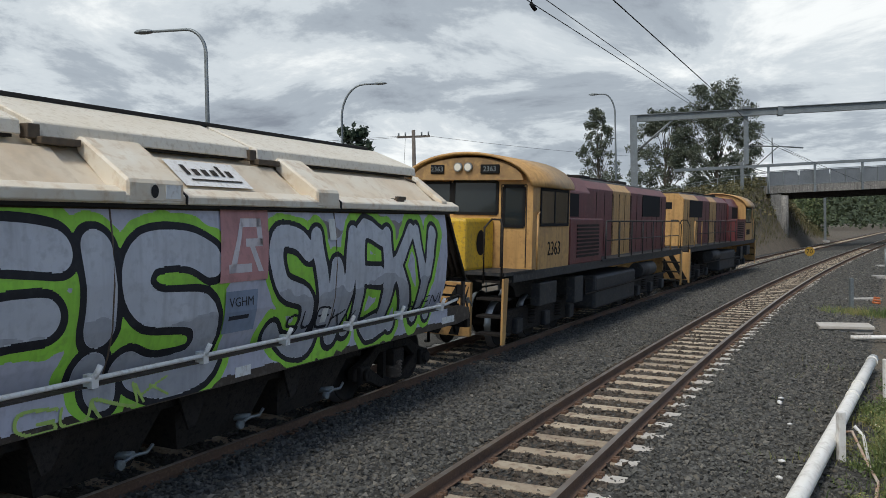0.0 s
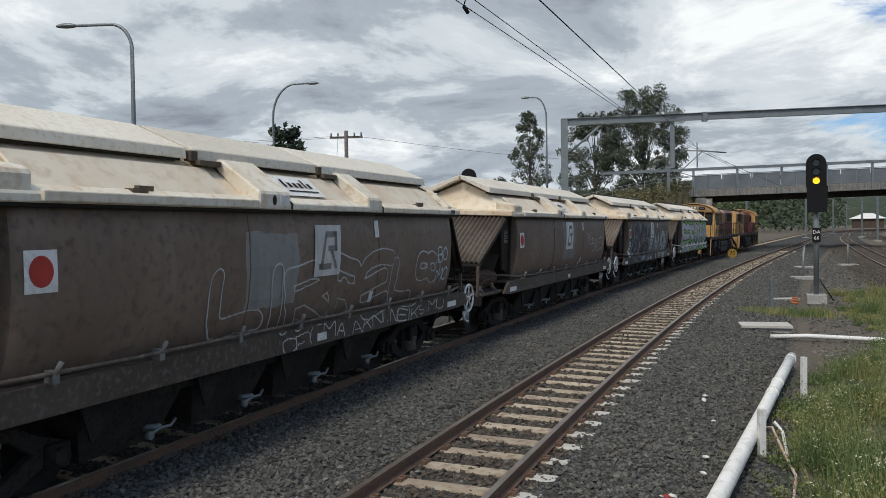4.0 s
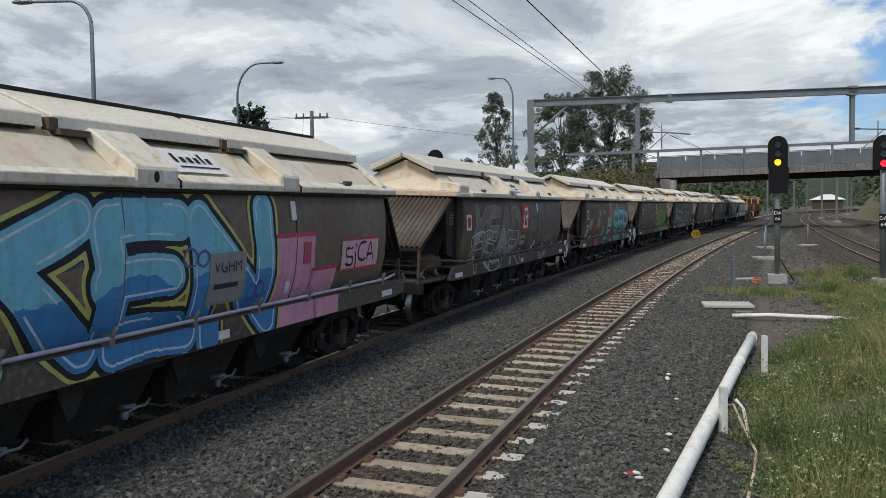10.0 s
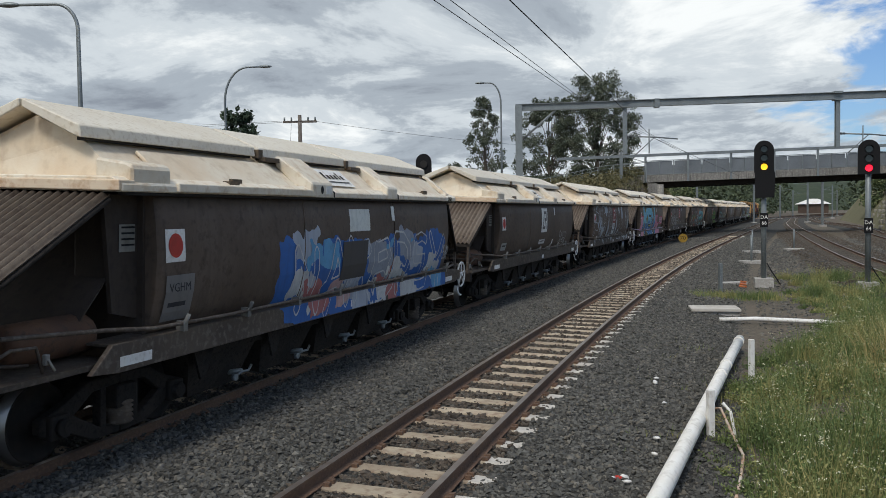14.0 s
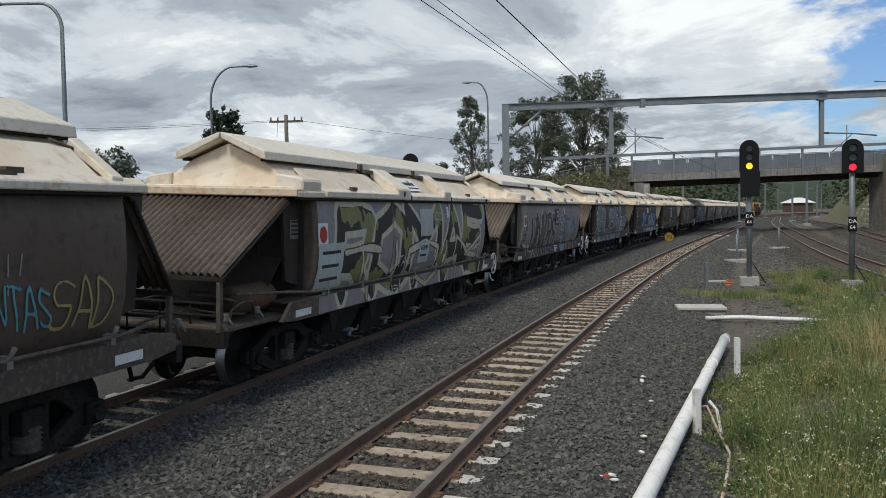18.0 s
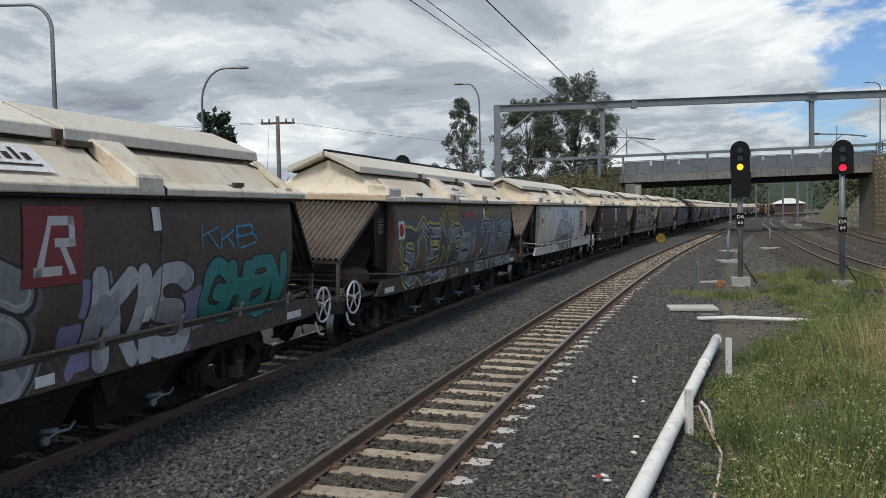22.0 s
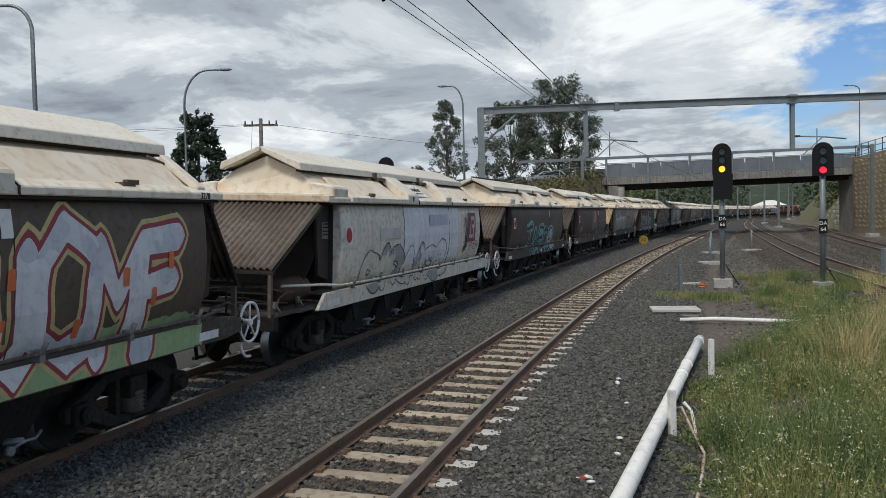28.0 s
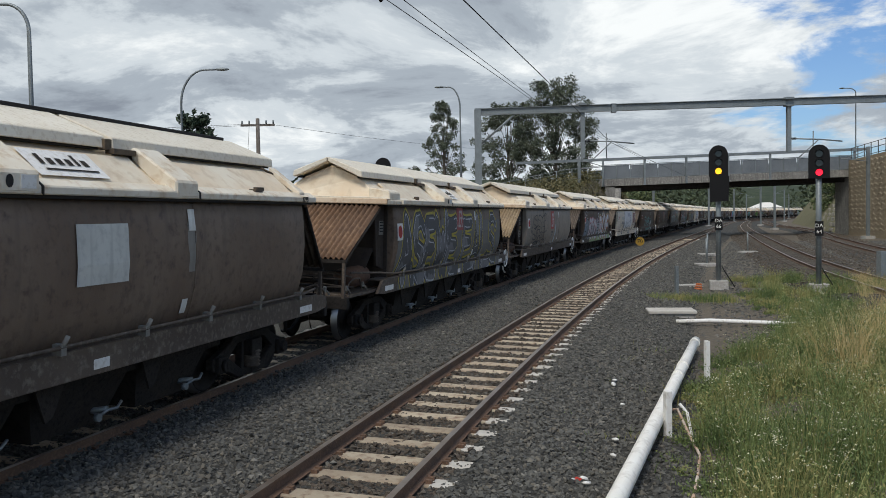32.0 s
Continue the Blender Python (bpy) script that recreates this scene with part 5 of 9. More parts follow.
def motor_car(x, y, rot, mat, label):
    t = thing("car", None, None, pose(x, y, -0.3, 0, 0, rot), label, "car")
    bm = bmesh.new()
    prism(bm, [(-2.1, 0.35), (2.1, 0.35), (2.15, 0.8), (1.3, 0.95), (0.6, 1.45), (-1.3, 1.5), (-1.9, 1.0), (-2.15, 0.9)], "x", -0.85, 0.85, 0, 0.05)
    part("body", bm, mat, t)
    for s in (-1, 1):
        bm = bmesh.new()
        prism(bm, [(1.1, 0.98), (0.55, 1.38), (-1.2, 1.42), (-1.65, 1.0)], "x", s * 0.84, s * 0.87)
        part("side_window", bm, M["glass"], t)
        for y0 in (-1.3, 1.3):
            bm = bmesh.new()
            rod(bm, (s * 0.68, y0, 0.32), (s * 0.88, y0, 0.32), 0.32, 16)
            part("wheel", bm, M["black"], t)
    for y0, y1, z in ((2.12, 2.17, 0.72), (-2.17, -2.12, 0.85)):
        for x0 in (-0.7, 0.45):
            bm = bmesh.new()
            box(bm, x0, x0 + 0.25, y0, y1, z - 0.07, z + 0.07, 0.02)
            part("light", bm, M["glass"], t)
    return t


def west_fence():
    """Mesh fence between the goods track and the car park."""
    t = thing("boundary_fence", None, None, Matrix(), "chain-wire fence on steel posts along the goods track", "fence")
    mesh = material("chain_wire", (0.3, 0.31, 0.31), 0.6, 0.5)
    pts = [along(GOODS, s, -6.3 if s < 60 else -7.5)[0] for s in range(-20, 62, 3)]
    for p in pts:
        bm = bmesh.new()
        rod(bm, (p.x, p.y, -0.4), (p.x, p.y, 1.5), 0.03, 6)
        part("post", bm, M["grey"], t)
    bm = bmesh.new()
    for p, q in zip(pts, pts[1:]):
        for z in (0.0, 0.3, 0.6, 0.9, 1.2, 1.45):
            rod(bm, (p.x, p.y, z), (q.x, q.y, z), 0.006, 4)
    part("wires", bm, mesh, t)


def power_lines():
    for k, (a, b) in enumerate((((-13.8, 60, 9.1), (-70, 48, 9.0)), ((-11.6, 60, 9.1), (-60, 44, 8.2)), ((-13.3, 60, 9.1), (-13.9, 60.5, 2.0)), ((-12.0, 60, 9.1), (24, 130, 12.0)))):
        wire("power_line", [a, b], 0.0 if k == 2 else 0.8, 0.012, "thin dark power line sagging between poles")


build_pipe()
approach_fence()
marker_post(2.6, 9.65, 0.27, 0.078, M["white"], "white-painted square post beside the pipe")
marker_post(4.12, 13.0, 0.33, 0.075, M["white"], "white-painted square post beside the pipe")
marker_post(7.27, 25.85, 0.69, 0.1, M["grey"], "grey square post in the ballast")
marker_post(16.6, 31.6, 0.75, 0.24, M["grey"], "stout grey post beside the loop track")
build_slabs()
speed_sign()
rear_signal()
build_weeds()
build_trees()
far_woods()
build_house()
far_station()
for x, y, h, arm in ((38.2, 75, 8.2, -2.5), (14.0, 84, 8.4, 3.0), (28.5, 112, 8, 2.5), (48, 150, 8, 2.5), (58, 152, 8, -2.5), (70, 200, 8, 2.5), (84, 205, 8, -2.5), (93, 255, 8, 2.5), (110, 265, 8, -2.5), (47, 118, 8, -2.5)):
    mast(x, y, h, arm)
motor_car(-29.0, 50, 70, M["white"], "white parked car near the house")
SILVER_CAR = motor_car(75, 91.5, 90, material("silver_car_paint", (0.42, 0.44, 0.45), 0.3, 0.6, (0.36, 0.38, 0.39), 3), "silver car driving over the road bridge")
WHITE_CAR = motor_car(6.4, 94.0, -90, M["white"], "white car climbing the approach road to the bridge")
west_fence()
power_lines()


# ---- the grain hoppers ----
M["plate"] = material("dirty_plate", (0.24, 0.23, 0.205), 0.7, 0, (0.15, 0.14, 0.12), 6)
M["dusty_lip"] = material("dusty_lip", (0.60, 0.45, 0.31), 0.7, 0, (0.68, 0.58, 0.44), 1.4, (0.46, 0.30, 0.18), 9, per_object=0.15)
M["rusty_tank"] = material("rusty_tank", (0.10, 0.055, 0.036), 0.7, 0, (0.16, 0.085, 0.05), 3, (0.06, 0.04, 0.03), 12, 0.3)
# A wagon's own space: x to the platform side, y forward, z up from the rail, the origin amidships. Y counts from the rear coupling.
PITCH = 14.05


def Y(a):
    return a - PITCH / 2


EAVE, RIDGE, HALF = 2.70, 3.60, 1.33
# the bulging side sheet, from the eaves down
SIDE = [(1.25, 2.65), (1.295, 2.35), (1.315, 2.0), (1.292, 1.62), (1.24, 1.40), (1.17, 1.215)]


def bogie_mesh():
    """Bolster, and the two cast side frames with springs as separate meshes."""
    bm = bmesh.new()
    box(bm, -0.95, 0.95, -0.16, 0.16, 0.42, 0.66, 0.02)
    for y in (-0.86, 0.86):
        rod(bm, (-0.98, y, 0.41), (0.98, y, 0.41), 0.065, 10)
    bolster = mesh_of(bm, "bogie", M["frame"])
    bm = bmesh.new()
    for sg in (-1, 1):
        prism(bm, [(sg * y, z) for y, z in ((1.10, 0.36), (1.10, 0.50), (0.78, 0.60), (0.48, 0.75), (0.0, 0.77), (0.0, 0.66), (0.40, 0.64), (0.66, 0.46), (0.30, 0.26), (0.0, 0.25), (0.0, 0.14), (0.40, 0.15), (0.78, 0.32), (0.96, 0.29))], "x", -0.055, 0.055, 0, 0.012)
        box(bm, -0.05, 0.05, sg * 0.25 - 0.04, sg * 0.25 + 0.04, 0.25, 0.66)
    side = mesh_of(bm, "side_frame", M["frame"])
    bm = bmesh.new()
    tube(bm, [(0, 0, 0.24 + k * 0.025) for k in range(11)], [0.15 if k % 2 else 0.12 for k in range(11)], 12)
    spring = mesh_of(bm, "spring", M["solebar"])
    bm = bmesh.new()
    rod(bm, (-0.6, 0, 0), (0.6, 0, 0), 0.07, 10)
    axle_bar = mesh_of(bm, "axle", M["wheel"])
    bm = bmesh.new()
    turned = [(0.66, 0.0), (0.66, 0.12), (0.63, 0.14), (0.60, 0.16), (0.59, 0.32), (0.62, 0.345), (0.625, 0.39), (0.53, 0.40), (0.52, 0.425), (0.50, 0.425), (0.50, 0.35), (0.53, 0.32), (0.53, 0.15), (0.50, 0.12), (0.50, 0.0)]
    rings = [[bm.verts.new((x, r * math.cos(k * math.pi / 14), r * math.sin(k * math.pi / 14))) for k in range(28)] if r else [bm.verts.new((x, 0, 0))] for x, r in turned]
    for i, (ra, rb) in enumerate(zip(rings, rings[1:])):
        for k in range(28):
            q = [ra[k % len(ra)], rb[k % len(rb)], rb[(k + 1) % len(rb)], ra[(k + 1) % len(ra)]]
            f = bm.faces.new(list(dict.fromkeys(q)))
            f.material_index, f.smooth = (1 if i in (6, 7, 8) else 0), i not in (0, 13)
    bmesh.ops.recalc_face_normals(bm, faces=bm.faces)
    wheels = mesh_of(bm, "wheel", [M["wheel"], M["tread"]])
    bm = bmesh.new()
    box(bm, -0.07, 0.07, -0.13, 0.13, -0.12, 0.12, 0.03)
    rod(bm, (0.07, 0, 0), (0.12, 0, 0), 0.085, 12)
    axle = mesh_of(bm, "axle_box", M["wheel"])
    return bolster, side, spring, wheels, axle, axle_bar


BOGIE = bogie_mesh()


def add_bogie(parent, y, big=1.0):
    b = new("bogie", BOGIE[0])
    b.parent, b.matrix_basis = parent, pose(0, y, 0)
    for s in (-1, 1):
        o = new("side_frame", BOGIE[1])
        o.parent, o.matrix_basis = b, pose(s * 0.80, 0, 0)
        o = new("spring", BOGIE[2])
        o.parent, o.matrix_basis = b, pose(s * 0.84, 0, 0)
        for d in (-0.9, 0.9):
            o = new("axle_box", BOGIE[4])
            o.parent, o.matrix_basis = b, pose(s * 0.85, d, 0.41, 0, 0, 0 if s > 0 else 180)
    for d in (-0.9, 0.9):
        o = new("axle", BOGIE[5])
        o.parent, o.matrix_basis = b, pose(0, d, 0.425)
        for turn in (0, 180):
            o = new("wheel", BOGIE[3])
            o.parent, o.matrix_basis = b, pose(0, d, 0.425, 0, 0, turn)
    return b


def corrugated(bm, top, bot, half, waves, depth):
    """A corrugated sheet between a top edge and a bottom edge (y, z), across the wagon."""
    n = waves * 6
    nrm = Vector((0, -(top[1] - bot[1]), (top[0] - bot[0]))).normalized()
    if nrm.z < 0:
        nrm = -nrm
    rows = []
    for y, z in (top, bot):
        rows.append([bm.verts.new(Vector((-half + 2 * half * i / n, y, z)) + nrm * depth * math.sin(i / n * waves * 2 * math.pi)) for i in range(n + 1)])
    for i in range(n):
        f = bm.faces.new((rows[0][i], rows[0][i + 1], rows[1][i + 1], rows[1][i]))
        f.smooth = True


def handwheel(parent, x, y, z):
    bm = bmesh.new()
    R = 0.27
    tube(bm, [(0, R * math.cos(a), R * math.sin(a)) for a in np.linspace(0, 2 * math.pi, 25)], 0.02, 6)
    rod(bm, (-0.06, 0, 0), (0.03, 0, 0), 0.045, 10)
    for k in range(5):
        a = k * 2 * math.pi / 5 + 0.3
        rod(bm, (0, 0, 0), (0, R * math.cos(a), R * math.sin(a)), 0.014, 6)
    w = part("handwheel", bm, M["white"], parent, "white-painted five-spoke brake handwheel", pose(x, y, z))
    bm = bmesh.new()
    rod(bm, (-0.25, 0, 0), (-0.05, 0, 0), 0.025, 8)
    tube(bm, [(-0.06, -0.16, -0.24), (-0.02, -0.18, -0.38), (0, -0.10, -0.46), (0, 0.02, -0.47)], 0.022, 6)
    part("brake_lever", bm, M["white"], w)


def build_wagon():
    """One covered grain hopper with everything that all of them share."""
    root = thing("hopper_wagon", None, None, Matrix(), "covered grain hopper wagon", "freight wagon", "hopper wagons of the train")
    y0, y1 = Y(2.10), Y(12.75)  # eaves
    b0, b1 = Y(2.75), Y(12.55)  # side sheets
    # hopper body: bulging side sheets
    bm = bmesh.new()
    prof = SIDE
    outline = prof + [(0.55, 0.75), (-0.55, 0.75)] + [(-x, z) for x, z in prof[::-1]]
    ys = [b0, b0 + 0.10, b0 + 3.2, b0 + 6.6, b1 - 0.10, b1]
    rings = []
    for i, y in enumerate(ys):
        k = 0.965 if i in (0, len(ys) - 1) else 1.0
        rings.append([bm.verts.new((x * k, y, z)) for x, z in outline])
    n = len(outline)
    for r0, r1 in zip(rings, rings[1:]):
        for i in range(n):
            f = bm.faces.new((r0[i], r0[(i + 1) % n], r1[(i + 1) % n], r1[i]))
            f.smooth = i not in (5, 6, 7)
    bm.faces.new(rings[0])
    bm.faces.new(rings[-1][::-1])
    bmesh.ops.recalc_face_normals(bm, faces=bm.faces)
    part("hopper_body", bm, M["body"], root, "dull brown steel hopper side")
    # welded seams, and black strips that paint the shadow line under the eaves
    for y in (b0 + 3.2, b0 + 6.6):
        for s in (-1, 1):
            bm = bmesh.new()
            tube(bm, [(s * (x + 0.004), y, z) for x, z in prof], 0.009, 5)
            part("seam", bm, M["body"], root)
    for s in (-1, 1):
        bm = bmesh.new()
        box(bm, s * 1.27 - 0.05, s * 1.27 + 0.05, y0 + 0.1, y1 - 0.02, EAVE - 0.065, EAVE - 0.015, 0.01)
        part("top_chord", bm, M["seal"], root)
    # end bulkheads with their ladders and doors
    for ye, sg in ((b0, -1), (b1, 1)):
        bm = bmesh.new()
        box(bm, -1.12, 1.12, ye + sg * 0.02 - 0.02, ye + sg * 0.02 + 0.02, 1.0, EAVE - 0.06)
        part("end_bulkhead", bm, M["end_dark"], root)
        bm = bmesh.new()
        prism(bm, [(ye + sg * 0.02, EAVE - 0.06), (ye + sg * 0.02, 1.35), (ye + sg * 0.42, 1.45), (ye + sg * 0.55, EAVE - 0.06)], "x", 1.0, 1.05)
        part("gusset", bm, M["end_dark"], root)
    # sloping corrugated weather sheets over the end platforms
    bm = bmesh.new()
    corrugated(bm, (Y(2.12), EAVE - 0.06), (Y(0.42), 1.69), 1.20, 23, 0.03)
    ob = part("corrugated_sheet", bm, M["corrug"], root, "dusty brown corrugated sheet")
    sm = ob.modifiers.new("sheet", "SOLIDIFY")
    sm.thickness = 0.006
    bm = bmesh.new()
    corrugated(bm, (Y(12.74), EAVE - 0.06), (Y(13.45), 1.62), 1.20, 23, 0.03)
    ob = part("corrugated_sheet", bm, M["corrug"], root)
    sm = ob.modifiers.new("sheet", "SOLIDIFY")
    sm.thickness = 0.006
    for (ya, za, yb, zb) in ((Y(2.12), EAVE - 0.08, Y(0.44), 1.67), (Y(12.74), EAVE - 0.08, Y(13.43), 1.60)):
        for s in (-1, 1):
            bm = bmesh.new()
            rod(bm, (s * 1.19, ya, za - 0.03), (s * 1.19, yb, zb - 0.03), 0.028, 6)
            part("sheet_edge", bm, M["frame"], root)
        bm = bmesh.new()
        box(bm, -1.22, 1.22, yb - 0.03, yb + 0.03, zb - 0.06, zb - 0.005)
        part("sheet_rail", bm, M["frame"], root)
        for s in (-1, 1):
            bm = bmesh.new()
            box(bm, s * 1.16 - 0.026, s * 1.16 + 0.026, yb - 0.03, yb + 0.03, 0.98, zb - 0.05)
            part("post", bm, M["solebar"], root)
    # roof: lip, slopes, gable ends
    bm = bmesh.new()
    prism(bm, [(-HALF - 0.03, EAVE - 0.03), (HALF + 0.03, EAVE - 0.03), (HALF + 0.03, EAVE + 0.05), (HALF - 0.10, EAVE + 0.12), (-HALF + 0.10, EAVE + 0.12), (-HALF - 0.03, EAVE + 0.05)], "y", y0, y1 + 0.02, 0, 0.012)
    part("roof_lip", bm, M["roof_edge"], root)
    bm = bmesh.new()
    r0, r1 = y0 + 0.22, y1 - 0.25
    lo, hi = [(-1.20, EAVE + 0.06), (1.20, EAVE + 0.06)], [(-0.60, 3.20), (0.60, 3.20)]
    ra = [bm.verts.new((x, r0 + (0 if z < 3 else 0.12), z)) for x, z in (lo[0], lo[1], hi[1], (0, 3.44), hi[0])]
    rb = [bm.verts.new((x, r1 - (0 if z < 3 else 0.12), z)) for x, z in (lo[0], lo[1], hi[1], (0, 3.44), hi[0])]
    for i in range(5):
        bm.faces.new((ra[i], ra[(i + 1) % 5], rb[(i + 1) % 5], rb[i]))
    bm.faces.new(ra[::-1])
    bm.faces.new(rb)
    bmesh.ops.recalc_face_normals(bm, faces=bm.faces)
    part("roof", bm, M["roof"], root, "cream moulded roof, dusty and stained")
    bm = bmesh.new()
    box(bm, -HALF - 0.02, HALF + 0.02, y0 - 0.035, y0 + 0.2, EAVE - 0.02, EAVE + 0.085, 0.012)
    part("end_lip", bm, M["dusty_lip"], root, "cream end lip stained with orange dust")
    # ridge lids in three lengths, hinged along the ridge; a black strip paints the shadow gap beneath
    for ya, yb in ((2.22, 5.52), (5.64, 8.42), (8.54, 12.45)):
        for s in (-1, 1):
            bm = bmesh.new()
            prism(bm, [(s * 0.015, RIDGE), (s * 0.74, RIDGE - 0.275), (s * 0.76, RIDGE - 0.40), (s * 0.68, RIDGE - 0.385), (s * 0.015, RIDGE - 0.09)], "y", Y(ya), Y(yb), 0, 0.012)
            lid = part("ridge_lid", bm, M["roof_lid"], root, "cream hinged roof lid")
            bm = bmesh.new()
            box(bm, s * 0.66 - 0.05, s * 0.66 + 0.05, Y(ya) + 0.12, Y(yb) - 0.05, RIDGE - 0.42, RIDGE - 0.38)
            part("lid_seal", bm, M["seal"], lid)
    for s in (-1, 1):
        # low raised panels between the arms
        for ya, yb in ((3.0, 5.75), (6.75, 8.75), (9.4, 12.25)):
            bm = bmesh.new()
            pts = [(s * 1.22, EAVE + 0.075), (s * 0.80, 3.125), (s * 0.78, 3.09), (s * 1.20, EAVE + 0.045)]
            prism(bm, pts, "y", Y(ya), Y(yb), 0, 0.01)
            part("side_hatch", bm, M["roof"], root)
        # wedge arms that end in a box over the eaves
        for ya, yb in ((6.05, 6.72), (8.86, 9.32)):
            bm = bmesh.new()
            prism(bm, [(s * 1.365, EAVE - 0.02), (s * 1.36, EAVE + 0.17), (s * 1.28, EAVE + 0.225), (s * 0.80, 3.245), (s * 0.74, 3.22), (s * 0.76, 3.1), (s * 1.22, EAVE)], "y", Y(ya), Y(yb), 0, 0.022)
            arm = part("roof_arm", bm, M["roof_edge"], root)
            bm = bmesh.new()
            box(bm, s * 0.79 - 0.06, s * 0.79 + 0.06, Y(ya) - 0.42, Y(ya) - 0.02, 3.14, 3.20, 0.008)
            box(bm, s * 0.74 - 0.05, s * 0.74 + 0.05, Y(ya) - 0.5, Y(ya) - 0.38, 3.18, 3.30, 0.01)
            part("hinge", bm, M["hinge"], arm)
            bm = bmesh.new()
            prism(bm, [(s * 1.375, EAVE - 0.03), (s * 1.375, EAVE + 0.05), (s * 1.0, 3.02), (s * 1.0, 2.97)], "y", Y(yb) + 0.01, Y(yb) + 0.03)
            part("arm_gap", bm, M["seal"], arm)
        bm = bmesh.new()
        prism(bm, [(s * 1.33, EAVE + 0.0), (s * 1.33, EAVE + 0.22), (s * 1.26, EAVE + 0.26), (s * 0.88, EAVE + 0.31), (s * 0.88, EAVE + 0.1)], "y", Y(2.28), Y(2.90), 0, 0.025)
        part("corner_box", bm, M["roof_edge"], root)
        bm = bmesh.new()
        box(bm, s * 1.36 - 0.035, s * 1.36 + 0.035, Y(2.95), Y(6.0), EAVE - 0.02, EAVE + 0.075, 0.014)
        part("eave_strip", bm, M["roof_edge"], root)
        bm = bmesh.new()
        prism(bm, [(s * 1.30, EAVE + 0.04), (s * 1.30, EAVE + 0.12), (s * 0.78, 3.20), (s * 0.76, 3.1)], "y", Y(12.28), Y(12.45), 0, 0.01)
        part("roof_arm", bm, M["roof_edge"], root)
        for yc in (4.2, 11.0):
            bm = bmesh.new()
            box(bm, s * 1.24 - 0.05, s * 1.24 + 0.05, Y(yc) - 0.13, Y(yc) + 0.08, EAVE + 0.07, EAVE + 0.13)
            box(bm, s * 1.22 - 0.03, s * 1.22 + 0.03, Y(yc) + 0.0, Y(yc) + 0.20, EAVE + 0.11, EAVE + 0.16)
            part("latch", bm, M["hinge"], root)
        bm = bmesh.new()
        rod(bm, (s * 0.80, Y(12.0), 3.16), (s * 0.90, Y(12.72), 2.98), 0.018, 6)
        rod(bm, (s * 0.90, Y(12.72), 2.98), (s * 0.98, Y(12.72), 2.80), 0.018, 6)
        part("roof_handle", bm, M["hinge"], root)
        bm = bmesh.new()
        g = bmesh.ops.create_circle(bm, cap_ends=True, segments=14, radius=0.045)
        for v in g["verts"]:
            v.co = (s * 1.367, Y(6.35) + v.co.x, EAVE + 0.08 + v.co.y * 1.3)
        part("box_hole", bm, M["seal"], root)
        bm = bmesh.new()
        box(bm, s * 1.365 - 0.004, s * 1.365 + 0.004, Y(6.48), Y(6.66), EAVE + 0.02, EAVE + 0.14)
        part("box_label", bm, M["white"], root)
    # printed panel between the arms, with bars for its wording
    bm = bmesh.new()
    quad(bm, [(1.17, Y(6.95), EAVE + 0.155), (1.17, Y(7.95), EAVE + 0.155), (0.86, Y(7.95), 3.105), (0.86, Y(6.95), 3.105)])
    lab = part("roof_label", bm, M["white"], root)
    bm = bmesh.new()
    for a, b, u0, u1 in ((7.10, 7.16, 0.42, 0.80), (7.22, 7.30, 0.42, 0.66), (7.35, 7.43, 0.42, 0.66), (7.48, 7.56, 0.42, 0.66), (7.61, 7.66, 0.42, 0.84), (7.71, 7.79, 0.42, 0.66), (7.10, 7.85, 0.2, 0.26)):
        q = [(1.17 - 0.31 * u + 0.006, Y(y), EAVE + 0.155 + 0.25 * u + 0.006) for y, u in ((a, u0), (b, u0), (b, u1), (a, u1))]
        quad(bm, q)
    part("label_print", bm, M["frame"], lab)
    # solebars, platforms, headstocks
    for s in (-1, 1):
        bm = bmesh.new()
        prism(bm, [(Y(2.02), 1.20), (Y(12.95), 1.20), (Y(13.32), 1.14), (Y(13.32), 0.96), (Y(12.9), 0.915), (Y(2.1), 0.915), (Y(1.72), 0.95)], "x", s * 1.30 - 0.03, s * 1.30 + 0.03, 0, 0.006)
        part("solebar", bm, M["solebar"], root)
        bm = bmesh.new()
        box(bm, s * 1.12 - 0.18, s * 1.12 + 0.15, Y(2.05), Y(12.9), 1.165, 1.19)
        part("walkway", bm, M["solebar"], root)
        # side pipe on stand-offs
        bm = bmesh.new()
        tube(bm, [(s * 1.10, Y(0.9), 1.40), (s * 1.26, Y(2.0), 1.34), (s * 1.35, Y(2.6), 1.285), (s * 1.36, Y(4), 1.265), (s * 1.36, Y(12.3), 1.265), (s * 1.30, Y(12.9), 1.30)], 0.022, 8)
        part("side_pipe", bm, M["solebar"], root)
        for k in range(8):
            bm = bmesh.new()
            yc = Y(3.1 + k * 1.3)
            box(bm, s * 1.33 - 0.05, s * 1.33 + 0.05, yc - 0.035, yc + 0.035, 1.19, 1.30)
            rod(bm, (s * 1.365, yc, 1.27), (s * 1.385, yc + 0.05, 1.37), 0.026, 6)
            part("pipe_clip", bm, M["plate"], root)
        for ya, w in ((2.35, 0.24), (7.6, 0.12), (12.5, 0.22)):
            bm = bmesh.new()
            box(bm, s * 1.333, s * 1.337, Y(ya) - w, Y(ya) + w, 0.97, 1.07)
            part("reflector", bm, M["white"], root)
    for ya, yb in ((0.50, 2.2), (12.7, 13.55)):
        bm = bmesh.new()
        box(bm, -1.24, 1.24, Y(ya), Y(yb), 0.98, 1.03)
        part("end_platform", bm, M["solebar"], root)
    for ya in (0.48, 13.52):
        bm = bmesh.new()
        box(bm, -1.24, 1.24, Y(ya) - 0.06, Y(ya) + 0.06, 0.78, 1.0, 0.01)
        part("headstock", bm, M["frame"], root)
    bm = bmesh.new()
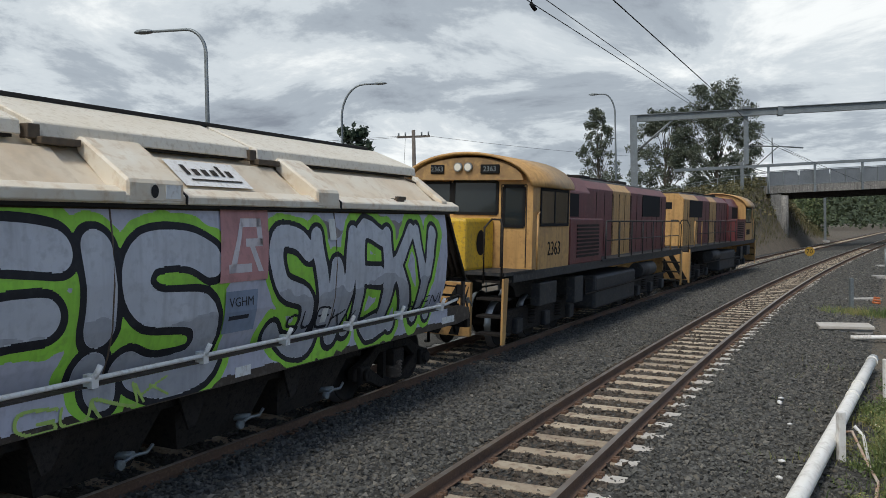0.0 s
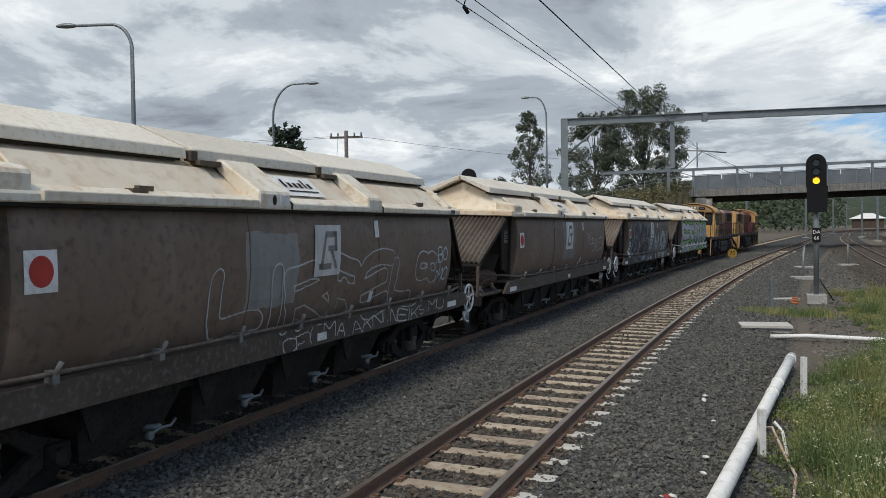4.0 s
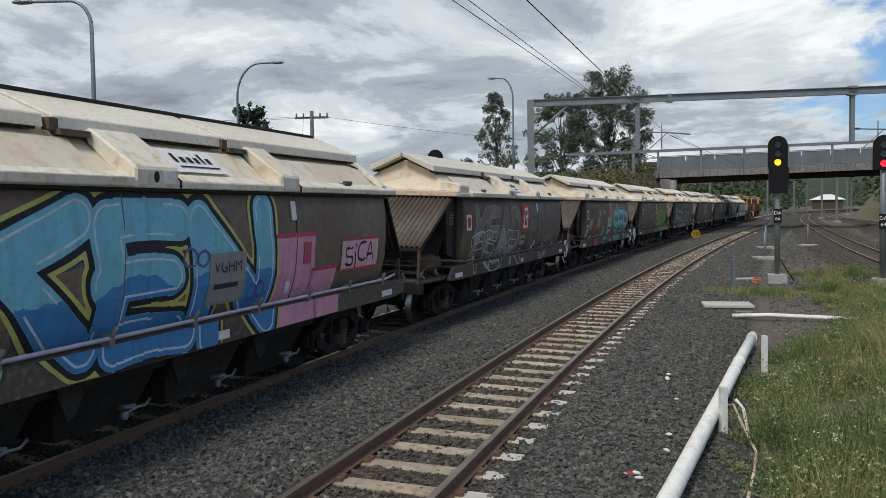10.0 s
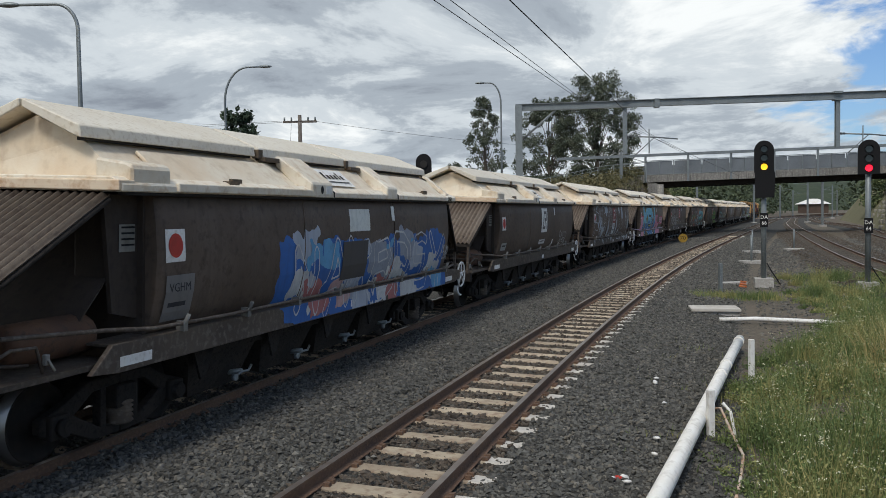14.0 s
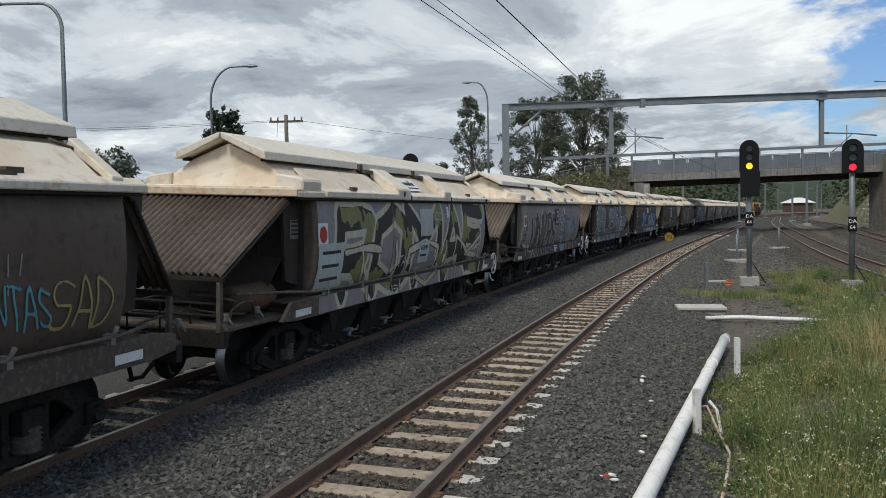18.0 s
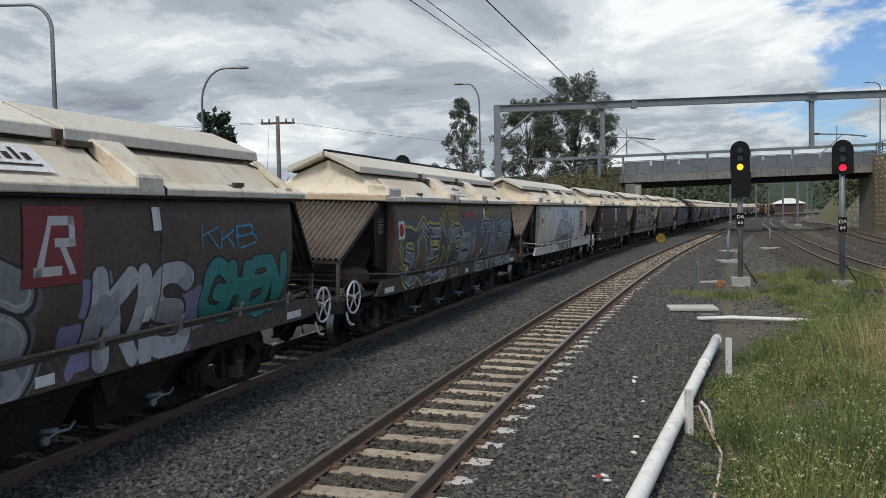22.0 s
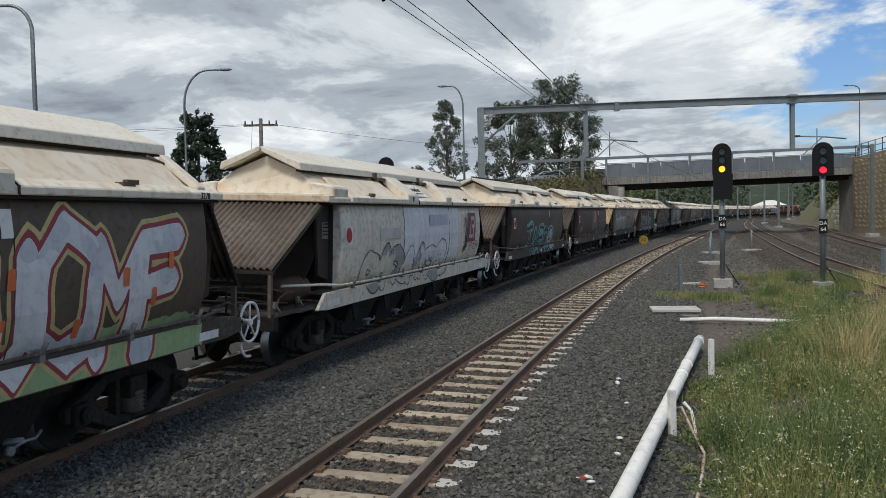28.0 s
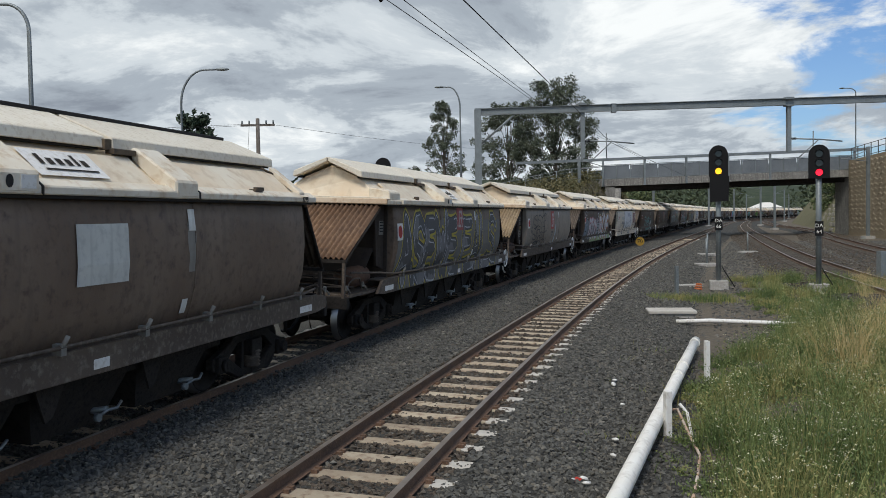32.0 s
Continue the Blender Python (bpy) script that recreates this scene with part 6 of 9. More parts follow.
    box(bm, -0.22, 0.22, Y(0.4), Y(13.6), 0.66, 0.96)
    part("centre_sill", bm, M["frame"], root)
    for ya, yb, sg in ((0.02, 0.5, -1), (14.03, 13.5, 1)):
        bm = bmesh.new()
        box(bm, -0.09, 0.09, Y(min(ya, yb)), Y(max(ya, yb)), 0.74, 0.93)
        box(bm, -0.17, 0.17, Y(ya) - 0.12 if sg > 0 else Y(ya), Y(ya) if sg > 0 else Y(ya) + 0.12, 0.70, 0.97, 0.02)
        part("coupler", bm, M["frame"], root)
        bm = bmesh.new()
        yy = Y(ya)
        tube(bm, [(0.35, yy - sg * 0.45, 0.82), (0.38, yy - sg * 0.25, 0.62), (0.30, yy - sg * 0.08, 0.42), (0.2, yy, 0.40)], 0.028, 8)
        part("brake_hose", bm, M["black"], root)
    # discharge chutes and their gear
    for yc in (4.45, 6.1, 7.75, 9.4):
        bm = bmesh.new()
        top = [(-1.05, Y(yc) - 0.82, 0.93), (1.05, Y(yc) - 0.82, 0.93), (1.05, Y(yc) + 0.82, 0.93), (-1.05, Y(yc) + 0.82, 0.93)]
        bot = [(-0.82, Y(yc) - 0.52, 0.24), (0.82, Y(yc) - 0.52, 0.24), (0.82, Y(yc) + 0.52, 0.24), (-0.82, Y(yc) + 0.52, 0.24)]
        va, vb = [bm.verts.new(p) for p in top], [bm.verts.new(p) for p in bot]
        for i in range(4):
            bm.faces.new((va[i], va[(i + 1) % 4], vb[(i + 1) % 4], vb[i]))
        bm.faces.new(vb)
        bm.faces.new(va[::-1])
        bmesh.ops.recalc_face_normals(bm, faces=bm.faces)
        ch = part("discharge_chute", bm, M["frame"], root)
        bm = bmesh.new()
        rod(bm, (0.78, Y(yc) + 0.30, 0.38), (1.04, Y(yc) + 0.34, 0.42), 0.035, 8)
        tube(bm, [(1.02, Y(yc) + 0.20, 0.36), (1.04, Y(yc) + 0.34, 0.41), (1.04, Y(yc) + 0.50, 0.40), (1.02, Y(yc) + 0.60, 0.45)], 0.017, 7)
        rod(bm, (1.0, Y(yc) + 0.20, 0.36), (1.05, Y(yc) + 0.20, 0.36), 0.045, 10)
        part("door_lever", bm, M["grey"], ch, "bright worn door lever")
        for s in (-1, 1):
            bm = bmesh.new()
            prism(bm, [(Y(yc) - 0.86, 0.92), (Y(yc) - 0.40, 0.92), (Y(yc) - 0.60, 0.56), (Y(yc) - 0.70, 0.52)], "x", s * 1.12 - 0.015, s * 1.12 + 0.015)
            part("frame_stay", bm, M["frame"], root)
    # brake cylinder and reservoir on the rear platform
    bm = bmesh.new()
    tube(bm, [(0.80, Y(v), 1.26) for v in (1.16, 1.19, 1.24, 1.7, 2.16, 2.22, 2.26)], [0.10, 0.17, 0.20, 0.205, 0.20, 0.17, 0.10], 16)
    part("air_reservoir", bm, M["rusty_tank"], root, "rusty brown air reservoir")
    bm = bmesh.new()
    rod(bm, (-0.7, Y(1.15), 1.20), (-0.2, Y(1.15), 1.20), 0.13, 14)
    rod(bm, (-0.2, Y(1.15), 1.20), (0.4, Y(1.15), 1.20), 0.03, 8)
    box(bm, 0.5, 0.75, Y(1.0), Y(1.2), 1.03, 1.28, 0.02)
    part("brake_cylinder", bm, M["frame"], root)
    for y_, pts in ((0, ((1.10, 0.75, 1.03), (1.12, 0.78, 1.22), (1.16, 0.95, 1.30), (1.14, 1.25, 1.28), (1.15, 1.32, 1.04))), (0, ((0.2, 0.7, 1.05), (0.5, 0.72, 1.2), (0.95, 0.8, 1.16), (1.0, 1.3, 1.1))), (0, ((-0.9, 0.66, 1.10), (0.1, 0.64, 1.36), (0.9, 0.66, 1.40), (1.2, 0.72, 1.34))), (0, ((0.9, 13.1, 1.05), (0.95, 13.2, 1.25), (1.12, 13.35, 1.32), (1.2, 13.5, 1.2), (1.2, 13.62, 0.95))), (0, ((0.5, 0.30, 0.9), (0.62, 0.12, 0.72), (0.66, 0.16, 0.5), (0.6, 0.3, 0.45)))):
        bm = bmesh.new()
        tube(bm, [(x, Y(y), z) for x, y, z in pts], 0.017, 6)
        part("air_pipe", bm, M["solebar"], root)
    for x, y, z in ((1.14, 0.62, 1.14), (1.16, 1.34, 1.16), (1.19, 13.56, 1.22)):
        bm = bmesh.new()
        box(bm, x - 0.02, x + 0.03, Y(y) - 0.03, Y(y) + 0.03, z - 0.05, z + 0.05, 0.012)
        rod(bm, (x + 0.03, Y(y), z), (x + 0.08, Y(y) + 0.03, z - 0.10), 0.013, 6)
        part("cock_handle", bm, M["plate"], root, "small pale brake cock with its handle")
    for s in (-1, 1):
        bm = bmesh.new()
        rod(bm, (s * 1.0, Y(3.3), 0.83), (s * 1.0, Y(10.9), 0.83), 0.028, 6)
        rod(bm, (s * 1.14, Y(3.6), 0.90), (s * 1.14, Y(10.6), 0.90), 0.02, 6)
        part("brake_rod", bm, M["frame"], root)
    # hatched locker and slope sheet behind the rear platform
    bm = bmesh.new()
    box(bm, 0.55, 1.045, Y(2.34), Y(2.72), 1.72, 2.50, 0.05)
    part("end_locker", bm, M["end_dark"], root)
    bm = bmesh.new()
    quad(bm, [(-1.1, Y(2.70), 2.2), (1.02, Y(2.70), 2.2), (0.92, Y(1.75), 1.10), (-1.0, Y(1.75), 1.10)])
    ob = part("slope_sheet", bm, M["end_dark"], root)
    sm = ob.modifiers.new("sheet", "SOLIDIFY")
    sm.thickness = 0.012
    for ya in (0.62, 13.42):
        bm = bmesh.new()
        tube(bm, [(0.62, Y(ya), 1.03), (0.62, Y(ya), 1.45), (1.05, Y(ya), 1.45), (1.05, Y(ya), 1.03)], 0.018, 6)
        part("grab_rail", bm, M["frame"], root)
        bm = bmesh.new()
        rod(bm, (-1.1, Y(ya), 1.30), (1.1, Y(ya), 1.30), 0.02, 6)
        rod(bm, (-1.1, Y(ya), 1.15), (1.1, Y(ya), 1.15), 0.02, 6)
        part("end_rail", bm, M["frame"], root)
    for s in (-1, 1):
        bm = bmesh.new()
        box(bm, s * 1.02 - 0.03, s * 1.02 + 0.03, Y(3.9), Y(10.4), 0.76, 0.94)
        part("side_sill", bm, M["frame"], root)
    add_bogie(root, Y(2.70))
    add_bogie(root, Y(11.65))
    # markings
    bm = bmesh.new()
    flat_shape(bm, [(2.83, 1.94), (3.17, 1.94), (3.17, 2.29), (2.83, 2.29)], Y(0), 0)
    wrap(bm, 0.006)
    pl = part("end_marker", bm, M["white"], root, "white square with a red disc")
    bm = bmesh.new()
    flat_shape(bm, [(3.0 + 0.125 * math.cos(a), 2.115 + 0.13 * math.sin(a)) for a in np.linspace(0, 2 * math.pi, 24)[:-1]], Y(0), 0)
    wrap(bm, 0.010)
    part("red_disc", bm, M["red"], pl)
    bm = bmesh.new()
    box(bm, 1.058, 1.064, Y(2.42), Y(2.66), 2.06, 2.34)
    for k in range(4):
        box(bm, 1.065, 1.067, Y(2.45), Y(2.65), 2.12 + k * 0.06, 2.14 + k * 0.06, 0, 1)
    part("data_plate", bm, [M["plate"], M["black"]], root)
    return root


# ---- marks that differ from wagon to wagon ----
PAINT = {}


def paint(rgb):
    key = rgb
    rgb = tuple(min(0.8, c * 1.28) for c in rgb)
    if key not in PAINT:
        PAINT[key] = material("spray_paint", rgb, 0.6, 0, tuple(c * 0.84 + 0.01 for c in rgb), 1.6, tuple(c * 0.72 + 0.02 for c in rgb), 11, streak=0.16)
    return PAINT[key]


def side_x(z):
    """Where the side lies at a height: the solebar below, the bulging sheet above."""
    if z < 1.205:
        return 1.331
    return float(np.interp(z, [p[1] for p in SIDE[::-1]], [p[0] for p in SIDE[::-1]]))


def wrap(bm, lift):
    """Lays flat shapes on the side sheet, cut where the sheet bends."""
    for z in (1.40, 1.62, 2.0, 2.35):
        bmesh.ops.bisect_plane(bm, geom=bm.verts[:] + bm.edges[:] + bm.faces[:], plane_co=(0, 0, z), plane_no=(0, 0, 1))
    for v in bm.verts:
        v.co.x = side_x(v.co.z) + lift + v.co.x


def flat_shape(bm, pts, y, z):
    f = bm.faces.new([bm.verts.new((0, y + p[0], z + p[1])) for p in pts])
    f.normal_update()
    if f.normal.x < 0:
        f.normal_flip()


def logo(parent, y, z, w, board, mark):
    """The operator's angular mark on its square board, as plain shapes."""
    bm = bmesh.new()
    flat_shape(bm, [(-w * 0.54, -w * 0.48), (w * 0.46, -w * 0.48), (w * 0.54, w * 0.48), (-w * 0.46, w * 0.48)], y, z)
    wrap(bm, 0.0155)
    b = part("logo_board", bm, board, parent)
    bm = bmesh.new()
    k = w * 0.36
    for p in ([(-k, -k), (-k * 0.65, -k), (-k * 0.1, k * 0.75), (-k * 0.2, k)], [(-k, -k), (k * 0.3, -k), (k * 0.3, -k * 0.68), (-k, -k * 0.68)], [(-k * 0.2, k), (k, k), (k, k * 0.68), (-k * 0.2, k * 0.68)],
              [(k * 0.7, k), (k, k), (k, 0.0), (k * 0.7, 0)], [(0, 0.25 * k), (k, 0.25 * k), (k, -0.05 * k), (0, -0.05 * k)], [(k * 0.2, 0), (k * 0.5, 0), (k, -k), (k * 0.7, -k)]):
        flat_shape(bm, p, y, z)
    wrap(bm, 0.018)
    part("logo_mark", bm, mark, b)


def patch(parent, y0, y1, z0, z1, rgb, name="paint_patch", lift=0.0145):
    bm = bmesh.new()
    flat_shape(bm, [(y0, z0), (y1, z0), (y1, z1), (y0, z1)], 0, 0)
    wrap(bm, lift)
    return part(name, bm, paint(rgb), parent)


# strokes of the sprayed letters on a grid six wide and nine high: two digits a point
STROKES = {
    "A": "003960 1353", "B": "0009 094958564505 054563614000", "C": "683907023061", "D": "0009 093966633000", "E": "60000969 0555",
    "F": "000969 0555", "G": "68390702306164 6434", "H": "0009 6069 0565", "I": "3039", "K": "0009 6904 2660", "L": "090060",
    "M": "0009356960", "N": "00096069", "O": "39070230626739", "P": "0009 094968665404", "R": "0009 094968665404 3460",
    "S": "68491907155462502001", "T": "0969 3930", "U": "0902306269", "V": "093069", "W": "0920364069", "X": "0960 0069",
    "Y": "093469 3430", "Z": "09690060", "!": "3934 3130", "1": "183930", "2": "073968660060", "a": "55150310305255 5650", "i": "3036 3839", "c": "5525031050", "d": "5535030250 5950", ".": "3031",
}


def strokes_of(word, y0, y1, z0, z1, seed, smooth, jitter=1.0):
    """The word's strokes as short straight runs (ya, za, yb, zb) on the side."""
    rnd = random.Random(seed)
    widths = [{"!": 0.5, "I": 0.5, "i": 0.5, ".": 0.5, "M": 1.2, "W": 1.3, "1": 0.6}.get(ch, 1.0) for ch in word]
    unit, h = (y1 - y0) / sum(widths), z1 - z0
    runs = []
    for i, ch in enumerate(word):
        w = unit * widths[i]
        mid = y0 + unit * (sum(widths[:i]) + widths[i] / 2)
        if ch not in STROKES:
            continue
        tilt, grow = rnd.uniform(-0.09, 0.09) * jitter, 1 + rnd.uniform(-0.09, 0.09) * jitter
        lift, wide = rnd.uniform(-0.05, 0.05) * h * jitter, rnd.uniform(0.72, 0.9)
        for st in STROKES[ch].split():
            pts = [((int(st[k]) / 6 - 0.5) * wide, int(st[k + 1]) / 9 - 0.5) for k in range(0, len(st), 2)]
            pts = [(p[0] + rnd.uniform(-0.05, 0.05) * jitter + tilt * p[1], p[1] + rnd.uniform(-0.04, 0.04) * jitter) for p in pts]
            if smooth and len(pts) > 2:
                q = [pts[0]] + pts + [pts[-1]]
                fine = []
                for a, b, c, d in zip(q, q[1:], q[2:], q[3:]):
                    for u in (0, 0.25, 0.5, 0.75):
                        fine.append(tuple(0.5 * (2 * b[k] + (c[k] - a[k]) * u + (2 * a[k] - 5 * b[k] + 4 * c[k] - d[k]) * u * u + (3 * b[k] - a[k] - 3 * c[k] + d[k]) * u**3) for k in (0, 1)))
                pts = fine + [pts[-1]]
            pts = [(mid + p[0] * w * grow, z0 + h / 2 + lift + p[1] * h * grow) for p in pts]
            runs += [(*a, *b) for a, b in zip(pts, pts[1:])]
    return runs


ZLINES = np.concatenate([np.linspace(0.93, 1.192, 22), np.linspace(1.222, 2.62, 114)])


class Field:
    """Distances from the strokes over a stretch of the side, with slow and fast unevenness."""

    def __init__(self, runs, y0, y1, seed, step=0.02, sharp=0.0, bend=0.03):
        rng = np.random.default_rng(seed)
        self.y = np.arange(y0, y1 + step, step)
        self.Y, self.Z = np.meshgrid(self.y, ZLINES)
        ph = rng.uniform(0, 6.28, 12)
        self.slow = (np.sin(self.Y * 3.1 + 2.2 * self.Z + ph[0]) + np.sin(self.Y * 5.3 - 3.7 * self.Z + ph[1]) + np.sin(self.Z * 6.1 + self.Y * 1.3 + ph[2])) / 3
        self.fast = (np.sin(self.Y * 17 + 9 * self.Z + ph[3]) + np.sin(self.Y * 11 - 23 * self.Z + ph[4]) + np.sin(self.Y * 29 + 13 * self.Z + ph[5])) / 3
        wy = self.Y + bend * np.sin(self.Z * 5 + ph[6]) + 0.5 * bend * np.sin(self.Y * 4 + ph[7])
        wz = self.Z + bend * np.sin(self.Y * 3.3 + ph[8])
        best = np.full(self.Y.shape, 9.0)
        for ya, za, yb, zb in runs:
            lo, hi = np.searchsorted(self.y, [min(ya, yb) - 0.5, max(ya, yb) + 0.5])
            if hi <= lo:
                continue
            dy, dz = yb - ya, zb - za
            ll = dy * dy + dz * dz + 1e-9
            py, pz = wy[:, lo:hi] - ya, wz[:, lo:hi] - za
            u = np.clip((py * dy + pz * dz) / ll, 0, 1)
            qy, qz = np.abs(py - u * dy), np.abs(pz - u * dz)
            d = np.hypot(qy, qz)
            if sharp:
                d = d * (1 - sharp) + sharp * (qy * 0.9 + qz * 0.62)
            best[:, lo:hi] = np.minimum(best[:, lo:hi], d)
        self.d = best

    def moved(self, sy, sz):
        return np.roll(np.roll(self.d, sy, 1), sz, 0)


def lay(parent, f, values, mat, lift):
    """Paint where the values are below zero, in strips from height to height."""
    verts, faces = [], []

    def spans(row):
        row = np.concatenate([[1.0], row, [1.0]])
        yy = np.concatenate([[f.y[0] - 0.001], f.y, [f.y[-1] + 0.001]])
        k = np.nonzero((row[:-1] < 0) != (row[1:] < 0))[0]
        c = yy[k] + (yy[k + 1] - yy[k]) * row[k] / (row[k] - row[k + 1])
        return c.reshape(-1, 2)

    for j in range(len(ZLINES) - 1):
        za, zb = float(ZLINES[j]), float(ZLINES[j + 1])
        if za < 1.2 < zb:
            continue
        a, b = spans(values[j]), spans(values[j + 1])
        if len(a) != len(b) or (len(a) and ((a[:, 0] > b[:, 1]) | (b[:, 0] > a[:, 1])).any()):
            a = b = spans((values[j] + values[j + 1]) / 2)
        xa, xb = side_x(za) + lift, side_x(zb) + lift
        for p, q in zip(a, b):
            k = len(verts)
            verts += [(xa, p[0], za), (xa, p[1], za), (xb, q[1], zb), (xb, q[0], zb)]
            faces.append((k, k + 1, k + 2, k + 3))
    if not faces:
        return None
    me = bpy.data.meshes.new("graffiti")
    me.from_pydata(verts, [], faces)
    me.materials.append(mat)
    ob = new("graffiti" if parent.parent is None else "graffiti_layer", me)
    ob.parent = parent
    return tagged(ob, kind="stuff")


def piece(w, word, a0, a1, z0, z1, fill, edge=None, halo=None, size=0.12, style="bubble", seed=0, low=None, blots=None, shade=None, shine=None, rim=None, line=0.035, wide=0.13, lift=0.003, jitter=1.0, floor=0.0):
    """One sprayed piece, laid from the halo up: halo, rim, shade, edge, fill, second colours, shine. Colours left out are not sprayed."""
    y0, y1 = Y(a0), Y(a1)
    runs = strokes_of(word, y0 + size, y1 - size, z0 + size * 0.8, z1 - size * 0.8, seed, style in ("bubble", "tag"), jitter)
    f = Field(runs, max(Y(2.85), y0 - 0.35), min(Y(12.45), y1 + 0.35), seed, 0.02, 0.55 if style == "wild" else 0.0)
    d = f.d - 0.018 * f.slow * (style != "tag")
    root = w
    steps = []
    if halo:
        steps.append((d - size - wide - 0.06 * f.slow - 0.02 * f.fast, paint(halo)))
    if rim:
        steps.append((d - size - line - 0.045 - 0.015 * f.slow, paint(rim)))
    if shade:
        steps.append((np.minimum(f.moved(-4, -4), f.moved(-2, -2)) - size - 0.02, paint(shade)))
    if edge:
        steps.append((d - size - line - 0.01 * f.slow, paint(edge)))
    if fill:
        steps.append((d - size, paint(fill)))
    if low:
        steps.append((np.maximum(d - size + 0.004, f.Z - (z0 + z1) / 2 + 0.05 - 0.14 * f.slow - 0.03 * f.fast), paint(low)))
    if blots:
        steps.append((np.maximum(d - size + 0.006, 0.22 - f.slow - 0.25 * f.fast), paint(blots)))
    if shine:
        steps.append((np.maximum(np.abs(d - size * 0.72) - 0.008 - size * 0.02, -0.35 - f.slow), paint(shine)))
    for values, mat in steps:
        ob = lay(root, f, np.maximum(values, floor - f.Z), mat, lift)
        lift += 0.0014
        if root is w and ob:
            root = ob


def outline(w, word, a0, a1, z0, z1, rgb, size=0.12, line=0.011, style="bubble", seed=0, inner=None):
    """Letters drawn by their outline alone."""
    y0, y1 = Y(a0), Y(a1)
    f = Field(strokes_of(word, y0 + size, y1 - size, z0 + size, z1 - size, seed, style == "bubble", 1.3), max(Y(2.85), y0 - 0.2), min(Y(12.45), y1 + 0.2), seed, 0.015, 0.55 if style == "wild" else 0.0, 0.05)
    if inner:
        lay(w, f, np.maximum(f.d - size + 0.01, 0.28 - f.slow - 0.3 * f.fast), paint(inner), 0.0085)
    lay(w, f, np.abs(f.d - size) - line * (1 + 0.4 * f.slow), paint(rgb), 0.0105)


def tag(w, word, a0, a1, z0, z1, rgb, seed=0, r=0.014):
    """A word written with a thin sprayed line."""
    y0, y1 = Y(a0), Y(a1)
    f = Field(strokes_of(word, y0, y1, z0, z1, seed, True, 1.5), y0 - 0.1, y1 + 0.1, seed, 0.012, 0.0, 0.04)
    lay(w, f, f.d - r * 0.72 * (1 + 0.4 * f.slow), paint(rgb), 0.0125)


def field_of(w, a0, a1, z0, z1, rgb, seed, lift=0.002, ragged=0.10, top_only=False, floor=0.0):
    """A sprayed field with soft ragged edges."""
    f = Field([], max(Y(2.84), Y(a0) - 0.3), min(Y(12.46), Y(a1) + 0.3), seed, 0.03)
    v = f.Z - z1 if top_only else np.maximum(np.abs(f.Y - Y((a0 + a1) / 2)) - (a1 - a0) / 2, np.abs(f.Z - (z0 + z1) / 2) - (z1 - z0) / 2)
    lay(w, f, np.maximum(v + ragged * f.slow + ragged * 0.35 * f.fast, floor - f.Z), paint(rgb), lift)


# ---- the locomotives ----
# A locomotive's own space: A counts from its cab end, y forward from the cab end, the origin amidships.
LEN = 16.9


def A(a):
    return a - LEN / 2


def loco_bogie(parent, y):
    bm = bmesh.new()
    box(bm, -0.9, 0.9, y - 0.2, y + 0.2, 0.5, 0.85)
    b = part("bogie", bm, M["frame"], parent)
    for s in (-1, 1):
        bm = bmesh.new()
        prism(bm, [(y - 2.1, 0.45), (y - 1.9, 0.32), (y + 1.9, 0.32), (y + 2.1, 0.45), (y + 2.1, 0.8), (y - 2.1, 0.8)], "x", s * 0.9 - 0.06, s * 0.9 + 0.06, 0, 0.02)
        part("side_frame", bm, M["frame"], b)
        for d in (-1.6, 0, 1.6):
            bm = bmesh.new()
            box(bm, s * 0.99 - 0.08, s * 0.99 + 0.08, y + d - 0.16, y + d + 0.16, 0.32, 0.62, 0.03)
            part("axle_box", bm, M["loco_grey"], b)
        for d in (-0.8, 0.8):
            bm = bmesh.new()
            for k in range(5):
                rod(bm, (s * 0.98, y + d, 0.45 + k * 0.07), (s * 0.98, y + d, 0.48 + k * 0.07), 0.1, 10)
            part("spring", bm, M["frame"], b)
    for d in (-1.6, 0, 1.6):
        o = new("axle", BOGIE[5])
        o.parent, o.matrix_basis = b, pose(0, y + d, 0.48)
        for turn in (0, 180):
            o = new("wheel", BOGIE[3])
            o.parent, o.matrix_basis = b, pose(0, y + d, 0.48, 0, 0, turn)
            o.scale = (1, 1.12, 1.12)


def rail_run(bm, pts, r=0.02):
    for a, b in zip(pts, pts[1:]):
        rod(bm, a, b, r, 6)


def chevrons(bm, x0, x1, y, z0, z1, n):
    """Slanting black bars on a pilot."""
    w = (x1 - x0) / n
    for k in range(n):
        xa = x0 + k * w
        q = [(xa, z0), (xa + w * 0.5, z0), (xa + w * 0.5 + (z1 - z0) * 0.6, z1), (xa + (z1 - z0) * 0.6, z1)]
        q = [(min(x1, p[0]), p[1]) for p in q]
        if q[2][0] - q[3][0] < 0.02 and q[1][0] - q[0][0] < 0.02:
            continue
        f = bm.faces.new([bm.verts.new((p[0], y, p[1])) for p in q])


